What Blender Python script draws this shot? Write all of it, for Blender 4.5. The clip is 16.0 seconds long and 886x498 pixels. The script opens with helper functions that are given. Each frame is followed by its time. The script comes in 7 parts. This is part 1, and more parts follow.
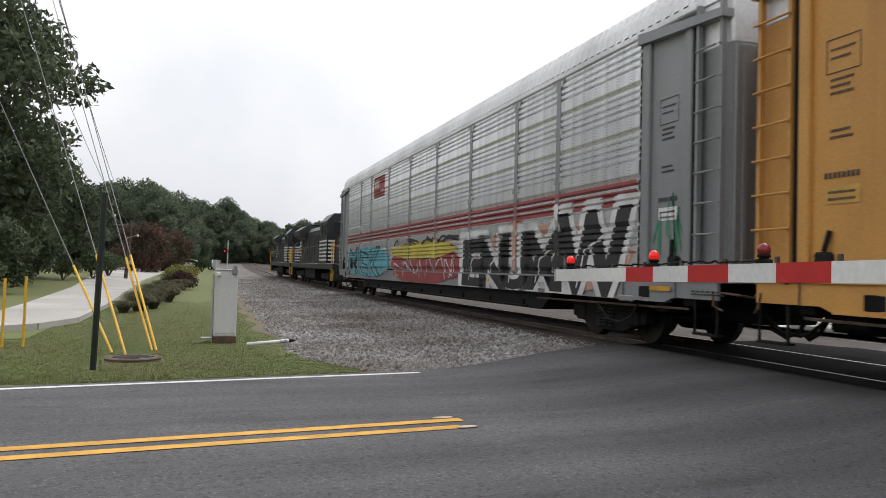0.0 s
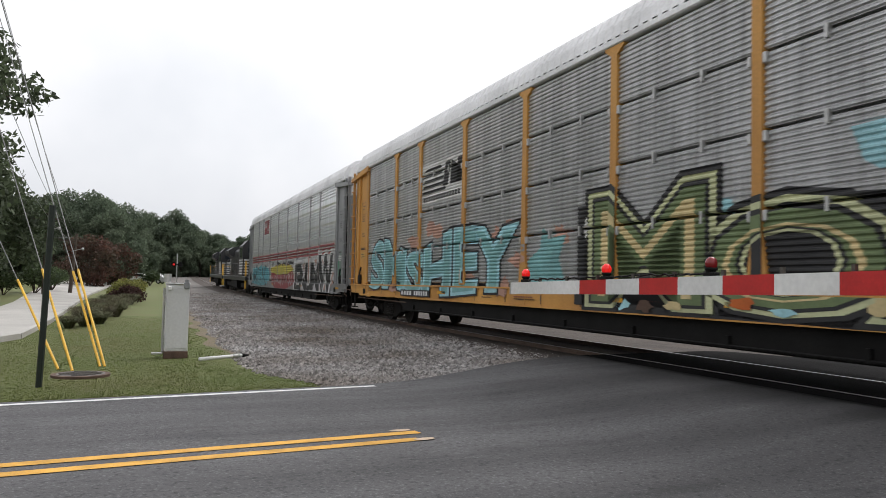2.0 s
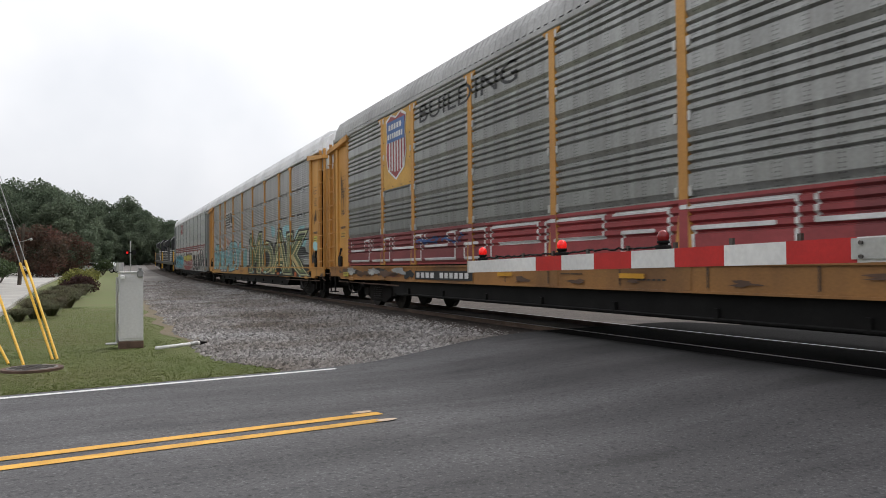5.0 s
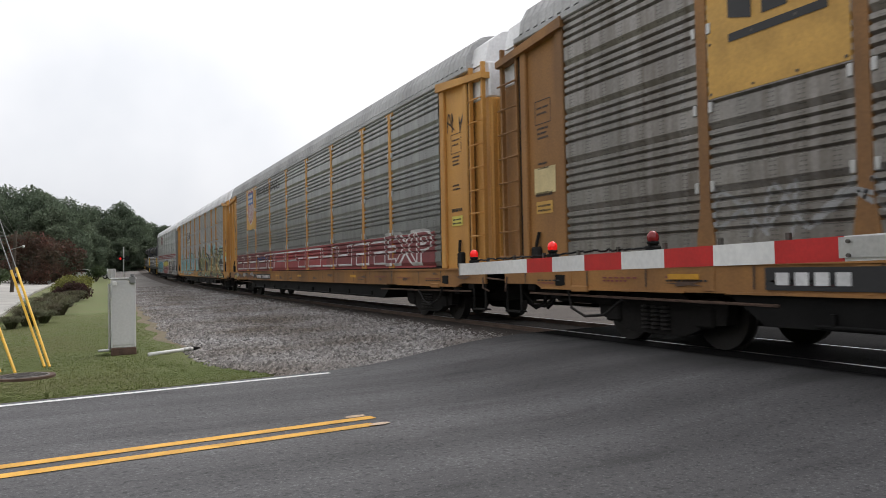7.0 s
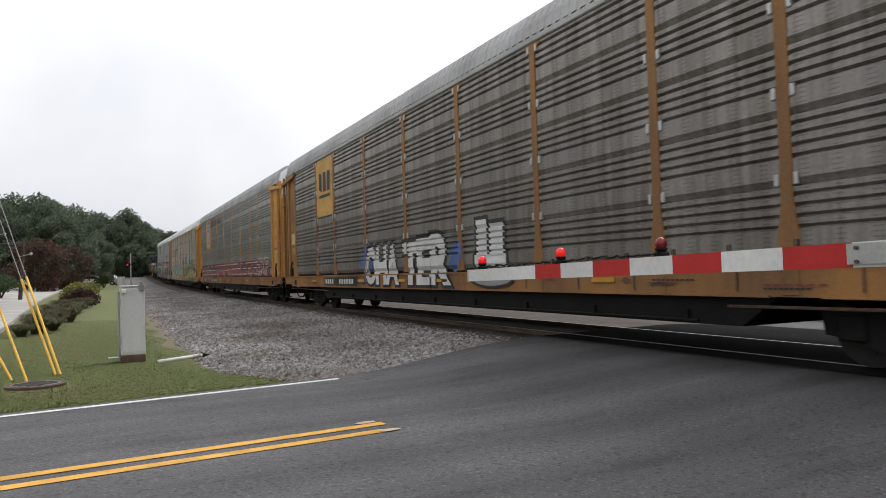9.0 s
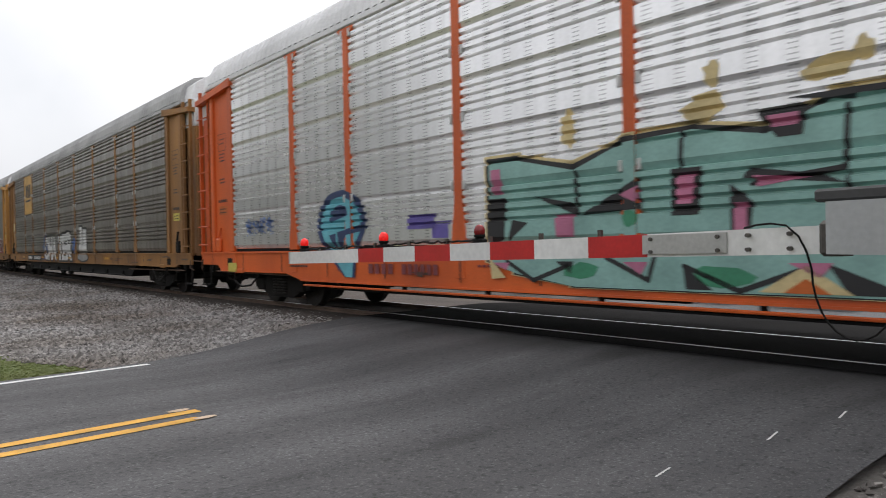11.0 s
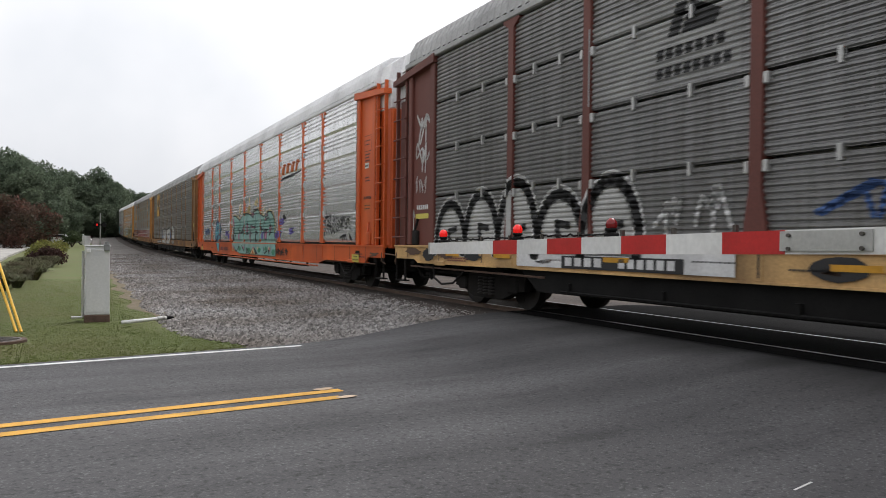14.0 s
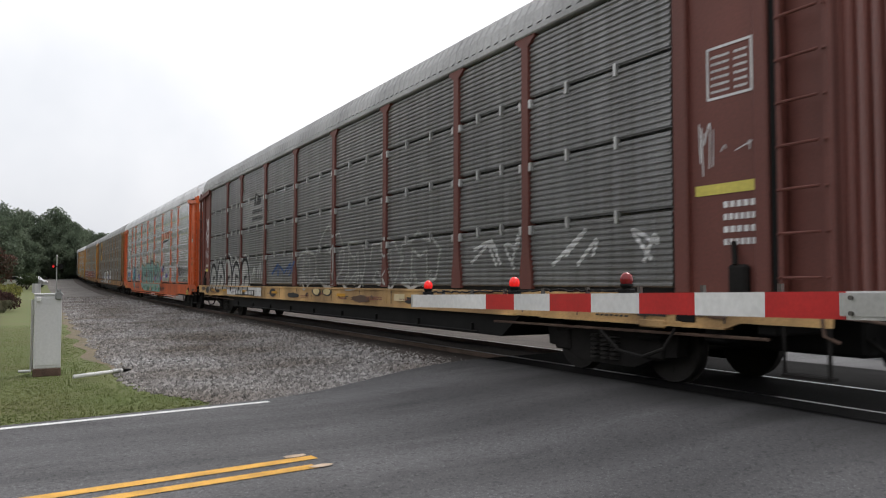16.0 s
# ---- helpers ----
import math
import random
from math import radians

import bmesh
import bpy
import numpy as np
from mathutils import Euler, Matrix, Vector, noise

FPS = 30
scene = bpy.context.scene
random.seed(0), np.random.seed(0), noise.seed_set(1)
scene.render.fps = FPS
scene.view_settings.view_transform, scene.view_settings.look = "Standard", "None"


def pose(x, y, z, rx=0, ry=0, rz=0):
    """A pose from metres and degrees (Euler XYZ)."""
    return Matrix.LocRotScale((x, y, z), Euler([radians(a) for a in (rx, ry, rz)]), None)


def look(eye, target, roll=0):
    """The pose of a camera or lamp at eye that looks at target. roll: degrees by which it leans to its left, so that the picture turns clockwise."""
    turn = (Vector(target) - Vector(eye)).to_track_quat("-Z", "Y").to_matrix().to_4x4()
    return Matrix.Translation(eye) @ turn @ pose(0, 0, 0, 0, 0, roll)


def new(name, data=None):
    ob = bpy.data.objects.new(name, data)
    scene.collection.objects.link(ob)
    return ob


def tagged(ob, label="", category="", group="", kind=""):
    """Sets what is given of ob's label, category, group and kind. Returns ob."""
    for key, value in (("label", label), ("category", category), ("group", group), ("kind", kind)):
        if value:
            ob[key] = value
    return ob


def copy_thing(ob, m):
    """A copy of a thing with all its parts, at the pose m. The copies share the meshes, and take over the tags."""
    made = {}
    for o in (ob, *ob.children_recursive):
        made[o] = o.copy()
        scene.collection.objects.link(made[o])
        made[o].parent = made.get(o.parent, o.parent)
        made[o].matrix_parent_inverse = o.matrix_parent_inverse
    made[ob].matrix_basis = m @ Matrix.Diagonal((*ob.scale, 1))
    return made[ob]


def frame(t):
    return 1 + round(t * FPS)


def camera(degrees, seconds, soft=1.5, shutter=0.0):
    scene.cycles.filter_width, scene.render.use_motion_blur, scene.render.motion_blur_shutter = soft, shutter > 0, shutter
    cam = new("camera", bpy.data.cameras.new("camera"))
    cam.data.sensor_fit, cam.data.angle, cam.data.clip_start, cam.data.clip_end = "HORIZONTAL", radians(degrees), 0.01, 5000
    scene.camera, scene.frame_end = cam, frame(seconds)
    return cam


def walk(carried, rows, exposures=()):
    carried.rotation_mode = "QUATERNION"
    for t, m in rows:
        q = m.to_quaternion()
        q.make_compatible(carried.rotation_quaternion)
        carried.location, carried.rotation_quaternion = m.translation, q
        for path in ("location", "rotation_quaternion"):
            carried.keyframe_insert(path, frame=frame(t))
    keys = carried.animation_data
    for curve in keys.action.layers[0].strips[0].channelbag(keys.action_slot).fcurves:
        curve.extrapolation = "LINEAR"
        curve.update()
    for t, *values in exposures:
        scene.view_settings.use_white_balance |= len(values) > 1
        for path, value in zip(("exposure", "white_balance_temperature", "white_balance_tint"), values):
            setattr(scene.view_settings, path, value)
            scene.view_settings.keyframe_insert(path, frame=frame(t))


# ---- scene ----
# the camera: a standing person turning a phone
cam = camera(60.74, 16.0, soft=0.65, shutter=0.15)
PATH = [
    (0.0, pose(0.021, 0.047, 1.399, 91.76, -1.48, -18.22)),
    (0.5, pose(0.025, 0.026, 1.402, 92.74, -1.37, -18.68)),
    (0.9, pose(-0.012, 0.001, 1.397, 93.17, -0.77, -23.28)),
    (1.0, pose(-0.014, -0.01, 1.401, 92.79, -0.02, -21.59)),
    (1.5, pose(-0.014, -0.023, 1.398, 92.82, -1.35, -21.28)),
    (2.0, pose(-0.031, -0.007, 1.402, 92.82, -1.26, -21.74)),
    (2.5, pose(-0.014, -0.016, 1.38, 91.04, -0.34, -22.53)),
    (3.0, pose(-0.022, 0.009, 1.384, 90.10, -0.19, -24.16)),
    (3.5, pose(-0.021, 0.02, 1.385, 90.31, 0.38, -25.55)),
    (4.0, pose(-0.015, 0.011, 1.385, 91.14, 0.15, -24.88)),
    (4.2, pose(-0.017, 0.008, 1.392, 91.04, -0.1, -24.51)),
    (6.3, pose(0.026, -0.007, 1.414, 91.80, 1.76, -25.22)),
    (6.5, pose(0.022, -0.005, 1.416, 91.63, 1.72, -25.04)),
    (7.0, pose(0.024, -0.006, 1.41, 91.47, 1.13, -25.17)),
    (7.5, pose(0.031, -0.013, 1.416, 91.66, 1.29, -25.05)),
    (8.0, pose(0.026, -0.022, 1.418, 91.80, 1.28, -24.92)),
    (10.3, pose(-0.052, -0.076, 1.476, 91.04, 3.49, -25.8)),
    (10.5, pose(-0.027, -0.096, 1.473, 90.57, 2.77, -30.51)),
    (11.0, pose(-0.017, -0.03, 1.486, 89.67, 1.17, -38.14)),
    (11.5, pose(-0.043, -0.001, 1.469, 90.70, -0.1, -44.28)),
    (12.0, pose(-0.08, -0.011, 1.45, 91.33, -1.06, -41.42)),
    (12.5, pose(-0.056, -0.074, 1.43, 91.31, 0.01, -32.37)),
    (13.0, pose(0.015, -0.152, 1.417, 89.02, -2.16, -24.43)),
    (13.5, pose(0.074, -0.192, 1.407, 89.14, -2.27, -24.86)),
    (14.0, pose(0.054, -0.161, 1.432, 89.68, -0.65, -26.66)),
    (14.5, pose(0.016, -0.108, 1.445, 89.53, -1.19, -27.54)),
    (15.0, pose(-0.01, -0.017, 1.428, 90.08, -1.65, -29.53)),
    (15.5, pose(0.007, 0.159, 1.438, 88.97, 0.34, -29.78)),
    (16.0, pose(0.162, 0.396, 1.548, 92.54, -0.08, -29.27)),
]
walk(cam, PATH)

# ---- light: an overcast sky and a weak wide sun ----
world = bpy.data.worlds.new("overcast_sky")
scene.world = world
world.use_nodes = True
wn, wl = world.node_tree.nodes, world.node_tree.links
wn.clear()
w_out, w_bg = wn.new("ShaderNodeOutputWorld"), wn.new("ShaderNodeBackground")
w_sky, w_hsv = wn.new("ShaderNodeTexSky"), wn.new("ShaderNodeHueSaturation")
w_sky.sky_type, w_sky.sun_disc = "NISHITA", False
w_sky.sun_elevation, w_sky.sun_rotation = radians(54), radians(67)
w_sky.air_density, w_sky.dust_density, w_sky.ozone_density = 1.0, 6.0, 1.0
w_hsv.inputs["Saturation"].default_value = 0.12
w_mix, w_cl, w_ramp, w_co = wn.new("ShaderNodeMix"), wn.new("ShaderNodeTexNoise"), wn.new("ShaderNodeValToRGB"), wn.new("ShaderNodeTexCoord")
w_mix.data_type, w_mix.blend_type = "RGBA", "MIX"
w_mix.inputs[0].default_value = 0.6
w_cl.inputs["Scale"].default_value, w_cl.inputs["Detail"].default_value = 2.2, 5.0
w_ramp.color_ramp.elements[0].position, w_ramp.color_ramp.elements[1].position = 0.35, 0.62
w_ramp.color_ramp.elements[0].color, w_ramp.color_ramp.elements[1].color = (8.0, 8.25, 8.8, 1), (11.0, 10.9, 11.2, 1)
wl.new(w_co.outputs["Generated"], w_cl.inputs["Vector"])
wl.new(w_cl.outputs["Fac"], w_ramp.inputs["Fac"])
wl.new(w_sky.outputs[0], w_hsv.inputs["Color"])
wl.new(w_hsv.outputs[0], w_mix.inputs[6])
wl.new(w_ramp.outputs[0], w_mix.inputs[7])
w_sep, w_up, w_grad = wn.new("ShaderNodeSeparateXYZ"), wn.new("ShaderNodeMapRange"), wn.new("ShaderNodeMix")
w_up.inputs["From Min"].default_value, w_up.inputs["From Max"].default_value = 0.0, 1.0
w_up.inputs["To Min"].default_value, w_up.inputs["To Max"].default_value = 0.92, 1.15
w_grad.data_type, w_grad.blend_type = "RGBA", "MULTIPLY"
w_grad.inputs[0].default_value = 1.0
wl.new(w_co.outputs["Generated"], w_sep.inputs[0])
wl.new(w_sep.outputs["Z"], w_up.inputs["Value"])
wl.new(w_mix.outputs[2], w_grad.inputs[6])
wl.new(w_up.outputs[0], w_grad.inputs[7])
wl.new(w_grad.outputs[2], w_bg.inputs["Color"])
wl.new(w_bg.outputs[0], w_out.inputs["Surface"])
w_bg.inputs["Strength"].default_value = 0.132

sun = new("sun", bpy.data.lights.new("sun", "SUN"))
sun.data.energy, sun.data.angle, sun.data.color = 1.0, radians(20), (1.0, 0.97, 0.93)
sun.matrix_basis = look((50, 20, 75), (0, 0, 0))
scene.view_settings.exposure = 0.12


# ---- materials ----
def mat(name, color, rough=0.7, metal=0.0, vary=0.25, scale=3.0, grain=40.0, bump=0.0, dark=None, streak=0.0, rnd=0.0, spec=0.5, emit=0.0):
    """A surface with stains at a large scale, grain at a small one, and fine relief."""
    m = bpy.data.materials.new(name)
    m.use_nodes = True
    n, l = m.node_tree.nodes, m.node_tree.links
    b = n["Principled BSDF"]
    b.inputs["Roughness"].default_value, b.inputs["Metallic"].default_value = rough, metal
    b.inputs["Specular IOR Level"].default_value = spec
    co, mp = n.new("ShaderNodeTexCoord"), n.new("ShaderNodeMapping")
    l.new(co.outputs["Object"], mp.inputs["Vector"])
    big, fine = n.new("ShaderNodeTexNoise"), n.new("ShaderNodeTexNoise")
    big.inputs["Scale"].default_value, big.inputs["Detail"].default_value = scale, 6.0
    fine.inputs["Scale"].default_value, fine.inputs["Detail"].default_value = grain, 3.0
    if streak:
        mp.inputs["Scale"].default_value = (1, 1, 1 / (1 + streak))
    l.new(mp.outputs[0], big.inputs["Vector"])
    l.new(co.outputs["Object"], fine.inputs["Vector"])
    dk = dark or tuple(c * (1 - vary) for c in color)
    lt = tuple(min(1, c * (1 + vary * 0.5)) for c in color)
    ramp = n.new("ShaderNodeValToRGB")
    ramp.color_ramp.elements[0].position, ramp.color_ramp.elements[1].position = 0.32, 0.68
    ramp.color_ramp.elements[0].color, ramp.color_ramp.elements[1].color = (*dk, 1), (*lt, 1)
    l.new(big.outputs["Fac"], ramp.inputs["Fac"])
    mul = n.new("ShaderNodeMix")
    mul.data_type, mul.blend_type = "RGBA", "MULTIPLY"
    mul.inputs[0].default_value = 1.0
    r2 = n.new("ShaderNodeMapRange")
    r2.inputs["From Min"].default_value, r2.inputs["From Max"].default_value = 0.3, 0.7
    r2.inputs["To Min"].default_value, r2.inputs["To Max"].default_value = 1 - vary * 0.6, 1 + vary * 0.3
    l.new(fine.outputs["Fac"], r2.inputs["Value"])
    l.new(ramp.outputs[0], mul.inputs[6])
    l.new(r2.outputs[0], mul.inputs[7])
    last = mul.outputs[2]
    if rnd:
        oi, r3, m3 = n.new("ShaderNodeNewGeometry"), n.new("ShaderNodeMapRange"), n.new("ShaderNodeMix")
        m3.data_type, m3.blend_type = "RGBA", "MULTIPLY"
        m3.inputs[0].default_value = 1.0
        r3.inputs["To Min"].default_value, r3.inputs["To Max"].default_value = 1 - rnd, 1 + rnd
        l.new(oi.outputs["Random Per Island"], r3.inputs["Value"])
        l.new(last, m3.inputs[6])
        l.new(r3.outputs[0], m3.inputs[7])
        last = m3.outputs[2]
    l.new(last, b.inputs["Base Color"])
    if bump:
        bp = n.new("ShaderNodeBump")
        bp.inputs["Strength"].default_value, bp.inputs["Distance"].default_value = 0.6, bump
        l.new(fine.outputs["Fac"], bp.inputs["Height"])
        l.new(bp.outputs[0], b.inputs["Normal"])
    if emit:
        b.inputs["Emission Color"].default_value, b.inputs["Emission Strength"].default_value = (*color, 1), emit
    return m


def road_mat(name, color):
    """Asphalt: pale aggregate specks, stains, streaks along the traffic, a few dark cracks, and train shade in the
    colour.
    """
    m = mat(name, color, 0.85, 0, 0.2, 0.45, 70, 0.012, tuple(c * 0.8 for c in color), spec=0.3)
    n, l = m.node_tree.nodes, m.node_tree.links
    b = n["Principled BSDF"]
    src = b.inputs["Base Color"].links[0].from_socket
    co = n.new("ShaderNodeTexCoord")

    def layer(scale, turn, noise_scale, detail, lo, hi, a, c, base):
        mp, ns, mr, mx = n.new("ShaderNodeMapping"), n.new("ShaderNodeTexNoise"), n.new("ShaderNodeMapRange"), n.new("ShaderNodeMix")
        mp.inputs["Rotation"].default_value, mp.inputs["Scale"].default_value = (0, 0, turn), scale
        ns.inputs["Scale"].default_value, ns.inputs["Detail"].default_value = noise_scale, detail
        mr.inputs["From Min"].default_value, mr.inputs["From Max"].default_value = lo, hi
        mr.inputs["To Min"].default_value, mr.inputs["To Max"].default_value = a, c
        mx.data_type, mx.blend_type = "RGBA", "MULTIPLY"
        mx.inputs[0].default_value = 1.0
        l.new(co.outputs["Object"], mp.inputs["Vector"])
        l.new(mp.outputs[0], ns.inputs["Vector"])
        l.new(ns.outputs["Fac"], mr.inputs["Value"])
        l.new(base, mx.inputs[6])
        l.new(mr.outputs[0], mx.inputs[7])
        return mx.outputs[2]
    out = layer((0.05, 0.9, 1), radians(-8.3), 1.0, 3, 0.35, 0.65, 0.8, 1.2, src)
    out = layer((0.16, 2.6, 1), radians(-8.3), 1.0, 5, 0.4, 0.7, 1.0, 0.84, out)
    out = layer((1, 1, 1), 0, 45, 2, 0.56, 0.72, 1.0, 1.75, out)
    out = layer((1, 1, 1), 0, 24, 4, 0.3, 0.48, 0.55, 1.0, out)
    out = layer((0.5, 1.6, 1), radians(-12), 1.3, 8, 0.34, 0.42, 0.8, 1.0, out)
    # shade beside and under the train, put into the colour with a noisy edge
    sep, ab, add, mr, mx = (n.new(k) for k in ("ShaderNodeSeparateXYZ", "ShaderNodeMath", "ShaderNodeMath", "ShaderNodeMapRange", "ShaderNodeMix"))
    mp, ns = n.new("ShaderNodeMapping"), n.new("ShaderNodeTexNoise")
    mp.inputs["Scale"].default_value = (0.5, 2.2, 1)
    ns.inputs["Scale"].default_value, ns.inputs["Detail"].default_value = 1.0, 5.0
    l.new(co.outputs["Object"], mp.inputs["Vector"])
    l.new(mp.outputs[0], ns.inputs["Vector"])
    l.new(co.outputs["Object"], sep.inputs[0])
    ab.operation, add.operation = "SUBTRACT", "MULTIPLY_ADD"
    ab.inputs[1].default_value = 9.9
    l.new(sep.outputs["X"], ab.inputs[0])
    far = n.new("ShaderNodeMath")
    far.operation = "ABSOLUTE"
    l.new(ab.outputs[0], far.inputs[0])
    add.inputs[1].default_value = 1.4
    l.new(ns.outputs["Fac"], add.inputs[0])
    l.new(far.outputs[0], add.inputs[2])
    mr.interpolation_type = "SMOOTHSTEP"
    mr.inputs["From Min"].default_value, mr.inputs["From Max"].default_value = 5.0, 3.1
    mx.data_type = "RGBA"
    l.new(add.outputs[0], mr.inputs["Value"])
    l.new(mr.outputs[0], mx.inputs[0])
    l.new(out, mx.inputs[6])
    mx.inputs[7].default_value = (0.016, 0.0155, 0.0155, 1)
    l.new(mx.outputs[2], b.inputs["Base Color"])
    return m


def panel_mat(name, color, rough, metal, vary, holes=0.5, dirt=(0.10, 0.09, 0.08), amount=0.35):
    """Ribbed steel sheet: blotches, rain streaks from the top, rows of small round holes in columns."""
    m = mat(name, color, rough, metal, vary, 0.9, 25.0, 0.0, None, 2.5)
    n, l = m.node_tree.nodes, m.node_tree.links
    b = n["Principled BSDF"]
    src = b.inputs["Base Color"].links[0].from_socket
    co, mp, ns = n.new("ShaderNodeTexCoord"), n.new("ShaderNodeMapping"), n.new("ShaderNodeTexNoise")
    mp.inputs["Scale"].default_value = (1, 5.0, 0.35)
    ns.inputs["Scale"].default_value, ns.inputs["Detail"].default_value = 1.6, 5.0
    l.new(co.outputs["Object"], mp.inputs["Vector"])
    l.new(mp.outputs[0], ns.inputs["Vector"])
    rr = n.new("ShaderNodeMapRange")
    rr.inputs["From Min"].default_value, rr.inputs["From Max"].default_value = 0.42, 0.72
    rr.inputs["To Max"].default_value = amount
    l.new(ns.outputs["Fac"], rr.inputs["Value"])
    mx = n.new("ShaderNodeMix")
    mx.data_type = "RGBA"
    l.new(rr.outputs[0], mx.inputs[0])
    l.new(src, mx.inputs[6])
    mx.inputs[7].default_value = (*dirt, 1)
    sep = n.new("ShaderNodeSeparateXYZ")
    l.new(co.outputs["Object"], sep.inputs[0])

    def band(sock, pitch, share):
        d, f, c = (n.new("ShaderNodeMath") for _ in range(3))
        d.operation, f.operation, c.operation = "DIVIDE", "FRACT", "LESS_THAN"
        d.inputs[1].default_value, c.inputs[1].default_value = pitch, share
        l.new(sock, d.inputs[0])
        l.new(d.outputs[0], f.inputs[0])
        l.new(f.outputs[0], c.inputs[0])
        return c.outputs[0]

    def times(a, c):
        q = n.new("ShaderNodeMath")
        q.operation = "MULTIPLY"
        l.new(a, q.inputs[0])
        if isinstance(c, float):
            q.inputs[1].default_value = c
        else:
            l.new(c, q.inputs[1])
        return q.outputs[0]
    dots = times(times(band(sep.outputs["Y"], 0.41, 0.3), band(sep.outputs["Y"], 0.058, 0.55)), band(sep.outputs["Z"], 0.052, 0.3))
    mh = n.new("ShaderNodeMix")
    mh.data_type = "RGBA"
    l.new(times(dots, holes), mh.inputs[0])
    l.new(mx.outputs[2], mh.inputs[6])
    mh.inputs[7].default_value = (0.03, 0.03, 0.03, 1)
    l.new(mh.outputs[2], b.inputs["Base Color"])
    return m


M = {}
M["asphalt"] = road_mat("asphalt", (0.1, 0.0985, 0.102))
# crossing asphalt made near black: shade under the train put into the colour
M["asphalt_shaded"] = mat("asphalt_crossing_shaded", (0.013, 0.0125, 0.0125), 0.9, 0, 0.35, 0.6, 80, 0.006, spec=0.02)
M["yellow_line"] = mat("yellow_road_paint", (0.62, 0.33, 0.045), 0.7, 0, 0.25, 4, 60, 0.002)
M["white_line"] = mat("white_road_paint", (0.66, 0.66, 0.65), 0.7, 0, 0.2, 4, 60, 0.002)
M["lawn"] = mat("lawn_soil", (0.1, 0.13, 0.036), 0.9, 0, 0.15, 0.5, 30, 0.0, (0.125, 0.125, 0.045))
M["blade"] = mat("grass_blade", (0.105, 0.148, 0.038), 0.9, 0, 0.14, 0.45, 5, 0, (0.13, 0.135, 0.046), rnd=0.06, spec=0.1)
M["gravel"] = mat("ballast_bed", (0.15, 0.138, 0.127), 0.95, 0, 0.4, 0.5, 28, 0.03)
M["stone"] = mat("ballast_stone", (0.27, 0.262, 0.258), 0.9, 0, 0.3, 0.35, 30, 0.0, (0.15, 0.127, 0.108), rnd=0.5)
M["soil"] = mat("bare_earth", (0.17, 0.125, 0.09), 0.95, 0, 0.3, 2.5, 40, 0.01, (0.12, 0.11, 0.06))
M["concrete"] = mat("pale_concrete", (0.4, 0.385, 0.36), 0.9, 0, 0.2, 0.3, 30, 0.003)
M["rail"] = mat("rail_steel", (0.16, 0.11, 0.085), 0.7, 0.3, 0.35, 2, 40)
M["rail_top"] = mat("rail_head", (0.36, 0.35, 0.34), 0.35, 1.0, 0.4, 2, 40)
M["tie"] = mat("railway_tie_wood", (0.06, 0.048, 0.04), 0.95, 0, 0.4, 3, 30, 0.01)
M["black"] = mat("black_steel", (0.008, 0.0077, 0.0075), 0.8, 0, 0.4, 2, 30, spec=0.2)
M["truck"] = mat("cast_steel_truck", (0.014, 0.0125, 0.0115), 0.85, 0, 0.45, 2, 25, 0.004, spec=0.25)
M["wheel"] = mat("wheel_steel", (0.03, 0.027, 0.025), 0.6, 0.4, 0.3, 3, 30)
M["white"] = mat("white_paint", (0.72, 0.72, 0.71), 0.5, 0, 0.14, 1.5, 30)
M["cab_white"] = mat("cabinet_pale_paint", (0.6, 0.6, 0.6), 0.5, 0, 0.12, 1.6, 25, 0, None, 2.0)
M["red"] = mat("red_reflective", (0.5, 0.02, 0.02), 0.4, 0, 0.15, 5, 60)
M["silver"] = mat("aluminium_paint", (0.42, 0.43, 0.44), 0.45, 0.35, 0.12, 2, 40)
M["galv"] = mat("galvanised_steel", (0.5, 0.5, 0.49), 0.4, 0.6, 0.15, 3, 50)
M["beige"] = mat("beige_casting", (0.23, 0.2, 0.15), 0.6, 0, 0.18, 3, 30, 0.002)
M["bolt"] = mat("dull_bolt", (0.12, 0.11, 0.1), 0.5, 0.7, 0.3, 10, 60)
M["lens_lit"] = mat("lit_red_lens", (0.7, 0.012, 0.01), 0.25, 0, 0.3, 60, 200, emit=0.5)
M["lens_off"] = mat("dark_red_lens", (0.2, 0.01, 0.012), 0.2, 0, 0.1)
M["guard"] = mat("yellow_plastic_guard", (0.75, 0.43, 0.03), 0.5, 0, 0.2, 2, 30)
M["wire"] = mat("dull_wire", (0.17, 0.17, 0.17), 0.6, 0.3, 0.2)
M["green_post"] = mat("dark_green_steel", (0.018, 0.026, 0.02), 0.6, 0.2, 0.3, 4, 40)
M["rust"] = mat("rusty_base", (0.12, 0.075, 0.055), 0.9, 0, 0.35, 6, 50, 0.004)
M["bark"] = mat("bark", (0.09, 0.07, 0.055), 0.95, 0, 0.4, 2, 14, 0.03)
M["leaf"] = mat("leaf_green", (0.095, 0.13, 0.053), 0.6, 0, 0.35, 0.15, 2.0, 0, (0.026, 0.045, 0.018), rnd=0.4)
M["leaf_near"] = mat("leaf_dark_green", (0.09, 0.115, 0.062), 0.75, 0, 0.35, 0.3, 3.0, 0, (0.046, 0.062, 0.033), rnd=0.4)
# leaves of the distant wood, paler and greyer: haze put into the colour
M["leaf_far"] = mat("leaf_hazed_green", (0.15, 0.18, 0.12), 0.9, 0, 0.3, 0.1, 1.0, 0, (0.085, 0.115, 0.075), rnd=0.35)
M["leaf_red"] = mat("leaf_russet", (0.11, 0.045, 0.035), 0.7, 0, 0.35, 0.5, 3, 0, (0.05, 0.05, 0.03), rnd=0.4)
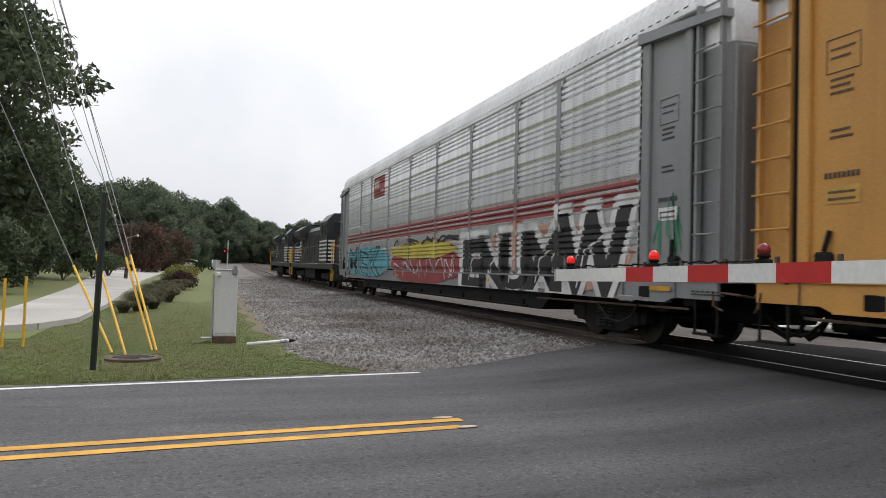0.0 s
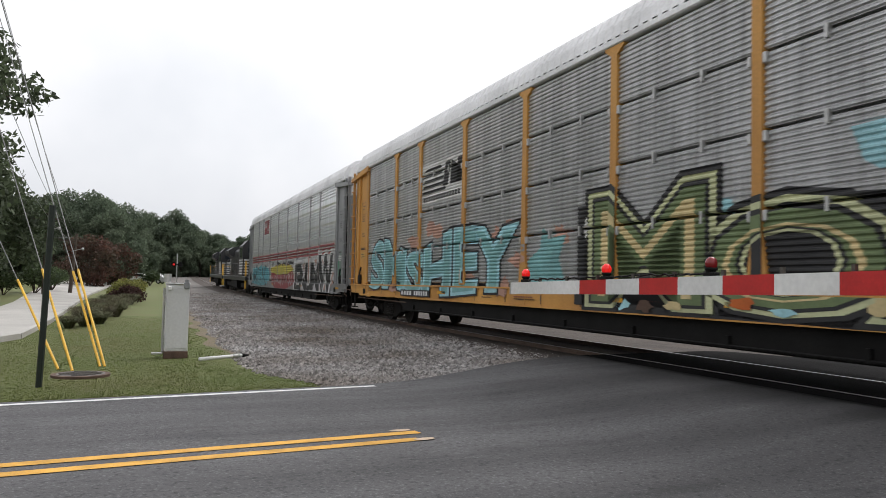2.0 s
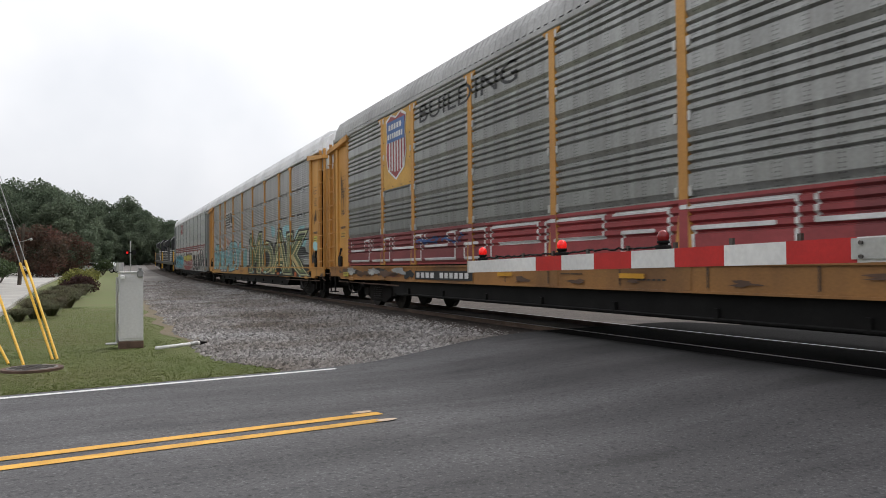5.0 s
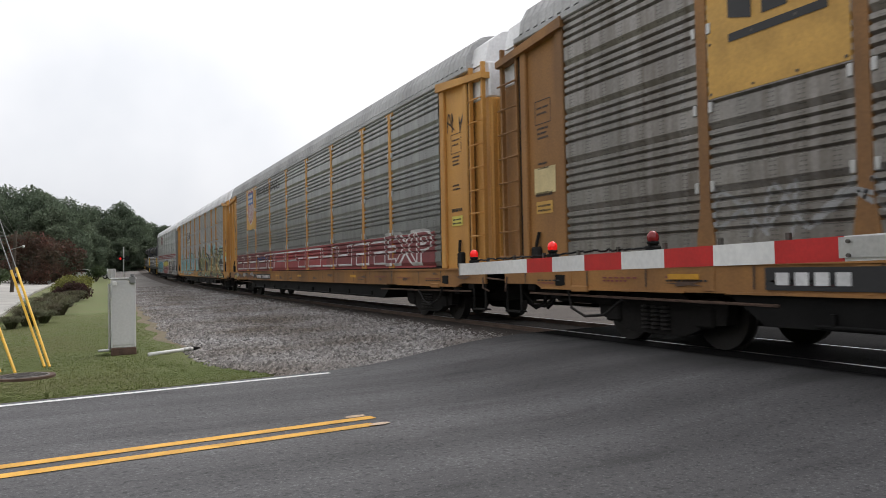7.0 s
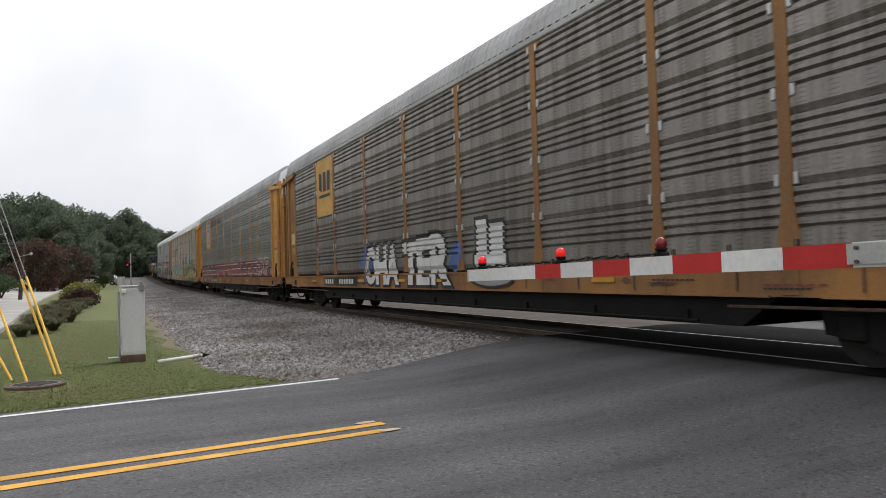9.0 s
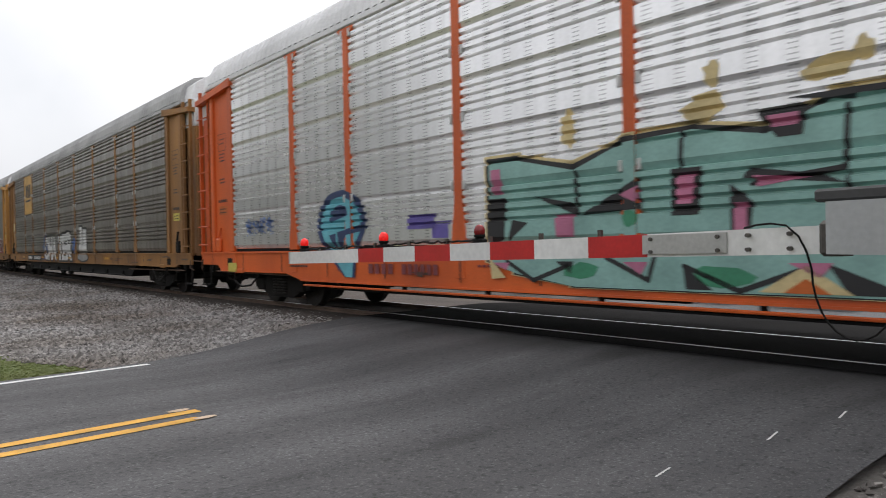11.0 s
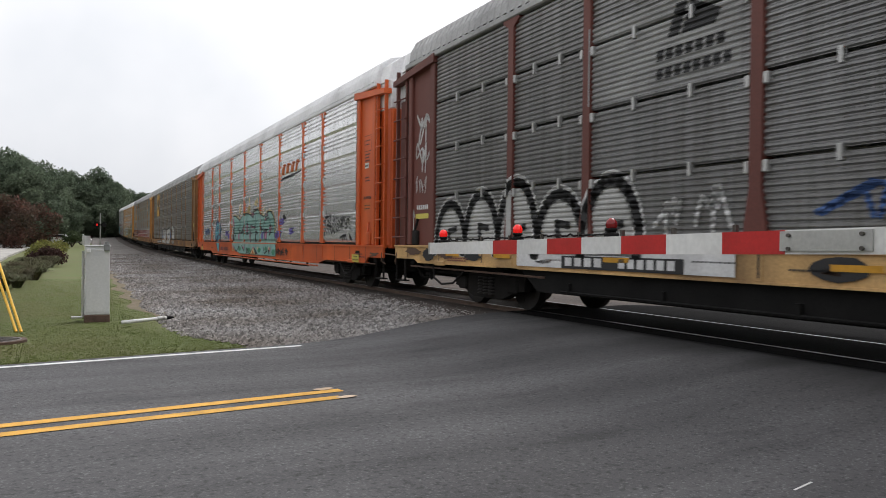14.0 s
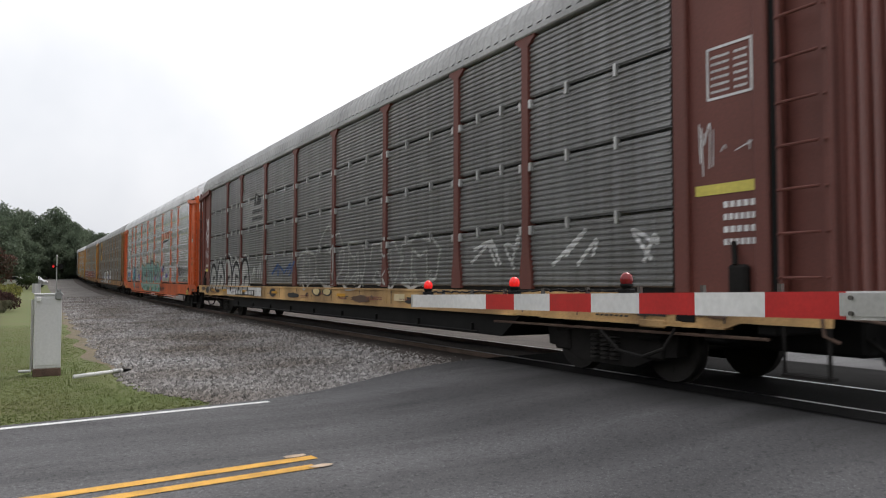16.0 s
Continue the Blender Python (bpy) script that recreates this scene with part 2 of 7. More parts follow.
M["leaf_lime"] = mat("leaf_yellow_green", (0.2, 0.2, 0.05), 0.7, 0, 0.3, 0.6, 4, 0, None, rnd=0.4)
M["reed"] = mat("ornamental_grass", (0.09, 0.11, 0.05), 0.8, 0, 0.35, 1, 6, 0, (0.1, 0.075, 0.05), rnd=0.35)
M["maroon"] = mat("leaf_maroon", (0.07, 0.035, 0.03), 0.8, 0, 0.3, 1, 6, rnd=0.4)
M["roof_pale"] = mat("galvanised_roof", (0.74, 0.74, 0.75), 0.5, 0.3, 0.18, 0.7, 20)
M["roof_grey"] = mat("grey_weathered_roof", (0.4, 0.4, 0.4), 0.55, 0.3, 0.25, 0.7, 20)
M["yellow"] = mat("yellow_car_paint", (0.58, 0.3, 0.07), 0.6, 0, 0.22, 0.8, 30, 0, (0.42, 0.2, 0.05), 2.0)
M["yellow_old"] = mat("weathered_yellow_car_paint", (0.33, 0.155, 0.04), 0.65, 0, 0.3, 0.8, 30, 0, (0.16, 0.08, 0.032), 2.0)
M["tan"] = mat("faded_tan_sill_paint", (0.62, 0.39, 0.16), 0.7, 0, 0.35, 0.9, 30, 0, (0.2, 0.12, 0.055), 1.0)
M["orange"] = mat("orange_car_paint", (0.66, 0.12, 0.018), 0.5, 0, 0.18, 0.8, 30, 0, (0.45, 0.075, 0.015), 2.0)
M["brown"] = mat("brown_car_paint", (0.145, 0.043, 0.032), 0.6, 0, 0.25, 0.8, 30, 0, None, 2.0)
M["grey"] = mat("grey_car_paint", (0.25, 0.255, 0.26), 0.5, 0.1, 0.18, 0.8, 30, 0, None, 2.0)
M["sheet_silver"] = panel_mat("silver_ribbed_sheet", (0.82, 0.83, 0.84), 0.3, 0.7, 0.12, 0.55, amount=0.25)
M["sheet_bright"] = panel_mat("bright_ribbed_sheet", (0.95, 0.95, 0.96), 0.26, 0.7, 0.1, 0.7, amount=0.15)
M["sheet_grey"] = panel_mat("grey_ribbed_sheet", (0.26, 0.26, 0.26), 0.36, 0.55, 0.2, 0.45, amount=0.5)
M["sheet_mid"] = panel_mat("mid_grey_ribbed_sheet", (0.5, 0.505, 0.51), 0.34, 0.55, 0.2, 0.35, amount=0.4)
M["sheet_olive"] = panel_mat("weathered_ribbed_sheet", (0.34, 0.345, 0.335), 0.36, 0.5, 0.22, 0.6, amount=0.4)
M["sheet_dirty"] = panel_mat("brown_stained_ribbed_sheet", (0.29, 0.272, 0.25), 0.4, 0.45, 0.3, 0.6, (0.09, 0.065, 0.045), 0.75)
M["loco"] = mat("black_engine_paint", (0.016, 0.016, 0.018), 0.4, 0, 0.3, 1.5, 20)
M["glass"] = mat("dark_window_glass", (0.02, 0.024, 0.028), 0.08, 0, 0.1)
M["fence"] = mat("fence_wire", (0.4, 0.4, 0.4), 0.5, 0.5, 0.1)


def leafy(m, share=0.4):
    """Lets light through thin leaves."""
    n, l = m.node_tree.nodes, m.node_tree.links
    b, out = n["Principled BSDF"], n["Material Output"]
    tr, mx = n.new("ShaderNodeBsdfTranslucent"), n.new("ShaderNodeMixShader")
    mx.inputs[0].default_value = share
    l.new(b.inputs["Base Color"].links[0].from_socket, tr.inputs["Color"])
    l.new(b.outputs[0], mx.inputs[1])
    l.new(tr.outputs[0], mx.inputs[2])
    l.new(mx.outputs[0], out.inputs["Surface"])


for key in ("leaf", "leaf_near", "leaf_far", "leaf_red", "leaf_lime", "maroon", "reed", "blade"):
    leafy(M[key])
# spray paints
for key, c in dict(p_teal=(0.19, 0.40, 0.41), p_cyan=(0.13, 0.42, 0.5), p_black=(0.02, 0.02, 0.022), p_white=(0.66, 0.66, 0.66), p_red=(0.3, 0.05, 0.055),
                   p_pink=(0.5, 0.17, 0.28), p_lime=(0.52, 0.54, 0.32), p_olive=(0.14, 0.19, 0.085), p_yellow=(0.58, 0.5, 0.1), p_salmon=(0.5, 0.29, 0.22),
                   p_sage=(0.25, 0.44, 0.4), p_green=(0.05, 0.25, 0.14), p_violet=(0.13, 0.1, 0.36), p_navy=(0.025, 0.045, 0.12), p_blue=(0.06, 0.13, 0.34), p_peach=(0.62, 0.5, 0.26),
                   p_maroon=(0.2, 0.045, 0.05), p_orange=(0.52, 0.12, 0.02), p_gold=(0.6, 0.3, 0.02), p_rust=(0.1, 0.055, 0.035), p_grey=(0.3, 0.3, 0.3), p_stripe=(0.3, 0.06, 0.06), p_signyellow=(0.56, 0.32, 0.07), p_sky=(0.34, 0.6, 0.66), p_cream=(0.6, 0.5, 0.3), p_faded=(0.42, 0.42, 0.41)).items():
    M[key] = mat("spray_" + key[2:], c, 0.55, 0, 0.22, 1.8, 25)


# ---- builders ----
def mesh_of(name, verts, faces, material, smooth=False):
    me = bpy.data.meshes.new(name)
    me.from_pydata([tuple(v) for v in verts], [], faces)
    me.update()
    if material:
        me.materials.append(material)
    if smooth:
        me.polygons.foreach_set("use_smooth", [True] * len(me.polygons))
    return me


def hang(name, me, parent=None, m=None, label=""):
    ob = new(name, me)
    if parent:
        ob.parent = parent
    if m is not None:
        ob.matrix_basis = m
    return tagged(ob, label)


class Shape:
    """Collects boxes, tubes and prisms into one mesh."""

    def __init__(self):
        self.v, self.f = [], []

    def add(self, vs, fs):
        o = len(self.v)
        self.v += [tuple(p) for p in vs]
        self.f += [tuple(i + o for i in q) for q in fs]
        return self

    def box(self, a, b, c=0.0):
        """A box from corner a to corner b; c: chamfer of its edges."""
        lo, hi = [min(p, q) for p, q in zip(a, b)], [max(p, q) for p, q in zip(a, b)]
        if not c:
            vs = [(x, y, z) for z in (lo[2], hi[2]) for y in (lo[1], hi[1]) for x in (lo[0], hi[0])]
            return self.add(vs, [(0, 2, 3, 1), (4, 5, 7, 6), (0, 1, 5, 4), (2, 6, 7, 3), (0, 4, 6, 2), (1, 3, 7, 5)])
        bm = bmesh.new()
        bmesh.ops.create_cube(bm, size=1)
        for v in bm.verts:
            v.co = Vector([lo[i] if v.co[i] < 0 else hi[i] for i in range(3)])
        bmesh.ops.bevel(bm, geom=bm.edges[:], offset=c, segments=1, affect="EDGES")
        bm.verts.index_update()
        self.add([v.co[:] for v in bm.verts], [[v.index for v in q.verts] for q in bm.faces])
        bm.free()
        return self

    def tube(self, a, b, r, n=10, r2=None, cap=True):
        a, b = Vector(a), Vector(b)
        d = (b - a).normalized()
        u = d.orthogonal().normalized()
        w = d.cross(u)
        r2 = r if r2 is None else r2
        vs = [p + (u * math.cos(t) + w * math.sin(t)) * q for p, q in ((a, r), (b, r2)) for t in [2 * math.pi * i / n for i in range(n)]]
        fs = [(i, (i + 1) % n, n + (i + 1) % n, n + i) for i in range(n)]
        if cap:
            fs += [tuple(reversed(range(n))), tuple(range(n, 2 * n))]
        return self.add(vs, fs)

    def path(self, pts, r, n=8):
        """One bent tube through the points."""
        pts = [Vector(p) for p in pts]
        vs, fs = [], []
        for i, p in enumerate(pts):
            d = (pts[min(i + 1, len(pts) - 1)] - pts[max(i - 1, 0)]).normalized()
            u = d.cross(Vector((0.31, 0.17, 0.93)) if abs(d.z) < 0.8 else Vector((0.95, 0.21, 0.1))).normalized()
            w = d.cross(u)
            vs += [p + (u * math.cos(t) + w * math.sin(t)) * r for t in [2 * math.pi * k / n for k in range(n)]]
            if i:
                o = (i - 1) * n
                fs += [(o + k, o + (k + 1) % n, o + n + (k + 1) % n, o + n + k) for k in range(n)]
        fs += [tuple(reversed(range(n))), tuple(range(len(vs) - n, len(vs)))]
        return self.add(vs, fs)

    def prism(self, poly, axis, t0, t1):
        """A polygon in the two other axes, drawn out along axis from t0 to t1."""
        k = len(poly)

        def put(p, t):
            return {0: (t, p[0], p[1]), 1: (p[0], t, p[1]), 2: (p[0], p[1], t)}[axis]
        return self.add([put(p, t0) for p in poly] + [put(p, t1) for p in poly],
                        [tuple(reversed(range(k))), tuple(range(k, 2 * k))] + [(i, (i + 1) % k, k + (i + 1) % k, k + i) for i in range(k)])

    def ball(self, c, r, n=10, squash=(1, 1, 1)):
        vs, fs = [], []
        h = n // 2
        for i in range(h + 1):
            for j in range(n):
                a, b = math.pi * i / h, 2 * math.pi * j / n
                vs.append((c[0] + r * squash[0] * math.sin(a) * math.cos(b), c[1] + r * squash[1] * math.sin(a) * math.sin(b), c[2] + r * squash[2] * math.cos(a)))
        for i in range(h):
            for j in range(n):
                fs.append((i * n + j, (i + 1) * n + j, (i + 1) * n + (j + 1) % n, i * n + (j + 1) % n))
        return self.add(vs, fs)

    def mesh(self, name, material, smooth=False):
        me = mesh_of(name, self.v, self.f, material, smooth)
        bm = bmesh.new()
        bm.from_mesh(me)
        bmesh.ops.recalc_face_normals(bm, faces=bm.faces[:])
        bm.to_mesh(me)
        bm.free()
        return me


def part(name, shape, material, parent=None, label="", smooth=False):
    return hang(name, shape.mesh(name, material, smooth), parent, None, label)


def thing(name, at, label, category, group="", kind="", turn=0):
    e = new(name)
    e.empty_display_size = 0.3
    e.matrix_basis = pose(*at, 0, 0, turn)
    return tagged(e, label, category, group, kind)


# ---- the lie of the land ----
TRACK_X, RAIL_Z, BEND = 8.5, 0.25, 8770.0
ROAD_U, ROAD_N = Vector((0.9895, 0.1444, 0)), Vector((-0.1444, 0.9895, 0))


def track_x(y):
    return TRACK_X + (y * y / BEND if y > 0 else 0.0)


def rise(y):
    """The whole valley floor climbs gently away from the crossing."""
    return max(0.0, min(y, 240) - 20) ** 2 / 11000


def smooth_step(a, b, x):
    t = min(1, max(0, (x - a) / (b - a)))
    return t * t * (3 - 2 * t)


def road_xy(u, n):
    return (ROAD_U * u + ROAD_N * n)[:2]


def land(x, y):
    """Height of the ground: a low bed under the track, a gentle rise far off."""
    d = abs(x - track_x(y))
    z = 0.1 * (1 - smooth_step(1.6, 5.0, d))
    return z + rise(y) + 0.01 * smooth_step(25, 60, y) * min(80, y - 25) * smooth_step(4.0, 14.0, -x)


def road_z(x):
    return 0.225 * smooth_step(3.2, 7.2, x) if x < 10 else 0.225 * (1 - smooth_step(10, 14, x))


def sheet(name, xs, ys, height, material, inside=None, label="", category=""):
    """A grid of the ground."""
    nx = len(xs)
    vs = [(x, y, height(x, y)) for y in ys for x in xs]
    fs = []
    for j in range(len(ys) - 1):
        for i in range(nx - 1):
            if inside is None or inside((xs[i] + xs[i + 1]) / 2, (ys[j] + ys[j + 1]) / 2):
                fs.append((j * nx + i, j * nx + i + 1, (j + 1) * nx + i + 1, (j + 1) * nx + i))
    return tagged(hang(name, mesh_of(name, vs, fs, material, True)), label, category, "", "structure")


def strip(name, left, right, z_of, material, label="", steps=1, lift=0.0):
    """A band between two lines of plan points."""
    vs, fs = [], []
    for a, b in zip(left, right):
        for k in range(steps + 1):
            x, y = a[0] + (b[0] - a[0]) * k / steps, a[1] + (b[1] - a[1]) * k / steps
            vs.append((x, y, z_of(x, y) + lift))
    w = steps + 1
    for i in range(len(left) - 1):
        for k in range(steps):
            fs.append((i * w + k, i * w + k + 1, (i + 1) * w + k + 1, (i + 1) * w + k))
    me = mesh_of(name, vs, fs, material, True)
    bm = bmesh.new()
    bm.from_mesh(me)
    bmesh.ops.recalc_face_normals(bm, faces=bm.faces[:])
    if bm.faces and sum(q.normal.z for q in bm.faces) < 0:
        bmesh.ops.reverse_faces(bm, faces=bm.faces[:])
    bm.to_mesh(me)
    bm.free()
    return tagged(hang(name, me), label, "", "", "structure")


XS = sorted({-2000, -900, -400, -180, -90, -50, *range(-30, 31, 2), 1, 3, 5, 7, 9, 11, 50, 90, 180, 400, 900, 2000})
YS = sorted({-2000, -900, -400, -180, -90, -50, *range(-30, 60, 3), *range(60, 240, 12), 400, 900, 2000})
sheet("ground", XS, YS, lambda x, y: land(x, y) - 0.03 - 0.25 * smooth_step(3.4, 5.0, x) * (1 if -40 < y < 240 and x < 14 else 0), M["lawn"], None, "short mown green lawn with dry yellowish patches", "lawn")

# the road over the crossing
us = [-60, -30, -15, -8, -5, -3, *[0.5 * i for i in range(-4, 34)], 18, 20, 25, 40, 80]


def road_edge(u):
    """Far edge of the asphalt: it widens towards the track."""
    x = u * 0.99 - 1.4
    return 9.72 + 0.65 * smooth_step(2.7, 6.3, x)


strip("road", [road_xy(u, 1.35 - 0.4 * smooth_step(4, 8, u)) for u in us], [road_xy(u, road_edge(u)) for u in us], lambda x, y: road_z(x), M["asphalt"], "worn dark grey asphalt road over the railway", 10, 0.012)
for n0 in (6.2, 6.5):
    end = 3.42 if n0 > 6.3 else 3.27
    seg = [-60, -20, -8, -4, -2, 0, 1, 2, 3, end]
    strip("road_line", [road_xy(u, n0 - 0.068 - 0.028 * (u + 1)) for u in seg], [road_xy(u, n0 + 0.068 - 0.028 * (u + 1)) for u in seg], lambda x, y: road_z(x), M["yellow_line"], "yellow painted double centre line on asphalt", 1, 0.018)
seg = [-60, -20, -8, -4, -2, 0, 2, 4.42]
strip("road_line", [road_xy(u, 9.44) for u in seg], [road_xy(u, 9.55) for u in seg], lambda x, y: road_z(x), M["white_line"], "white painted edge line on asphalt", 1, 0.018)
for (mx, my) in ((3.95, 2.87), (5.0, 2.72), (5.72, 2.57), (6.5, 2.42)):
    strip("road_mark", [(mx - 0.1, my - 0.05), (mx + 0.1, my - 0.014)], [(mx - 0.1, my - 0.034), (mx + 0.1, my + 0.002)], lambda x, y: road_z(x), M["white_line"], "short worn white dash on asphalt", 1, 0.018)
for (pu, pn) in ((3.31, 6.05), (3.29, 6.5)):
    a = [road_xy(pu + 0.09 * math.cos(t) * (1 + 0.3 * math.sin(3 * t)), pn + 0.05 * math.sin(t)) for t in [i * math.pi / 6 for i in range(7)]]
    b = [road_xy(pu + 0.09 * math.cos(t) * (1 + 0.3 * math.sin(3 * t)), pn - 0.05 * math.sin(t)) for t in [i * math.pi / 6 for i in range(7)]]
    strip("road_mark", a, b, lambda x, y: road_z(x), mat("bleached_paint", (0.55, 0.42, 0.31), 0.8), "bleached patch at the end of the yellow line", 1, 0.022)

# ballast and the track
yb = [10.5, 11.2, 12, 13, 14.5, 16, 18, 20, 23, 27, 32, 40, 50, 65, 85, 110, 140, 180, 230]


def ballast_edge(y):
    return 1.75 + 0.02 * max(0, y - 18) + 0.8 * (1 - smooth_step(10.4, 12.2, y)) + 0.1 * math.sin(y * 1.7)


strip("ballast", [(ballast_edge(y), y) for y in yb], [(15.7 + y * y / BEND, y) for y in yb], lambda x, y: land(x, y) - 0.024 + 0.012 * smooth_step(0, 1.5, x - ballast_edge(y)), M["gravel"], "grey crushed stone ballast beside the track", 14, 0.0)
ys2 = [2.6, 1.6, 1, -1, -4, -10, -20, -40, -90]
strip("ballast", [(1.2, y) for y in ys2], [(15.7, y) for y in ys2], lambda x, y: land(x, y) - 0.012, M["gravel"], "grey crushed stone ballast beside the road", 8, 0.0)
ye = [14.6 + 0.3 * i for i in range(130)]


def earth_wave(y, k):
    return 0.05 * math.sin(y * 0.8 + k) + 0.03 * math.sin(y * 2.1 + 2 * k)


strip("bare_earth", [(ballast_edge(y) - 0.12 - earth_wave(y, 0.4) - 0.25 * smooth_step(14.6, 20, y), y) for y in ye], [(ballast_edge(y) + 0.3 + earth_wave(y, 2.1), y) for y in ye], lambda x, y: land(x, y), M["soil"], "strip of bare reddish earth beside the ballast", 3, -0.022)

# rust-stained bed, widened past the far rail so its dark stands in for shade
yt = [10.6, 11, 12, 13.5, 16, 20, 26, 34, 45, 60, 80, 105, 140, 180, 230]
strip("track_bed", [(track_x(y) - 2.25 - 0.12 * math.sin(y * 2.3), y) for y in yt], [(track_x(y) + 6.6, y) for y in yt], lambda x, y: land(x, y) + 0.05 * (1 - smooth_step(1.3, 2.2, abs(x - track_x(y)))), mat("rust_and_shade_ballast", (0.06, 0.046, 0.038), 0.95, 0, 0.4, 0.9, 26, 0.03), "dark brown rust-stained ballast, its far side darkened for shade under the train", 6, 0.008)
rail_ys = [-90, -40, -15, -5, 0, *range(5, 231, 5)]
for side in (-0.755, 0.755):
    rail = thing("rail", (0, 0, 0), "rusty steel rail with a bright worn head", "rail", "rails of the track")
    prof = [(-0.07, -0.17), (0.07, -0.17), (0.07, -0.15), (0.012, -0.13), (0.012, -0.045), (0.036, -0.035), (0.036, -0.004), (-0.036, -0.004), (-0.036, -0.035), (-0.012, -0.045), (-0.012, -0.13), (-0.07, -0.15)]
    s, k = Shape(), len(prof)
    for i, y in enumerate(rail_ys):
        s.v += [(track_x(y) + side + p[0], y, RAIL_Z + rise(y) + p[1]) for p in prof]
        if i:
            o = (i - 1) * k
            s.f += [(o + j, o + (j + 1) % k, o + k + (j + 1) % k, o + k + j) for j in range(k)]
    part("rail_body", s, M["rail"], rail)
    s = Shape()
    for i, y in enumerate(rail_ys):
        s.v += [(track_x(y) + side - 0.03, y, RAIL_Z + rise(y)), (track_x(y) + side + 0.03, y, RAIL_Z + rise(y))]
        if i:
            o = 2 * i - 2
            s.f.append((o, o + 1, o + 3, o + 2))
    part("rail_head", s, M["rail_top"], rail, "bright worn rail head")
tie_me = Shape().box((-1.3, -0.11, -0.16), (1.3, 0.11, 0.0), 0.015).mesh("railway_tie", M["tie"])
for i in range(160):
    y = 13.6 + 0.55 * i
    tagged(hang("railway_tie", tie_me, None, pose(track_x(y) + random.uniform(-0.03, 0.03), y, 0.11 + rise(y), 0, 0, random.uniform(-1, 1))), "dark weathered wooden railway tie in ballast", "tie", "ties of the track")
# crossing surface, widened both ways so its black stands in for train shade
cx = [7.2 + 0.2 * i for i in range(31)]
strip("crossing_panel_shaded", [(x, (0.98 + 0.1444 * x) / 0.9895) for x in cx], [(x, (10.33 + 0.1444 * x) / 0.9895) for x in cx], lambda x, y: road_z(x), M["asphalt_shaded"], "asphalt crossing surface round the rails, near black for shade under the train", 8, 0.022)

# street, kerb and driveway west of the lawn
st_r = [(-30, 14.0), (-14, 15.2), (-6, 16.2), (-4.1, 16.9), (-3.2, 18.0), (-2.7, 19.9), (-2.75, 27), (-3.3, 45), (-3.7, 63), (-3.3, 110), (-2.4, 200)]
st_l = [(-30, 19.0), (-14, 20.0), (-8, 20.6), (-6.4, 21.0), (-5.6, 21.6), (-5.0, 22.5), (-5.3, 29), (-6.2, 45), (-7.6, 63), (-10, 110), (-11, 200)]
strip("street", st_l, st_r, lambda x, y: land(x, y), M["concrete"], "pale concrete side street curving past the lawn", 4, 0.02)
kerb_s = Shape()
for (a, b) in zip(st_r, st_r[1:]):
    d = (Vector((*b, 0)) - Vector((*a, 0)))
    q = Vector((-d.y, d.x, 0)).normalized() * -0.15
    za, zb = land(*a), land(*b)
    kerb_s.add([(a[0], a[1], za - 0.05), (b[0], b[1], zb - 0.05), (b[0], b[1], zb + 0.1), (a[0], a[1], za + 0.1),
                (a[0] + q.x, a[1] + q.y, za - 0.05), (b[0] + q.x, b[1] + q.y, zb - 0.05), (b[0] + q.x, b[1] + q.y, zb + 0.1), (a[0] + q.x, a[1] + q.y, za + 0.1)],
               [(0, 1, 2, 3), (7, 6, 5, 4), (3, 2, 6, 7), (0, 3, 7, 4), (1, 5, 6, 2)])
tagged(part("kerb", kerb_s, M["concrete"]), "pale concrete kerb round the lawn", "kerb", "", "structure")
strip("far_yard", [(15.6, y) for y in (-60, -10, 0, 10, 20, 40, 80, 150)], [(40, y) for y in (-60, -10, 0, 10, 20, 40, 80, 150)], lambda x, y: 0.12 + rise(y), M["concrete"], "pale concrete yard beyond the track", 2, 0.0)

# ---- the train ----
SPEED, PITCH, FIRST = 9.33, 30.65, 23.85
SPANS = (3.05, 2.15, 3.1, 3.1, 3.1, 3.1, 3.1, 2.15, 3.05)
EDGES = [12.95]
for w_ in SPANS:
    EDGES.append(EDGES[-1] - w_)
POSTS = EDGES[1:-1]
Z_LO, Z_HI = 1.24, 5.16


def ribs(style):
    """Breaks of the sheet's profile from bottom to top: height, how far it stands out."""
    out, z = [], Z_LO
    if style == "broad":
        step = (Z_HI - Z_LO) / 5
        for k in range(5):
            out += [(z, 0.004), (z + 0.085, 0.05)]
            for j in range(4):
                q = z + 0.3 + j * 0.12
                out += [(q, 0.05), (q + 0.01, 0.0), (q + 0.026, 0.0), (q + 0.056, 0.05)]
            out += [(z + step - 0.012, 0.05)]
            z += step
    else:
        step = (Z_HI - Z_LO) / 4
        for k in range(4):
            q = z
            while q < z + step - 0.11:
                out += [(q, 0.0), (q + 0.02, 0.022), (q + 0.045, 0.022), (q + 0.065, 0.0)]
                q += 0.078
            out += [(z + step - 0.05, 0.0), (z + step - 0.048, -0.17), (z + step - 0.008, -0.17), (z + step - 0.006, 0.0)]
            z += step
    out.append((Z_HI, 0.05 if style == "broad" else 0.0))
    return out


RIBS = {s_: ribs(s_) for s_ in ("broad", "fine")}
X_SHEET, X_POST, X_SILL = 1.445, 1.508, 1.5


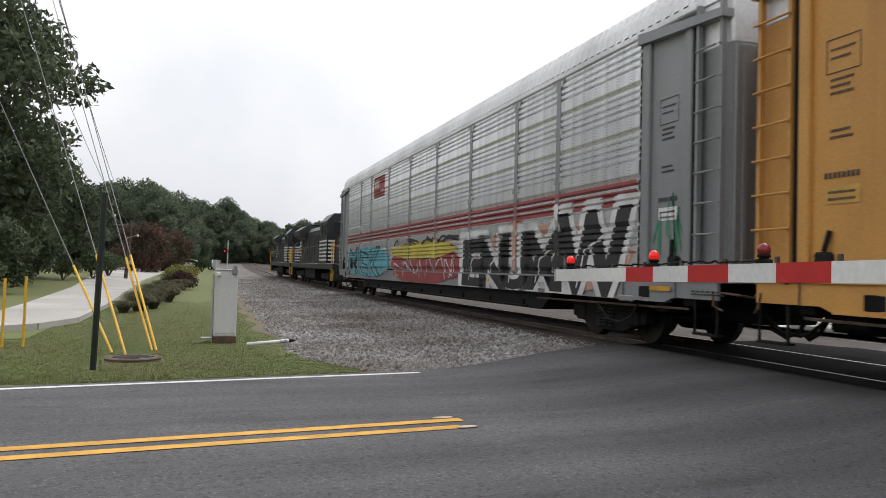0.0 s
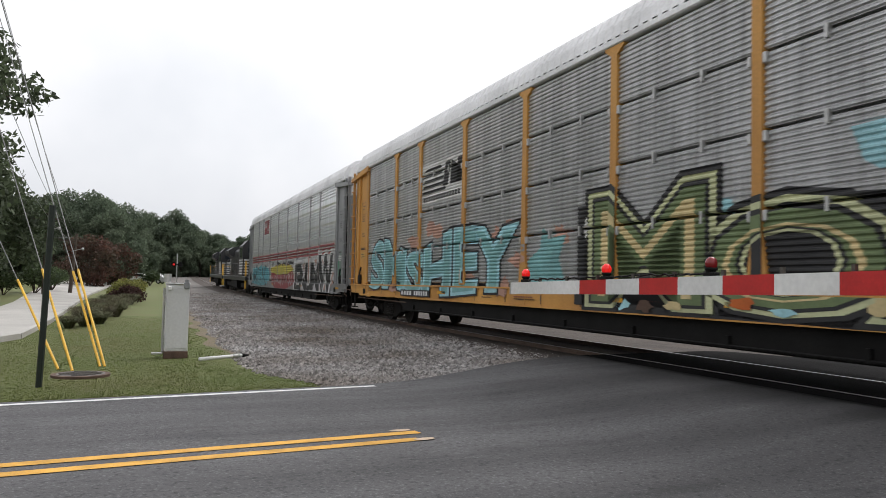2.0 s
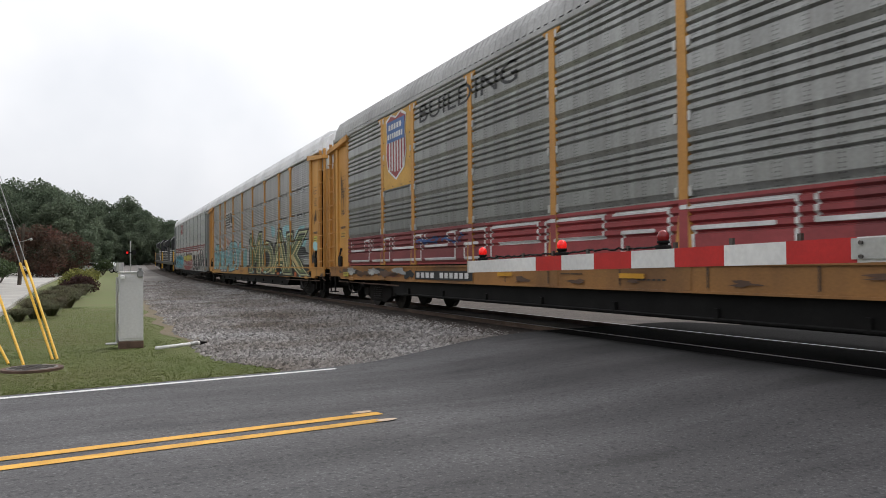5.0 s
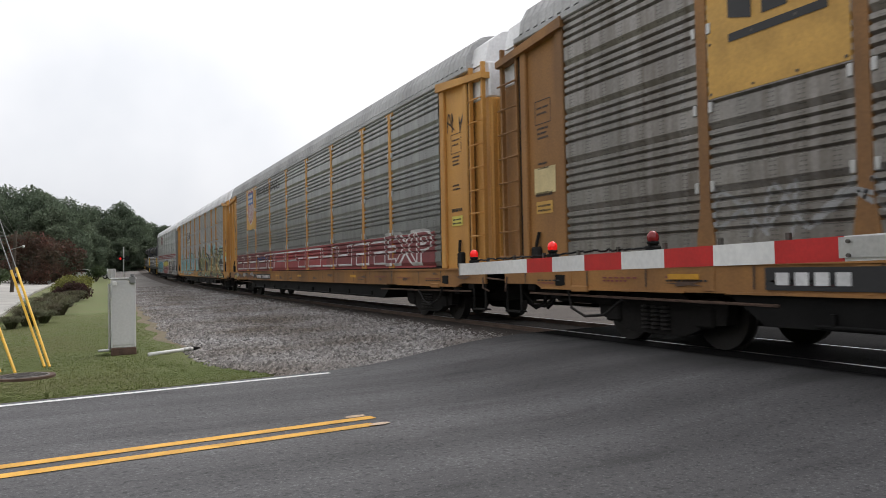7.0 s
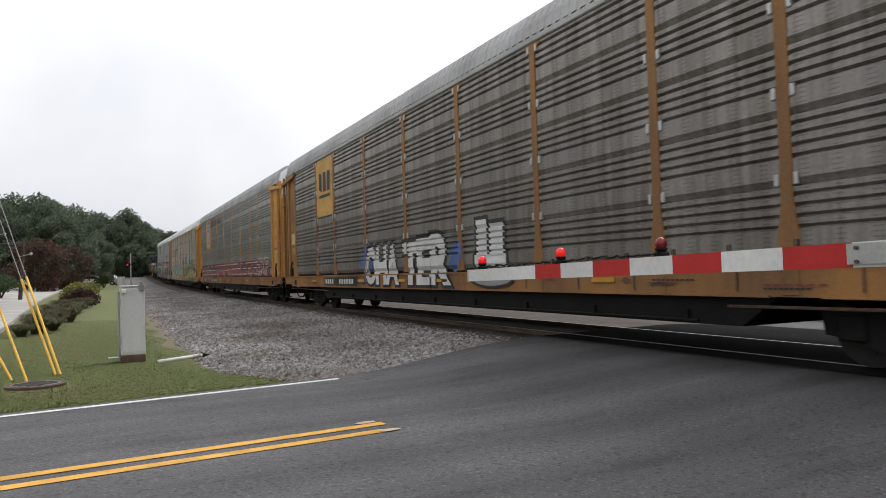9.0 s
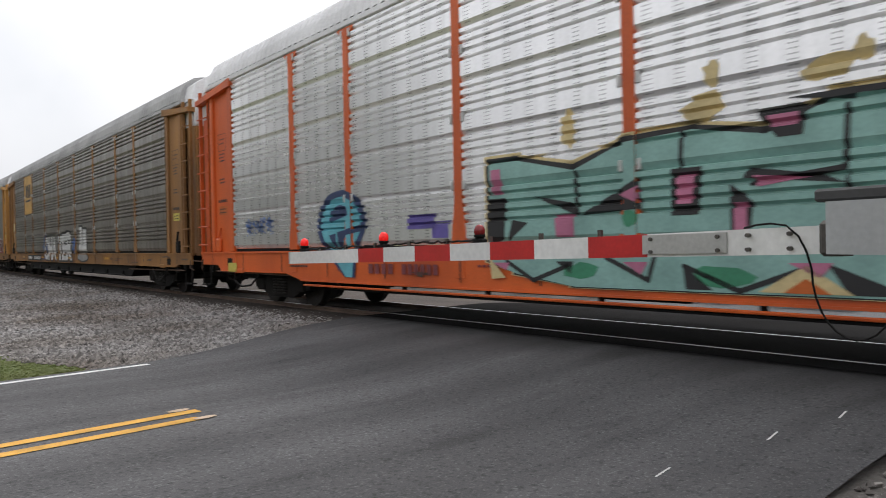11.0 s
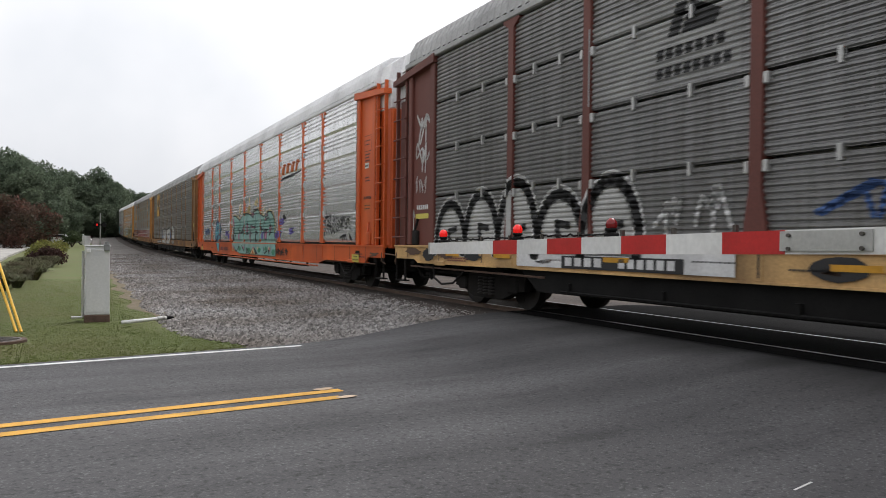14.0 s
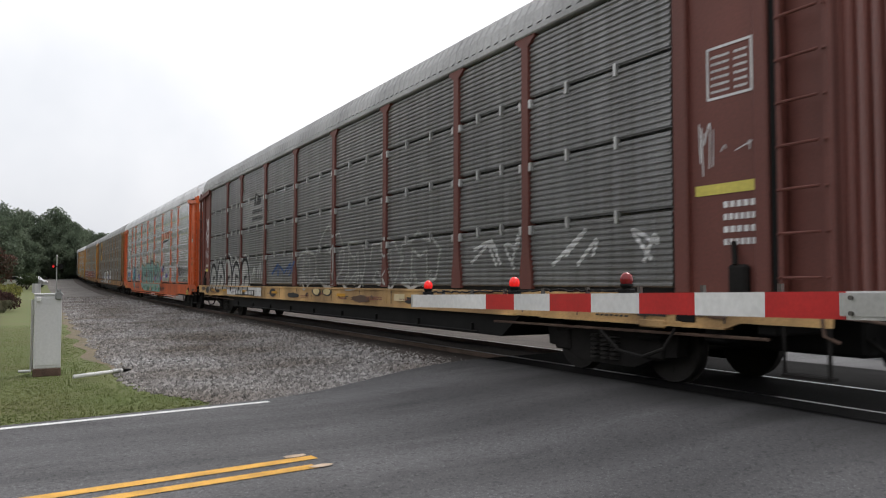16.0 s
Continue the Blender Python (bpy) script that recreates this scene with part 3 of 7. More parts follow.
def sheet_mesh(name, style, w, material, z0=None, z1=None):
    prof = RIBS[style]
    vs = [(-(X_SHEET + d), s * w / 2, z) for z, d in prof for s in (1, -1)]
    fs = [(2 * i, 2 * i + 1, 2 * i + 3, 2 * i + 2) for i in range(len(prof) - 1)]
    # a back, so that the sheet has thickness
    o = len(vs)
    vs += [(-(X_SHEET - 0.19), s * w / 2, z) for z in (Z_LO, Z_HI) for s in (1, -1)]
    fs += [(o, o + 2, o + 3, o + 1)]
    return mesh_of(name, vs, fs, material)


def surface(style):
    """The near side's skin as bands: (low z, high z, offset at low, offset at high)."""
    prof = RIBS[style]
    bands = [(0.6, 1.13, X_SILL + 0.014, X_SILL + 0.014), (1.13, Z_LO, X_SILL - 0.03, X_SILL - 0.03)]
    bands += [(a[0], b[0], X_SHEET + a[1], X_SHEET + b[1]) for a, b in zip(prof, prof[1:])]
    return bands


def clip(poly, axis, lim, keep_below):
    out = []
    for i, p in enumerate(poly):
        q = poly[(i + 1) % len(poly)]
        a, b = p[axis] - lim, q[axis] - lim
        ia, ib = (a <= 0) == keep_below or a == 0, (b <= 0) == keep_below or b == 0
        if ia:
            out.append(p)
        if ia != ib:
            t = a / (a - b)
            out.append((p[0] + t * (q[0] - p[0]), p[1] + t * (q[1] - p[1])))
    return out


def drape(name, polys, style, material, parent, lift, label="", flat=None):
    """Lays flat convex polygons (y, z) on the ribbed side, over ribs, posts and sill."""
    vs, fs = [], []
    tuck = (1.13 - SILL_LOW[parent.name]) / 0.53
    cuts = []
    for p in POSTS:
        cuts += [p - 0.085, p + 0.085]
    cuts = sorted(cuts)
    bands = surface(style) if flat is None else [(0, 9, flat, flat)]
    if flat is not None:
        cuts = []
    for poly in polys:
        ylo, yhi = min(p[0] for p in poly), max(p[0] for p in poly)
        marks = [ylo] + [c for c in cuts if ylo < c < yhi] + [yhi]
        for y0, y1 in zip(marks, marks[1:]):
            piece = clip(clip(poly, 0, y0, False), 0, y1, True)
            if len(piece) < 3:
                continue
            mid = (y0 + y1) / 2
            on_post = flat is None and any(abs(mid - p) < 0.086 for p in POSTS)
            zl, zh = min(p[1] for p in piece), max(p[1] for p in piece)
            for b0, b1, x0, x1 in bands:
                if b1 <= zl or b0 >= zh:
                    continue
                q = clip(clip(piece, 1, b0, False), 1, b1, True)
                if len(q) < 3:
                    continue
                o = len(vs)
                for (y, z) in q:
                    if b0 == 0.6:
                        z = 1.13 - (1.13 - z) * tuck
                    x = X_POST if on_post and b0 >= Z_LO else x0 + (x1 - x0) * (z - b0) / max(1e-6, b1 - b0)
                    if abs(y) > 13.0 and b0 >= 1.13:
                        x = 1.43
                    vs.append((-(x + lift), y, z))
                fs.append(tuple(range(o, o + len(q))))
    if not fs:
        return None
    # weld the pieces, then part them where they do not touch
    key, new_i, wv = {}, [], []
    for p in vs:
        q = (round(p[0], 3), round(p[1], 3), round(p[2], 3))
        if q not in key:
            key[q] = len(wv)
            wv.append(p)
        new_i.append(key[q])
    up = list(range(len(wv)))

    def top(i):
        while up[i] != i:
            up[i] = up[up[i]]
            i = up[i]
        return i
    faces = []
    for q in fs:
        q = [new_i[i] for i in q]
        q = [a for a, b in zip(q, q[1:] + q[:1]) if a != b]
        if len(set(q)) == len(q) and len(q) > 2:
            faces.append(q)
            for a in q[1:]:
                up[top(a)] = top(q[0])
    groups = {}
    for q in faces:
        groups.setdefault(top(q[0]), []).append(q)
    joined = len(groups) > 10
    groups = [faces] if joined else list(groups.values())
    last = None
    for g in groups:
        ids = {a: n for n, a in enumerate(sorted({a for q in g for a in q}))}
        me = mesh_of(name, [wv[a] for a in sorted(ids)], [[ids[a] for a in q] for q in g], material)
        flip = [q.normal.x > 0 for q in me.polygons]
        if sum(flip) > len(flip) / 2:
            me.flip_normals()
        last = hang(name, me, parent, None, label)
        if joined:
            tagged(last, label, "", "", "stuff")
    return last


def glyphs(text, y0, z0, width, height, grow=0.0, bend=None, lean=0.0):
    """Letters of the built-in font as convex polygons, read from high y to low y."""
    cu = bpy.data.curves.new("letters", "FONT")
    cu.body, cu.size, cu.offset, cu.resolution_u = text, 1.0, 0.0, 3
    ob = bpy.data.objects.new("letters", cu)
    scene.collection.objects.link(ob)
    dg = bpy.context.evaluated_depsgraph_get()
    dg.update()
    me = ob.evaluated_get(dg).to_mesh()
    xs, ys = [v.co.x for v in me.vertices], [v.co.y for v in me.vertices]
    x0, x1, q0, q1 = min(xs), max(xs), min(ys), max(ys)
    ob.evaluated_get(dg).to_mesh_clear()
    if grow:
        cu.offset = grow / height * (q1 - q0)
        dg = bpy.context.evaluated_depsgraph_get()
        dg.update()
        me = ob.evaluated_get(dg).to_mesh()
    else:
        me = ob.evaluated_get(dg).to_mesh()
    out = []
    for p in me.polygons:
        pts = []
        for i in p.vertices:
            v = me.vertices[i].co
            a, b = (v.x - x0) / (x1 - x0), (v.y - q0) / (q1 - q0)
            lift = bend(a) if bend else (0.0, 1.0)
            pts.append((y0 - a * width - lean * b * height, z0 + lift[0] + b * height * lift[1]))
        if len(pts) == 3:
            out.append(pts)
        else:
            out += [[pts[0], pts[i], pts[i + 1]] for i in range(1, len(pts) - 1)]
    ob.evaluated_get(dg).to_mesh_clear()
    bpy.data.objects.remove(ob)
    bpy.data.curves.remove(cu)
    return out


def rect(y0, y1, z0, z1):
    return [[(y0, z0), (y1, z0), (y1, z1), (y0, z1)]]


def blob(y, z, ry, rz, n=14, wob=0.12, seed=1):
    """A sprayed patch with an uneven edge."""
    rg = random.Random(seed)
    k = [1 + rg.uniform(-wob, wob) for _ in range(n)]
    ring = [(y + ry * k[i] * math.cos(2 * math.pi * i / n), z + rz * k[i] * math.sin(2 * math.pi * i / n)) for i in range(n)]
    return [[(y, z), ring[i], ring[(i + 1) % n]] for i in range(n)]


def stroke(pts, w):
    """A brush line as quads, with round joints."""
    out = []
    for (a, b) in zip(pts, pts[1:]):
        d = Vector((b[0] - a[0], b[1] - a[1]))
        if d.length < 1e-6:
            continue
        q = Vector((-d.y, d.x)).normalized() * w / 2
        out.append([(a[0] + q.x, a[1] + q.y), (b[0] + q.x, b[1] + q.y), (b[0] - q.x, b[1] - q.y), (a[0] - q.x, a[1] - q.y)])
    for a in pts:
        out.append([(a[0] + w / 2 * math.cos(t), a[1] + w / 2 * math.sin(t)) for t in [i * math.pi / 4 for i in range(8)]])
    return out


def scrawl(y0, z0, width, height, n, seed, w=0.035):
    """An unreadable handwritten tag: a row of quick looped strokes."""
    rg = random.Random(seed)
    out, count = [], max(2, n // 3)
    cell = width / count
    for i in range(count):
        c = y0 - (i + 0.5) * cell
        pts = [(c + rg.uniform(-0.75, 0.75) * cell, z0 + height * q) for q in ((rg.uniform(0, 0.3), rg.uniform(0.6, 1.0), rg.uniform(0.2, 0.6), rg.uniform(0.7, 1.0), rg.uniform(0, 0.2))[:rg.randint(3, 5)])]
        fine = []
        for k in range(len(pts) - 1):
            p = pts[max(0, k - 1)], pts[k], pts[k + 1], pts[min(len(pts) - 1, k + 2)]
            for t in (0, 0.25, 0.5, 0.75):
                fine.append(tuple(0.5 * (2 * p[1][j] + (p[2][j] - p[0][j]) * t + (2 * p[0][j] - 5 * p[1][j] + 4 * p[2][j] - p[3][j]) * t * t + (3 * p[1][j] - p[0][j] - 3 * p[2][j] + p[3][j]) * t ** 3) for j in (0, 1)))
        out += stroke(fine + [pts[-1]], w)
    return out


def bars(y0, z0, width, height, n, gap=0.3):
    """Plain bars in place of characters."""
    w = width / n
    out = []
    for i in range(n):
        out += rect(y0 - i * w, y0 - i * w - w * (1 - gap), z0, z0 + height)
    return out


def shield(y, z, w, h, inset=0.0):
    """A heraldic shield, as a fan of triangles."""
    pts = [(-0.5, 0.42), (-0.25, 0.5), (0, 0.44), (0.25, 0.5), (0.5, 0.42), (0.44, 0.2), (0.5, -0.1), (0.4, -0.34), (0.15, -0.44), (0, -0.5), (-0.15, -0.44), (-0.4, -0.34), (-0.5, -0.1), (-0.44, 0.2)]
    k = 1 - inset
    ring = [(y + p[0] * w * k, z + p[1] * h * k) for p in pts]
    return [[(y, z), ring[i], ring[(i + 1) % len(ring)]] for i in range(len(ring))]


ROOF_ARC = [(-1.5, 5.26), (-1.46, 5.5), (-1.34, 5.72), (-1.05, 5.92), (-0.5, 6.02), (0.5, 6.02), (1.05, 5.92), (1.34, 5.72), (1.46, 5.5), (1.5, 5.26)]


def roof_shape():
    s, k, y, i = Shape(), len(ROOF_ARC), -14.3, 0
    rows = 0
    while y < 14.31:
        d = (0.0, 0.0, 0.022, 0.022)[i % 4]
        s.v += [(p[0] * (1 + d * 0.3), y, p[1] + d) for p in ROOF_ARC]
        if rows:
            o = (rows - 1) * k
            s.f += [(o + j, o + j + 1, o + k + j + 1, o + k + j) for j in range(k - 1)]
        rows += 1
        y += (0.1, 0.02, 0.1, 0.02)[i % 4]
        i += 1
    o = (rows - 1) * k
    s.f += [tuple(range(k)), tuple(reversed(range(o, o + k)))]
    return s


SHARED = {}


def truck_parts(root, y):
    """One bogie with frames, springs, bolster and two wheelsets. Returns the wheelsets."""
    if "frame" not in SHARED:
        s = Shape()
        poly = [(-1.35, 0.62), (-1.1, 0.72), (-0.75, 0.62), (-0.45, 0.78), (0.45, 0.78), (0.75, 0.62), (1.1, 0.72), (1.35, 0.62), (1.3, 0.36), (1.0, 0.33), (0.55, 0.17), (-0.55, 0.17), (-1.0, 0.33), (-1.3, 0.36)]
        s.prism(poly, 0, -0.09, 0.09)
        for c in (-0.95, 0.95):
            s.box((-0.14, c - 0.17, 0.3), (0.13, c + 0.17, 0.6), 0.03)
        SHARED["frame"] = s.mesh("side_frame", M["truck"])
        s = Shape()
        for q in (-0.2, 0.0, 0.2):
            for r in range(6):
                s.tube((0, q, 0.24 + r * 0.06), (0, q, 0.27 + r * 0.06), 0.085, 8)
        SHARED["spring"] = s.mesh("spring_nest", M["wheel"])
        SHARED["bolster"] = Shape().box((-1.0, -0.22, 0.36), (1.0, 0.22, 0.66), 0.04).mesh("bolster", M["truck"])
        s = Shape()
        for x in (-0.755, 0.755):
            q = 1 if x > 0 else -1
            s.tube((x - 0.05 * q, 0, 0), (x + 0.07 * q, 0, 0), 0.46, 24)
            s.tube((x - 0.08 * q, 0, 0), (x - 0.05 * q, 0, 0), 0.485, 24)
            s.tube((x + 0.07 * q, 0, 0), (x + 0.13 * q, 0, 0), 0.16, 12)
            for a in range(5):
                t = a * 2 * math.pi / 5
                s.tube((x + 0.066 * q, 0.29 * math.cos(t), 0.29 * math.sin(t)), (x + 0.078 * q, 0.29 * math.cos(t), 0.29 * math.sin(t)), 0.05, 6)
        s.tube((-0.95, 0, 0), (0.95, 0, 0), 0.08, 10)
        SHARED["wheelset"] = s.mesh("wheelset", M["wheel"])
    tr = hang("truck", SHARED["bolster"], root, pose(0, y, 0))
    for x in (-1.02, 1.02):
        hang("side_frame", SHARED["frame"], tr, pose(x, 0, 0))
        tagged(hang("spring", SHARED["spring"], tr, pose(x * 1.09, 0, 0)), "", "", "", "stuff")
    return [hang("wheelset", SHARED["wheelset"], tr, pose(0, q, 0.46)) for q in (-0.95, 0.95)]


def ladder_shape(y0, y1):
    s = Shape()
    for y in (y0, y1):
        s.box((-1.5, y - 0.03, 1.1), (-1.42, y + 0.03, 5.2))
    for i in range(9):
        z = 1.35 + i * 0.45
        s.tube((-1.54, y0 - 0.06, z), (-1.54, y1 + 0.06, z), 0.016, 6)
        for y in (y0, y1):
            s.tube((-1.54, y, z), (-1.47, y, z), 0.014, 6)
    return s


SILL_LOW = {}


def autorack(label, body, sheet_m, style, sill, roof, upper, low=0.79):
    """A covered car carrier, 30 m long: its origin is on the track at its middle."""
    root = thing("autorack_car", (0, 0, 0), label, "railway car", "cars of the train")
    turn = pose(0, 0, 0, 0, 0, 180)
    SILL_LOW[root.name] = low
    over = max(low, 0.72)

    def both(name, me, lab=""):
        hang(name, me, root, None, lab)
        hang(name, me, root, turn, lab)
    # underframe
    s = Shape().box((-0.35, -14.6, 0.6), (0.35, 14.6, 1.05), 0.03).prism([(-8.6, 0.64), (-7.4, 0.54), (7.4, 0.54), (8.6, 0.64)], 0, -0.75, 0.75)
    # added black filler below the sill, depth fitted to hide bright ground from the camera
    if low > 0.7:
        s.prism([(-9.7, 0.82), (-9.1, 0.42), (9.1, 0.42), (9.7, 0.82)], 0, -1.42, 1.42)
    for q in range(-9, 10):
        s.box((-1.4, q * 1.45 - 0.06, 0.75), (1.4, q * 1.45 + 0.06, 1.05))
    part("centre_sill_and_filler", s, M["black"], root)
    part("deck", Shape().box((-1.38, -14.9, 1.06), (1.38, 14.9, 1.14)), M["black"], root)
    # side sill: a channel with stiffeners and pockets
    s = Shape()
    web = [(-14.95, 1.13), (-14.95, 0.86), (-13.9, 0.86), (-13.7, over), (-10.3, over), (-9.6, low), (9.6, low), (10.3, over), (13.7, over), (13.9, 0.86), (14.95, 0.86), (14.95, 1.13)]
    s.prism(web, 0, -X_SILL, -X_SILL + 0.05)
    s.prism([(-X_SILL + 0.05, 1.17), (-X_SILL, 1.13), (-1.3, 1.13), (-1.3, 1.17)], 1, -14.95, 14.95)
    s.box((-X_SILL - 0.02, -9.6, low - 0.01), (-1.36, 9.6, low + 0.02))
    for e in (-1, 1):
        s.box((-X_SILL - 0.02, e * 10.3, over - 0.01), (-1.38, e * 13.7, over + 0.015))
    for y in POSTS + [12.95, -12.95]:
        s.box((-X_SILL - 0.012, y - 0.12, over + 0.02), (-X_SILL + 0.02, y + 0.12, 1.125), 0.004)
    for y in (-12.6, 12.6):
        s.box((-X_SILL - 0.03, y - 0.22, over - 0.04), (-X_SILL + 0.02, y + 0.22, over + 0.06), 0.015)
    s.box((-X_SILL - 0.03, -14.95, 1.13), (-X_SILL + 0.05, 14.95, 1.165))
    both("side_sill", s.mesh("side_sill", sill))
    s = Shape().box((-1.44, -12.9, 1.17), (-1.36, 12.9, 1.235))
    both("deck_edge", s.mesh("deck_edge", M["black"]))
    # ribbed sheets, one between each two posts
    made = {}
    for i, w in enumerate(SPANS):
        if w not in made:
            made[w] = sheet_mesh("side_panel", style, w - 0.1, sheet_m)
        for m in (pose(0, 0, 0), turn):
            hang("side_panel", made[w], root, m @ pose(0, (EDGES[i] + EDGES[i + 1]) / 2, 0))
    # posts with a flared foot and a head
    s = Shape().prism([(-0.16, 1.2), (0.16, 1.2), (0.15, 1.45), (0.085, 1.85), (0.085, 4.98), (0.26, 5.1), (0.26, 5.2), (-0.26, 5.2), (-0.26, 5.1), (-0.085, 4.98), (-0.085, 1.85), (-0.15, 1.45)], 0, -X_POST, -1.3)
    me = s.mesh("post", body)
    for y in POSTS:
        for m in (pose(0, 0, 0), turn):
            hang("post", me, root, m @ pose(0, y, 0))
    # clips along the sheets' edges
    me_a = Shape().box((-1.52, -0.03, -0.07), (-1.43, 0.03, 0.07), 0.01).mesh("clip", M["galv"])
    me_b = Shape().box((-1.5, -0.025, -0.14), (-1.43, 0.025, 0.03)).mesh("clip", M["galv"])
    for y in POSTS:
        for d in (-0.13, 0.13):
            for k in range(4 if style == "broad" else 3):
                hang("clip", me_a, root, pose(0, y + d, 2.1 + k * 0.98))
    if style == "fine":
        for i in range(9):
            for f in (0.33, 0.67):
                for k in range(1, 4):
                    hang("clip", me_b, root, pose(0, EDGES[i] + (EDGES[i + 1] - EDGES[i]) * f, Z_LO + k * (Z_HI - Z_LO) / 4))
    s = Shape().prism([(-1.535, 5.16), (-1.535, 5.24), (-1.45, 5.3), (-1.3, 5.3), (-1.3, 5.14), (-1.515, 5.14)], 1, -14.4, 14.4)
    both("roof_rail", s.mesh("roof_rail", roof))
    part("roof", roof_shape(), roof, root)
    # ends: side plate, recess, ladder, end wall with doors
    for e in (1, -1):
        s = Shape()
        s.box((-1.43, e * 12.93, 1.16), (-1.34, e * 14.3, 5.2), 0.008)
        both("end_plate", s.mesh("end_plate", body))
        both("end_post", Shape().box((-1.5, e * 12.95, 1.17), (-1.36, e * 13.17, 5.2), 0.02).mesh("end_post", body))
        both("end_post", Shape().box((-1.5, e * 14.1, 1.17), (-1.36, e * 14.28, 5.0), 0.02).mesh("end_post", body))
        # black strip put in for the shaded gap between end plate and ladder
        both("dark_gap_strip", Shape().box((-1.47, e * 14.29, 1.17), (-1.36, e * 14.37, 5.0), 0.01).mesh("dark_gap_strip", M["black"]))
        s = Shape().prism([(e * 12.9, 5.02), (e * 15.05, 4.86), (e * 15.05, 4.98), (e * 12.9, 5.2)], 0, -1.56, -1.34)
        both("eave_bracket", s.mesh("eave_bracket", body))
        both("door_lock", Shape().box((-1.52, e * 13.75, 1.17), (-1.42, e * 14.0, 1.5), 0.03).tube((-1.5, e * 13.85, 1.5), (-1.46, e * 13.8, 1.75), 0.03, 8).mesh("door_lock", M["truck"] if body != M["orange"] else body))
        s = Shape().box((-1.36, e * 14.34, 1.1), (-1.28, e * 15.02, 5.15), 0.01)
        both("corner_plate", s.mesh("corner_plate", body))
        both("ladder", ladder_shape(e * 14.42, e * 14.95).mesh("ladder", body))
        s = Shape().box((-1.34, e * 14.98, 1.1), (1.34, e * 15.08, 4.5), 0.02)
        door = part("end_door", s, body, root)
        rib = Shape().box((-0.03, e * 15.08, 1.2), (0.03, e * 15.12, 4.45)).mesh("rib", body)
        for q in range(-5, 6):
            hang("rib", rib, door, pose(q * 0.24, 0, 0))
        s = Shape().box((-1.38, e * 14.3, 4.5), (1.38, e * 15.06, 5.2), 0.03).prism([(-1.4, 5.2), (-1.3, 5.62), (-1.0, 5.84), (-0.5, 5.93), (0.5, 5.93), (1.0, 5.84), (1.3, 5.62), (1.4, 5.2)], 1, e * 14.25, e * 14.95)
        part("end_cap", s, upper, root)
        s = Shape().box((-0.16, e * 14.6, 0.62), (0.16, e * 15.2, 0.94), 0.03).box((-0.12, e * 15.15, 0.66), (0.12, e * 15.42, 0.92), 0.05)
        s.path([(-0.5, e * 14.7, 0.7), (-0.5, e * 15.1, 0.42), (-0.4, e * 15.35, 0.4)], 0.03, 6)
        part("coupler", s, M["truck"], root)
        # end underframe: bolster, cushioning unit, pockets and bearers, black masses added to block light
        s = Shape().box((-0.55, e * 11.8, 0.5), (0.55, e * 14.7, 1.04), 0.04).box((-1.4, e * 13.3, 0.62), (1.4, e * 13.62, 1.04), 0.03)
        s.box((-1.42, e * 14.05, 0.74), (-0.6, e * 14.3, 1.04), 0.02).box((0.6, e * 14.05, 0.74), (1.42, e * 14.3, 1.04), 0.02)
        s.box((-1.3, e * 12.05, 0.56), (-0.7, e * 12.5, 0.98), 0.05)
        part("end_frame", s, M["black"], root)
        # black plate on the sill gives the shaded hollow of the jacking pocket
        s = Shape().box((-X_SILL - 0.015, e * 12.98, 0.84), (-X_SILL + 0.01, e * 13.28, 1.02), 0.01)
        both("pocket_shade_plate", s.mesh("pocket_shade_plate", M["black"]))
        s = Shape().path([(-1.47, e * 14.42, 0.86), (-1.47, e * 14.42, 0.36), (-1.47, e * 14.92, 0.36), (-1.47, e * 14.92, 0.86)], 0.026, 6)
        s.box((-1.52, e * 14.42, 0.345), (-1.36, e * 14.92, 0.375))
        both("step", s.mesh("step", M["truck"]))
        s = Shape().path([(-1.5, e * 14.86, 0.98), (-1.3, e * 15.2, 0.94), (-0.7, e * 15.22, 0.86), (-0.2, e * 15.2, 0.84)], 0.018, 6)
        s.path([(-1.5, e * 14.86, 0.98), (-1.52, e * 14.9, 0.78), (-1.46, e * 15.02, 0.72)], 0.018, 6)
        both("uncoupling_lever", s.mesh("uncoupling_lever", M["rust"]))
        s = Shape().path([(-0.45, e * 14.75, 0.72), (-0.5, e * 14.9, 0.46), (-0.46, e * 15.12, 0.36), (-0.4, e * 15.34, 0.46), (-0.36, e * 15.36, 0.6)], 0.032, 8)
        part("brake_hose", s, M["black"], root)
        s = Shape().path([(-1.48, e * 12.95, 0.76), (-1.53, e * 12.8, 0.5), (-1.53, e * 12.45, 0.38), (-1.5, e * 12.0, 0.42), (-1.48, e * 11.6, 0.66)], 0.022, 6)
        both("brake_chain", s.mesh("brake_chain", M["truck"]))
        s = Shape().path([(-1.42, e * 8.9, 0.66), (-1.42, e * 14.2, 0.7)], 0.02, 6)
        both("brake_rod", s.mesh("brake_rod", M["rust"]))
    s = Shape().box((-1.1, -3.5, 0.5), (-0.5, -2.2, 0.85), 0.05).tube((-0.9, 1.2, 0.66), (-0.9, 2.4, 0.66), 0.17, 12)
    s.path([(-1.45, -8.4, 0.46), (-1.45, 8.4, 0.46)], 0.022, 6)
    for q in range(-4, 5):
        s.box((-1.47, q * 2.05 - 0.03, 0.44), (-1.41, q * 2.05 + 0.03, 0.6))
    part("brake_gear", s, M["black"], root)
    sets = truck_parts(root, 11.3) + truck_parts(root, -11.3)
    return root, sets


WHEELS, TRAIN = [], []


def add_car(k, *spec):
    root, sets = autorack(*spec)
    TRAIN.append((root, FIRST - PITCH * k))
    WHEELS.extend(sets)
    return root


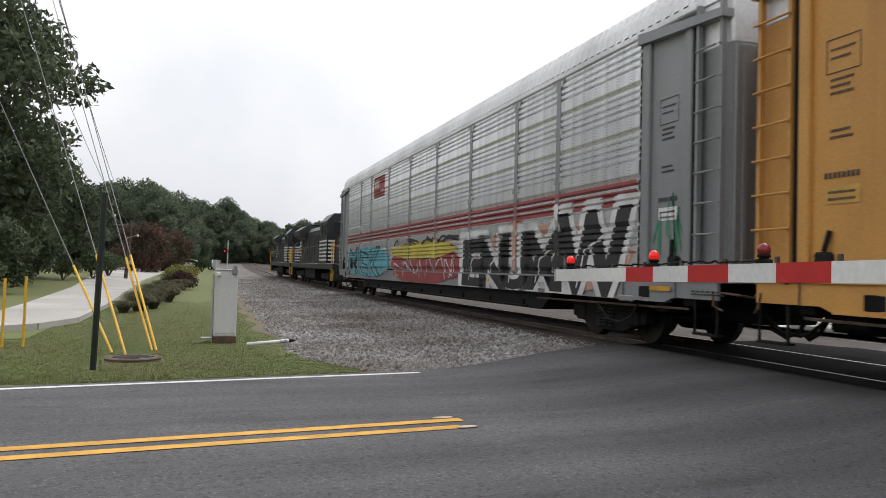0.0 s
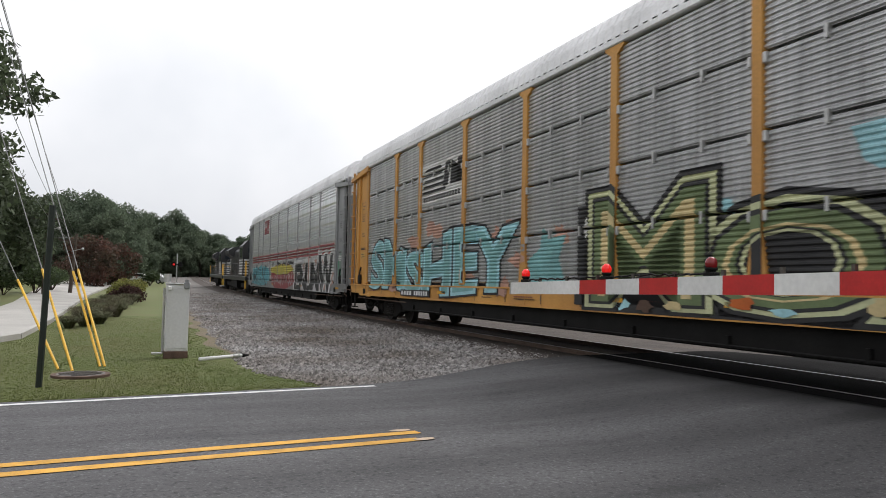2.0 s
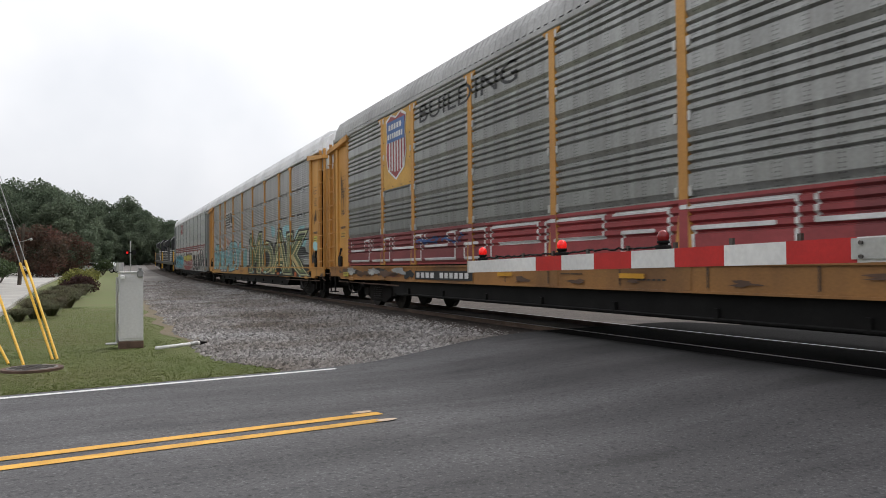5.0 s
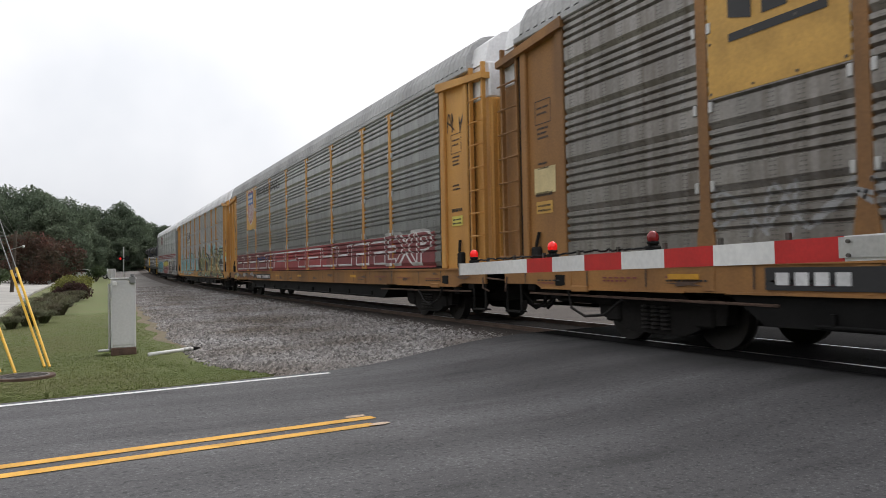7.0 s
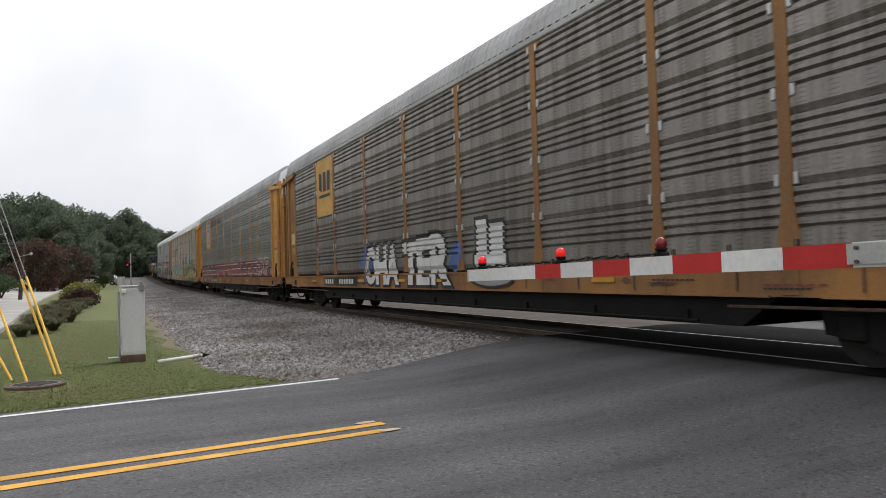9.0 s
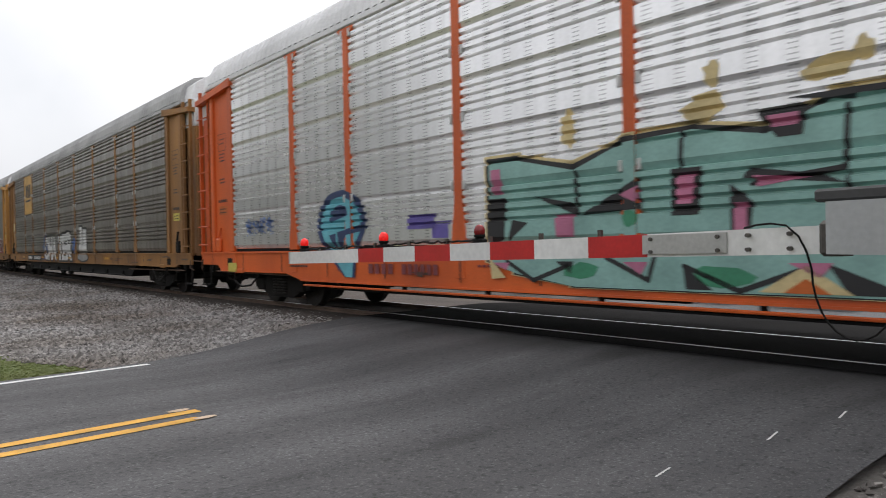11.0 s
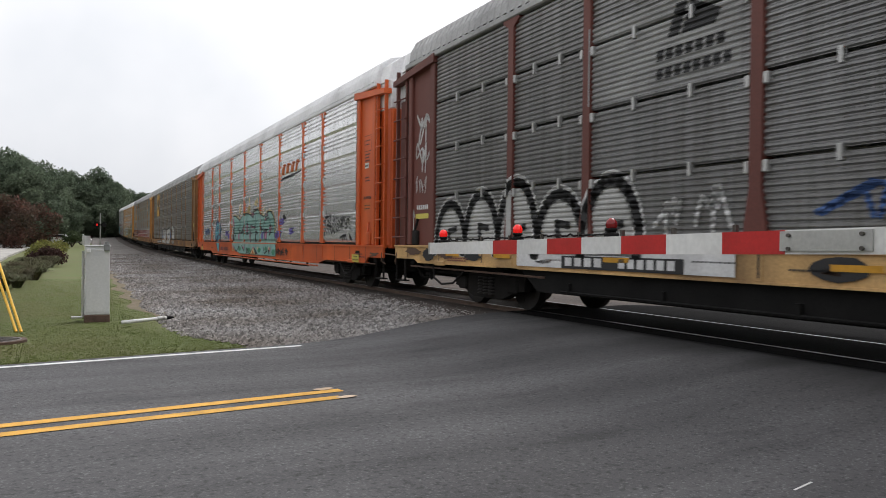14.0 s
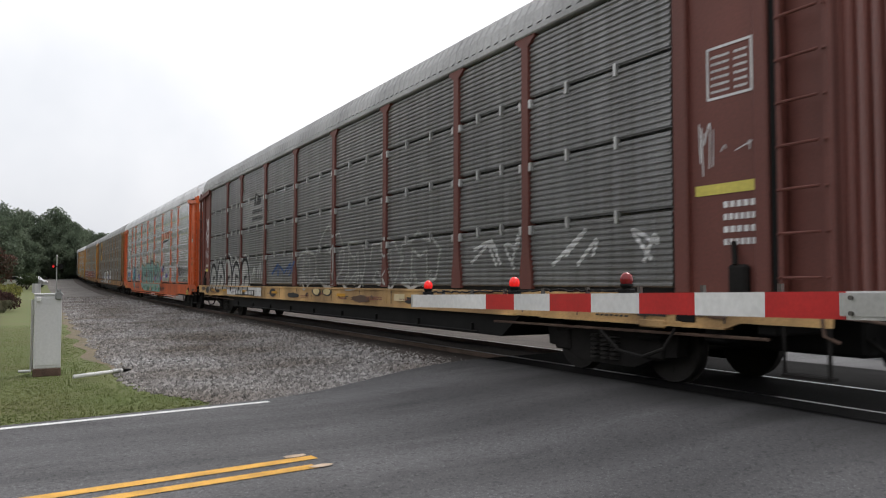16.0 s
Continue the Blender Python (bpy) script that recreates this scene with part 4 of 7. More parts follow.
def paint(root, style, polys, key, lift, label=""):
    return drape("graffiti", polys, style, M[key], root, 0.004 + 0.004 * lift, label)


def sign(root, style, polys, key, lift, name="lettering", label="", flat=None):
    return drape(name, polys, style, M[key], root, 0.004 + 0.004 * lift, label, flat)


def board(root, label):
    """A flat board that fills the upper half of the second bay."""
    part("emblem_board", Shape().box((-1.5, 9.8, 3.18), (-1.44, 7.86, 5.12), 0.006), M["p_signyellow"], root, label)
    s = Shape()
    for y in (9.75, 9.1, 8.5, 7.91):
        for z in (3.23, 3.85, 4.45, 5.07):
            s.tube((-1.512, y, z), (-1.5, y, z), 0.018, 6)
    tagged(part("rivet", s, M["bolt"], root), "", "", "", "stuff")


def wave(a0, a1, f=1.0, ph=0.0, h=0.15):
    return lambda a: (0.12 * math.sin(6.3 * f * a + ph), a0 + (a1 - a0) * a + h * math.sin(9 * f * a + ph))


def end_marks(root, style, front, colors=("p_white", "p_yellow")):
    """Small stencils and plates on the flat plates at the car's end."""
    e = 1 if front else -1
    c = e * 13.65
    ink = "p_black" if colors[0] != "p_white" else "p_white"
    sign(root, style, bars(c + 0.26, 2.36, 0.52, 0.07, 8, 0.35), colors[0], 1)
    sign(root, style, rect(c + 0.25, c - 0.25, 2.06, 2.27), colors[1], 1, "placard", "small coloured notice plate")
    sign(root, style, bars(c + 0.2, 2.1, 0.4, 0.03, 8) + bars(c + 0.2, 2.18, 0.4, 0.03, 7), "p_black", 2)
    for k, z in enumerate((3.5, 3.42, 3.34, 2.9, 2.82)):
        sign(root, style, bars(c + 0.18, z, 0.34 - 0.05 * (k % 2), 0.035, 8), ink, 1)
    sign(root, style, stroke([(c + 0.24, 3.6), (c + 0.24, 4.0), (c - 0.24, 4.0), (c - 0.24, 3.6), (c + 0.24, 3.6)], 0.012), ink, 1, "placard", "outlined stencilled notice")
    sign(root, style, bars(c + 0.18, 3.86, 0.36, 0.03, 7) + bars(c + 0.18, 3.76, 0.3, 0.03, 6), ink, 1)


def sill_marks(root, style, ys):
    for y in ys:
        sign(root, style, rect(y + 0.28, y - 0.28, 0.86, 0.97), "p_gold", 3, "reflector", "yellow reflective strip on the sill")


# car 0: grey and silver
c0 = add_car(0, "silver ribbed autorack car with red stripes and graffiti", M["grey"], M["sheet_silver"], "broad", M["grey"], M["roof_pale"], M["roof_pale"])
for i_, z_ in enumerate((2.44, 2.60, 2.76)):
    sign(c0, "broad", rect(12.85, -12.85, z_ - 0.055, z_ + 0.045), "p_stripe", 0, "stripe", "dark red stripe along the side")
sign(c0, "broad", rect(7.3, 5.4, 4.15, 5.0), "p_red", 0, "emblem", "red emblem panel")
sign(c0, "broad", bars(7.1, 4.55, 0.8, 0.3, 3) + bars(6.1, 4.35, 0.5, 0.1, 3), "p_white", 1)
paint(c0, "broad", blob(8.6, 1.45, 4.3, 0.72, 26, 0.1, 3), "p_cyan", 1, "turquoise graffiti lettering with dark outlines")
paint(c0, "broad", glyphs("MEK", 12.4, 0.85, 6.6, 1.15, 0.05, wave(1, 1)), "p_black", 2)
paint(c0, "broad", glyphs("MEK", 12.4, 0.85, 6.6, 1.15, -0.01, wave(1, 1)), "p_cyan", 3)
paint(c0, "broad", blob(-0.1, 1.35, 4.0, 0.85, 26, 0.08, 5), "p_red", 1, "red and yellow bubble graffiti")
paint(c0, "broad", blob(0.2, 1.85, 3.6, 0.3, 22, 0.16, 6), "p_yellow", 2)
paint(c0, "broad", scrawl(3.4, 0.8, 7.0, 0.95, 22, 7, 0.06), "p_white", 3)
paint(c0, "broad", scrawl(3.6, 2.05, 7.6, 0.22, 22, 8, 0.07), "p_black", 3)
paint(c0, "broad", blob(-8.4, 1.35, 4.3, 0.95, 26, 0.14, 9), "p_salmon", 0)
for txt, a0, ww, hh, zz in (("E", -4.4, 1.3, 1.3, 0.68), ("N", -5.7, 1.5, 1.25, 0.62), ("U", -7.1, 1.4, 1.35, 0.66), ("M", -8.5, 1.6, 1.3, 0.7), ("W", -10.1, 2.5, 1.7, 0.62)):
    paint(c0, "broad", glyphs(txt, a0, zz, ww, hh, 0.28), "p_white", 2, "black and white angular graffiti lettering")
    paint(c0, "broad", glyphs(txt, a0, zz + 0.05, ww, hh - 0.08, 0.1), "p_black", 3)
    paint(c0, "broad", stroke([(a0 - ww * 0.3, zz + 0.2), (a0 - ww * 0.4, zz + hh * 0.6), (a0 - ww * 0.7, zz + hh * 0.75)], 0.05), "p_white", 4)
paint(c0, "broad", scrawl(-13.3, 1.3, 0.9, 1.2, 18, 4, 0.04), "p_green", 1)
end_marks(c0, "broad", False, ("p_black", "p_white"))
sill_marks(c0, "broad", (-13.6, 3.0, -6.0))

# car 1: yellow frame, grey finely ribbed
c1 = add_car(1, "yellow autorack car with grey ribbed sides and teal graffiti", M["yellow"], M["sheet_mid"], "fine", M["yellow"], M["roof_pale"], M["roof_pale"])
sign(c1, "fine", rect(7.7, 4.75, 3.35, 4.42), "p_white", 0, "emblem", "white panel with black and white emblem stripes")
for i_ in range(5):
    sign(c1, "fine", [[(7.65, 3.62 + i_ * 0.15), (5.9 + i_ * 0.08, 3.62 + i_ * 0.15), (5.9 + i_ * 0.08, 3.7 + i_ * 0.15), (7.6 - i_ * 0.1, 3.7 + i_ * 0.15)]], "p_black", 1)
sign(c1, "fine", [[(6.1, 3.72), (5.75, 3.72), (5.55, 4.34), (5.9, 4.34)], [(5.6, 3.72), (4.85, 3.72), (4.8, 4.0), (5.5, 4.34)], [(5.2, 3.72), (4.9, 3.72), (4.8, 4.34), (5.1, 4.34)]], "p_black", 2)
sign(c1, "fine", bars(7.5, 3.42, 2.6, 0.12, 14), "p_black", 1)
rg_ = random.Random(17)
for k_ in range(34):
    c_ = rg_.choice(((11.2, 2.0), (7.2, 2.45), (2.6, 2.2), (9.5, 1.3), (4.6, 1.5), (1.4, 1.6)))
    paint(c1, "fine", blob(c_[0] + rg_.gauss(0, 0.8), c_[1] + rg_.gauss(0, 0.25), rg_.uniform(0.1, 0.5), rg_.uniform(0.07, 0.26), 14, 0.4, 200 + k_), "p_salmon" if k_ % 5 else "p_grey", 0, "scattered salmon pink spray patches")
paint(c1, "fine", glyphs("SMSHEY", 12.3, 0.95, 10.2, 1.35, 0.16, wave(0.9, 1.12, 1.2, 0.5)), "p_black", 1, "teal block graffiti lettering with pale outlines")
paint(c1, "fine", glyphs("SMSHEY", 12.3, 0.97, 10.2, 1.32, 0.11, wave(0.9, 1.12, 1.2, 0.5)), "p_sky", 2)
paint(c1, "fine", glyphs("SMSHEY", 12.3, 1.0, 10.2, 1.26, 0.03, wave(0.9, 1.12, 1.2, 0.5)), "p_teal", 3)
paint(c1, "fine", blob(0.6, 1.7, 0.6, 0.55, 10, 0.35, 15), "p_teal", 1)
paint(c1, "fine", rect(-0.45, -1.0, 0.75, 2.6), "p_black", 2)
paint(c1, "fine", [[(-0.55, 2.2), (-0.72, 2.27), (-0.9, 2.2), (-0.72, 2.13)], [(-0.65, 2.2), (-0.72, 2.4), (-0.79, 2.2), (-0.72, 2.0)]], "p_white", 3)
paint(c1, "fine", blob(-6.8, 1.4, 6.4, 0.85, 30, 0.1, 16), "p_black", 1)
paint(c1, "fine", blob(-3.6, 2.2, 0.5, 0.35, 9, 0.5, 17) + blob(-6.4, 2.75, 0.5, 0.3, 9, 0.5, 18) + blob(-9.2, 2.55, 0.7, 0.35, 9, 0.5, 19) + blob(-11.6, 2.3, 0.8, 0.35, 9, 0.5, 20), "p_sky", 0)
for txt, a0, ww, hh in (("M", -1.0, 2.7, 1.85), ("O", -3.8, 2.6, 1.4), ("A", -6.5, 2.8, 1.8), ("K", -9.5, 2.9, 1.6)):
    paint(c1, "fine", glyphs(txt, a0, 0.82, ww, hh, 0.2), "p_black", 2, "olive and pale green block graffiti lettering")
    paint(c1, "fine", glyphs(txt, a0, 0.84, ww, hh - 0.04, 0.13), "p_lime", 3)
    paint(c1, "fine", glyphs(txt, a0 - 0.04, 0.87, ww - 0.08, hh - 0.1, 0.07), "p_black", 4)
    paint(c1, "fine", glyphs(txt, a0 - 0.05, 0.9, ww - 0.1, hh - 0.16, 0.03), "p_olive", 5)
    paint(c1, "fine", glyphs(txt, a0 - 0.12, 0.95, ww - 0.24, hh - 0.3, -0.05), "p_peach", 6)
paint(c1, "fine", rect(-1.2, -12.6, 0.62, 1.1), "p_black", 1, "black ground of the graffiti on the sill")
rg_ = random.Random(61)
for k_ in range(16):
    paint(c1, "fine", blob(-1.8 - 0.66 * k_, rg_.uniform(0.7, 1.0), rg_.uniform(0.12, 0.3), rg_.uniform(0.06, 0.16), 12, 0.35, 400 + k_), ("p_sky", "p_rust", "p_peach", "p_olive", "p_orange")[k_ % 5], 7 if k_ % 3 else 2, "small coloured patch of graffiti on the sill")
sign(c1, "fine", rect(9.1, 6.7, 0.7, 0.98), "p_black", 7, "number_panel", "black panel with white characters as bars")
sign(c1, "fine", bars(9.0, 0.75, 0.95, 0.18, 4) + bars(7.9, 0.75, 1.1, 0.18, 6), "p_white", 8)
end_marks(c1, "fine", True, ("p_black", "p_signyellow"))
end_marks(c1, "fine", False, ("p_black", "p_yellow"))
paint(c1, "fine", scrawl(-13.25, 1.3, 0.8, 0.5, 12, 21, 0.05) + scrawl(-13.3, 2.7, 0.7, 0.5, 12, 22, 0.03), "p_black", 2)
paint(c1, "fine", blob(-13.7, 1.9, 0.35, 0.2, 10, 0.3, 23), "p_sky", 1)
sign(c1, "fine", blob(-14.68, 1.95, 0.15, 0.15, 18, 0.0, 1), "p_white", 1, "placard", "round white notice with a red bar", 1.363)
sign(c1, "fine", stroke([(-14.76, 1.88), (-14.6, 2.02)], 0.035), "p_red", 2, "placard", "", 1.363)
sign(c1, "fine", stroke([(-13.3, 3.5), (-13.3, 3.95)], 0.02), "p_black", 1)
sill_marks(c1, "fine", (5.9, -1.6, -4.4, -7.2, -12.2))

# car 2: yellow with a shield emblem
c2 = add_car(2, "yellow autorack car with grey ribbed sides and dark red graffiti band", M["yellow"], M["sheet_olive"], "broad", M["yellow_old"], M["roof_grey"], M["roof_pale"])
board(c2, "yellow board with a blue, red and white shield")
sign(c2, "broad", shield(8.85, 4.25, 1.45, 1.75), "p_white", 1, "emblem", "", 1.5)
sign(c2, "broad", shield(8.85, 4.25, 1.45, 1.75, 0.07), "p_red", 2, "emblem", "", 1.5)
for i_ in range(6):
    sign(c2, "broad", rect(9.33 - i_ * 0.19, 9.24 - i_ * 0.19, 3.58 + 0.03 * abs(i_ - 2.5), 4.4), "p_white", 3, "emblem", "", 1.5)
sign(c2, "broad", [[(9.45, 4.38), (8.25, 4.38), (8.22, 4.93), (9.48, 4.93)]], "p_blue", 4, "emblem", "", 1.5)
sign(c2, "broad", bars(9.33, 4.7, 0.95, 0.14, 5) + bars(9.4, 4.47, 1.1, 0.14, 7), "p_white", 5, "lettering", "", 1.5)
sign(c2, "broad", glyphs("BUILDING", 7.3, 4.55, 4.6, 0.42), "p_black", 1)
paint(c2, "broad", rect(12.95, -12.6, 1.2, 2.0), "p_red", 0, "dark red and white graffiti band along the car")
paint(c2, "broad", rect(12.95, 4.0, 1.25, 2.02) + rect(-4.0, -12.6, 1.25, 1.98), "p_maroon", 1)
rg_ = random.Random(5)
y_ = 12.6
while y_ > -9.0:
    ww = rg_.uniform(1.1, 1.9)
    k_ = rg_.choice((0, 1, 2))
    z_a, z_b = 1.32, 1.9
    pts_ = {0: [(y_, z_a), (y_, z_b), (y_ - ww, z_b), (y_ - ww, z_a + 0.25), (y_ - 0.3, z_a + 0.25)],
            1: [(y_, z_b), (y_ - ww, z_b), (y_ - ww, z_a), (y_ - 0.2, z_a), (y_ - 0.2, z_a + 0.3), (y_ - ww + 0.3, z_a + 0.3)],
            2: [(y_, z_a), (y_ - ww, z_a), (y_ - ww, z_b), (y_ - ww + 0.4, z_b), (y_ - ww + 0.4, z_a + 0.3), (y_, z_a + 0.3), (y_, z_b)]}[k_]
    paint(c2, "broad", stroke(pts_, 0.06), "p_white", 2)
    y_ -= ww + 0.25
paint(c2, "broad", glyphs("EXP", -9.5, 1.3, 2.9, 0.75, 0.05), "p_white", 3)
paint(c2, "broad", glyphs("EXP", -9.5, 1.33, 2.9, 0.69, 0.0), "p_maroon", 4)
paint(c2, "broad", scrawl(7.6, 1.65, 2.6, 0.22, 16, 31, 0.05), "p_blue", 3)
sign(c2, "broad", rect(7.6, 4.55, 0.69, 1.0), "p_black", 1, "number_panel", "black panel with white characters as bars")
sign(c2, "broad", bars(7.5, 0.75, 1.1, 0.19, 4) + bars(6.15, 0.75, 1.5, 0.19, 6), "p_white", 2)
for k_ in range(11):
    y_ = 13.2 - 0.5 * k_ + random.uniform(-0.15, 0.15)
    paint(c2, "broad", blob(y_, random.uniform(0.85, 1.0), random.uniform(0.3, 0.5), random.uniform(0.09, 0.16), 16, 0.45, 133 + k_), ("p_rust", "p_grey", "p_black", "p_rust")[k_ % 4], 1 + k_ % 2, "brown and grey patches of graffiti on the sill")
for k_, y_ in enumerate((12.6, 11.8, 10.7, 9.6)):
    paint(c2, "broad", blob(y_, 0.9, 0.22, 0.1, 14, 0.3, 150 + k_), "p_rust" if k_ % 2 else "p_faded", 3)
end_marks(c2, "broad", True, ("p_black", "p_signyellow"))
end_marks(c2, "broad", False, ("p_black", "p_yellow"))
paint(c2, "broad", scrawl(13.9, 2.6, 0.5, 1.6, 14, 36, 0.025) + scrawl(-13.3, 4.0, 0.7, 0.5, 10, 37, 0.03), "p_black", 2)
sign(c2, "broad", rect(13.35, 12.85, 0.72, 0.92), "p_yellow", 4, "placard", "small yellow notice plate")
sign(c2, "broad", bars(13.28, 0.85, 0.36, 0.035, 8) + bars(13.28, 0.77, 0.36, 0.035, 7), "p_black", 5)
sill_marks(c2, "broad", (3.2, -0.5, -6.8))

# car 3: yellow, brown-stained
c3 = add_car(3, "weathered yellow autorack car with stained sides and white graffiti", M["yellow_old"], M["sheet_dirty"], "broad", M["yellow_old"], M["roof_grey"], M["roof_pale"])
board(c3, "yellow board with dark emblem bars")
sign(c3, "broad", [[(9.45, 4.1), (9.1, 4.0), (9.1, 4.6), (9.45, 4.7)], [(8.95, 4.0), (8.6, 4.0), (8.6, 4.65), (8.95, 4.65)], [(8.5, 4.0), (8.15, 4.0), (8.1, 4.65), (8.45, 4.65)]], "p_black", 1, "emblem", "", 1.5)
sign(c3, "broad", rect(9.45, 8.1, 3.8, 3.9), "p_black", 1, "emblem", "", 1.5)
paint(c3, "broad", scrawl(9.7, 1.4, 3.6, 0.65, 20, 41, 0.05), "p_grey", 1, "faint pale handwritten tag")
paint(c3, "broad", blob(4.6, 1.5, 0.6, 0.5, 14, 0.3, 42) + blob(-1.3, 1.5, 0.35, 0.3, 14, 0.4, 43), "p_blue", 1)
for txt, a0, ww, hh in (("O", 4.6, 0.8, 1.12), ("H", 3.72, 0.72, 1.12), ("A", 2.92, 0.8, 1.12), ("T", 1.7, 0.9, 1.1), ("E", 0.78, 0.72, 1.15), ("R", 0.0, 0.95, 1.22)):
    paint(c3, "broad", glyphs(txt, a0, 0.78, ww, hh, 0.15), "p_black", 2, "white block graffiti lettering with black outlines")
    paint(c3, "broad", glyphs(txt, a0, 0.82, ww, hh - 0.06, 0.075), "p_white", 3)
for q_ in (rect(-2.2, -3.5, 1.25, 1.5), rect(-2.3, -2.75, 1.45, 2.2), rect(-2.85, -3.4, 1.45, 2.1)):
    (a_, b_, c_, d_) = q_[0]
    paint(c3, "broad", rect(a_[0] + 0.08, b_[0] - 0.08, a_[1] - 0.08, c_[1] + 0.08), "p_black", 1)
    paint(c3, "broad", q_, "p_white", 2)
paint(c3, "broad", blob(-2.9, 0.95, 0.9, 0.3, 18, 0.04, 44), "p_black", 1)
paint(c3, "broad", blob(-2.9, 0.97, 0.8, 0.23, 18, 0.04, 44), "p_grey", 2)
sign(c3, "broad", rect(9.0, 5.5, 0.68, 1.08), "p_black", 1, "number_panel", "black panel with white characters as bars")
sign(c3, "broad", bars(8.85, 0.77, 1.0, 0.22, 4) + bars(7.3, 0.77, 1.55, 0.22, 6), "p_white", 2)
end_marks(c3, "broad", True, ("p_black", "p_signyellow"))
end_marks(c3, "broad", False, ("p_black", "p_yellow"))
sign(c3, "broad", rect(13.95, 13.3, 2.4, 2.85), "p_peach", 1, "placard", "pale rectangular notice")
paint(c3, "broad", scrawl(5.4, 0.75, 1.4, 0.25, 12, 45, 0.04), "p_blue", 2)
sill_marks(c3, "broad", (10.3, 5.1, 1.9, -0.6, -6.5))

# car 4: orange and bright silver
c4 = add_car(4, "orange autorack car with bright silver ribbed sides and teal graffiti", M["orange"], M["sheet_bright"], "broad", M["orange"], M["roof_pale"], M["roof_pale"], 0.585)
paint(c4, "broad", scrawl(12.2, 1.5, 1.4, 0.4, 16, 51, 0.04), "p_blue", 1, "small dark blue handwritten tag")
fy_ = 8.05
paint(c4, "broad", blob(fy_, 1.66, 0.86, 0.6, 22, 0.02, 52), "p_navy", 1, "light blue round graffiti figure")
paint(c4, "broad", blob(fy_, 1.64, 0.7, 0.5, 22, 0.02, 52), "p_cyan", 2)
paint(c4, "broad", [[(fy_ + 0.75, 1.3), (fy_ - 0.6, 1.3), (fy_ - 0.5, 0.7), (fy_ - 0.15, 0.7)]], "p_navy", 1)
paint(c4, "broad", [[(fy_ + 0.5, 1.3), (fy_ - 0.5, 1.3), (fy_ - 0.42, 0.7), (fy_ - 0.2, 0.7)]], "p_cyan", 2)
paint(c4, "broad", [[(fy_ + 0.4, 1.68), (fy_ - 0.3, 1.8), (fy_ - 0.25, 1.95), (fy_, 2.0), (fy_ + 0.3, 1.92)], [(fy_ + 0.1, 1.5), (fy_ - 0.72, 1.62), (fy_ - 0.7, 1.5), (fy_ - 0.2, 1.44), (fy_ + 0.05, 1.1)], [(fy_ + 0.4, 1.45), (fy_ + 0.15, 1.48), (fy_ + 0.15, 1.15)]], "p_navy", 3)
for k_, (y_, z_, a_, b_) in enumerate(((2.5, 2.62, 0.1, 0.24), (0.6, 2.62, 0.24, 0.14), (0.5, 2.95, 0.1, 0.12), (-0.7, 2.78, 0.22, 0.12), (-2.1, 2.5, 0.1, 0.1), (-1.0, 2.9, 0.1, 0.1))):
    paint(c4, "broad", blob(y_, z_, a_, b_, 12, 0.3, 53 + k_), "p_peach", 0)
top_ = [(3.96, 2.35), (3.42, 2.34), (2.4, 2.12), (1.63, 2.37), (0.72, 2.4), (-0.09, 2.25), (-0.76, 2.51), (-1.24, 2.49), (-1.75, 2.27), (-2.31, 2.16), (-2.56, 2.27), (-2.98, 2.36), (-3.47, 2.31), (-3.79, 2.17), (-3.95, 1.95), (-4.0, 1.5), (-4.25, 1.0)]
low_ = [(q_[0], max(0.7, 1.0 - 0.3 * (3.96 - q_[0]))) for q_ in top_]
for key_, g_, lv_ in (("p_peach", 0.1, 1), ("p_black", 0.06, 2), ("p_sage", 0.0, 3)):
    paint(c4, "broad", [[(a[0] + g_, b[1] - g_ * 0.2), (a2[0] - g_, b2[1] - g_ * 0.2), (a2[0] - g_, a2[1] + g_), (a[0] + g_, a[1] + g_)] for a, a2, b, b2 in zip(top_, top_[1:], low_, low_[1:])], key_, lv_, "large grey-green graffiti with black lines and pink details")
# letter strokes, counters and shadows of the piece
for pts_ in ([(2.37, 2.09), (2.34, 1.6)], [(0.85, 2.38), (0.88, 2.0)], [(-0.86, 2.41), (-0.83, 1.86), (0.06, 1.78)], [(-1.75, 2.25), (-1.75, 1.87)], [(-2.32, 2.14), (-2.29, 1.6)], [(-3.23, 2.14), (-3.18, 1.3)], [(-2.36, 1.93), (-2.69, 2.11), (-3.2, 2.14)],
             [(0.84, 0.96), (0.2, 0.72), (-0.47, 0.95)], [(-2.39, 0.99), (-2.5, 0.76), (-3.03, 0.88), (-3.0, 1.1)], [(3.6, 1.0), (3.1, 0.76), (2.5, 0.95)], [(1.9, 1.05), (1.3, 0.8), (1.2, 1.1)]):
    paint(c4, "broad", stroke(pts_, 0.055), "p_black", 4)
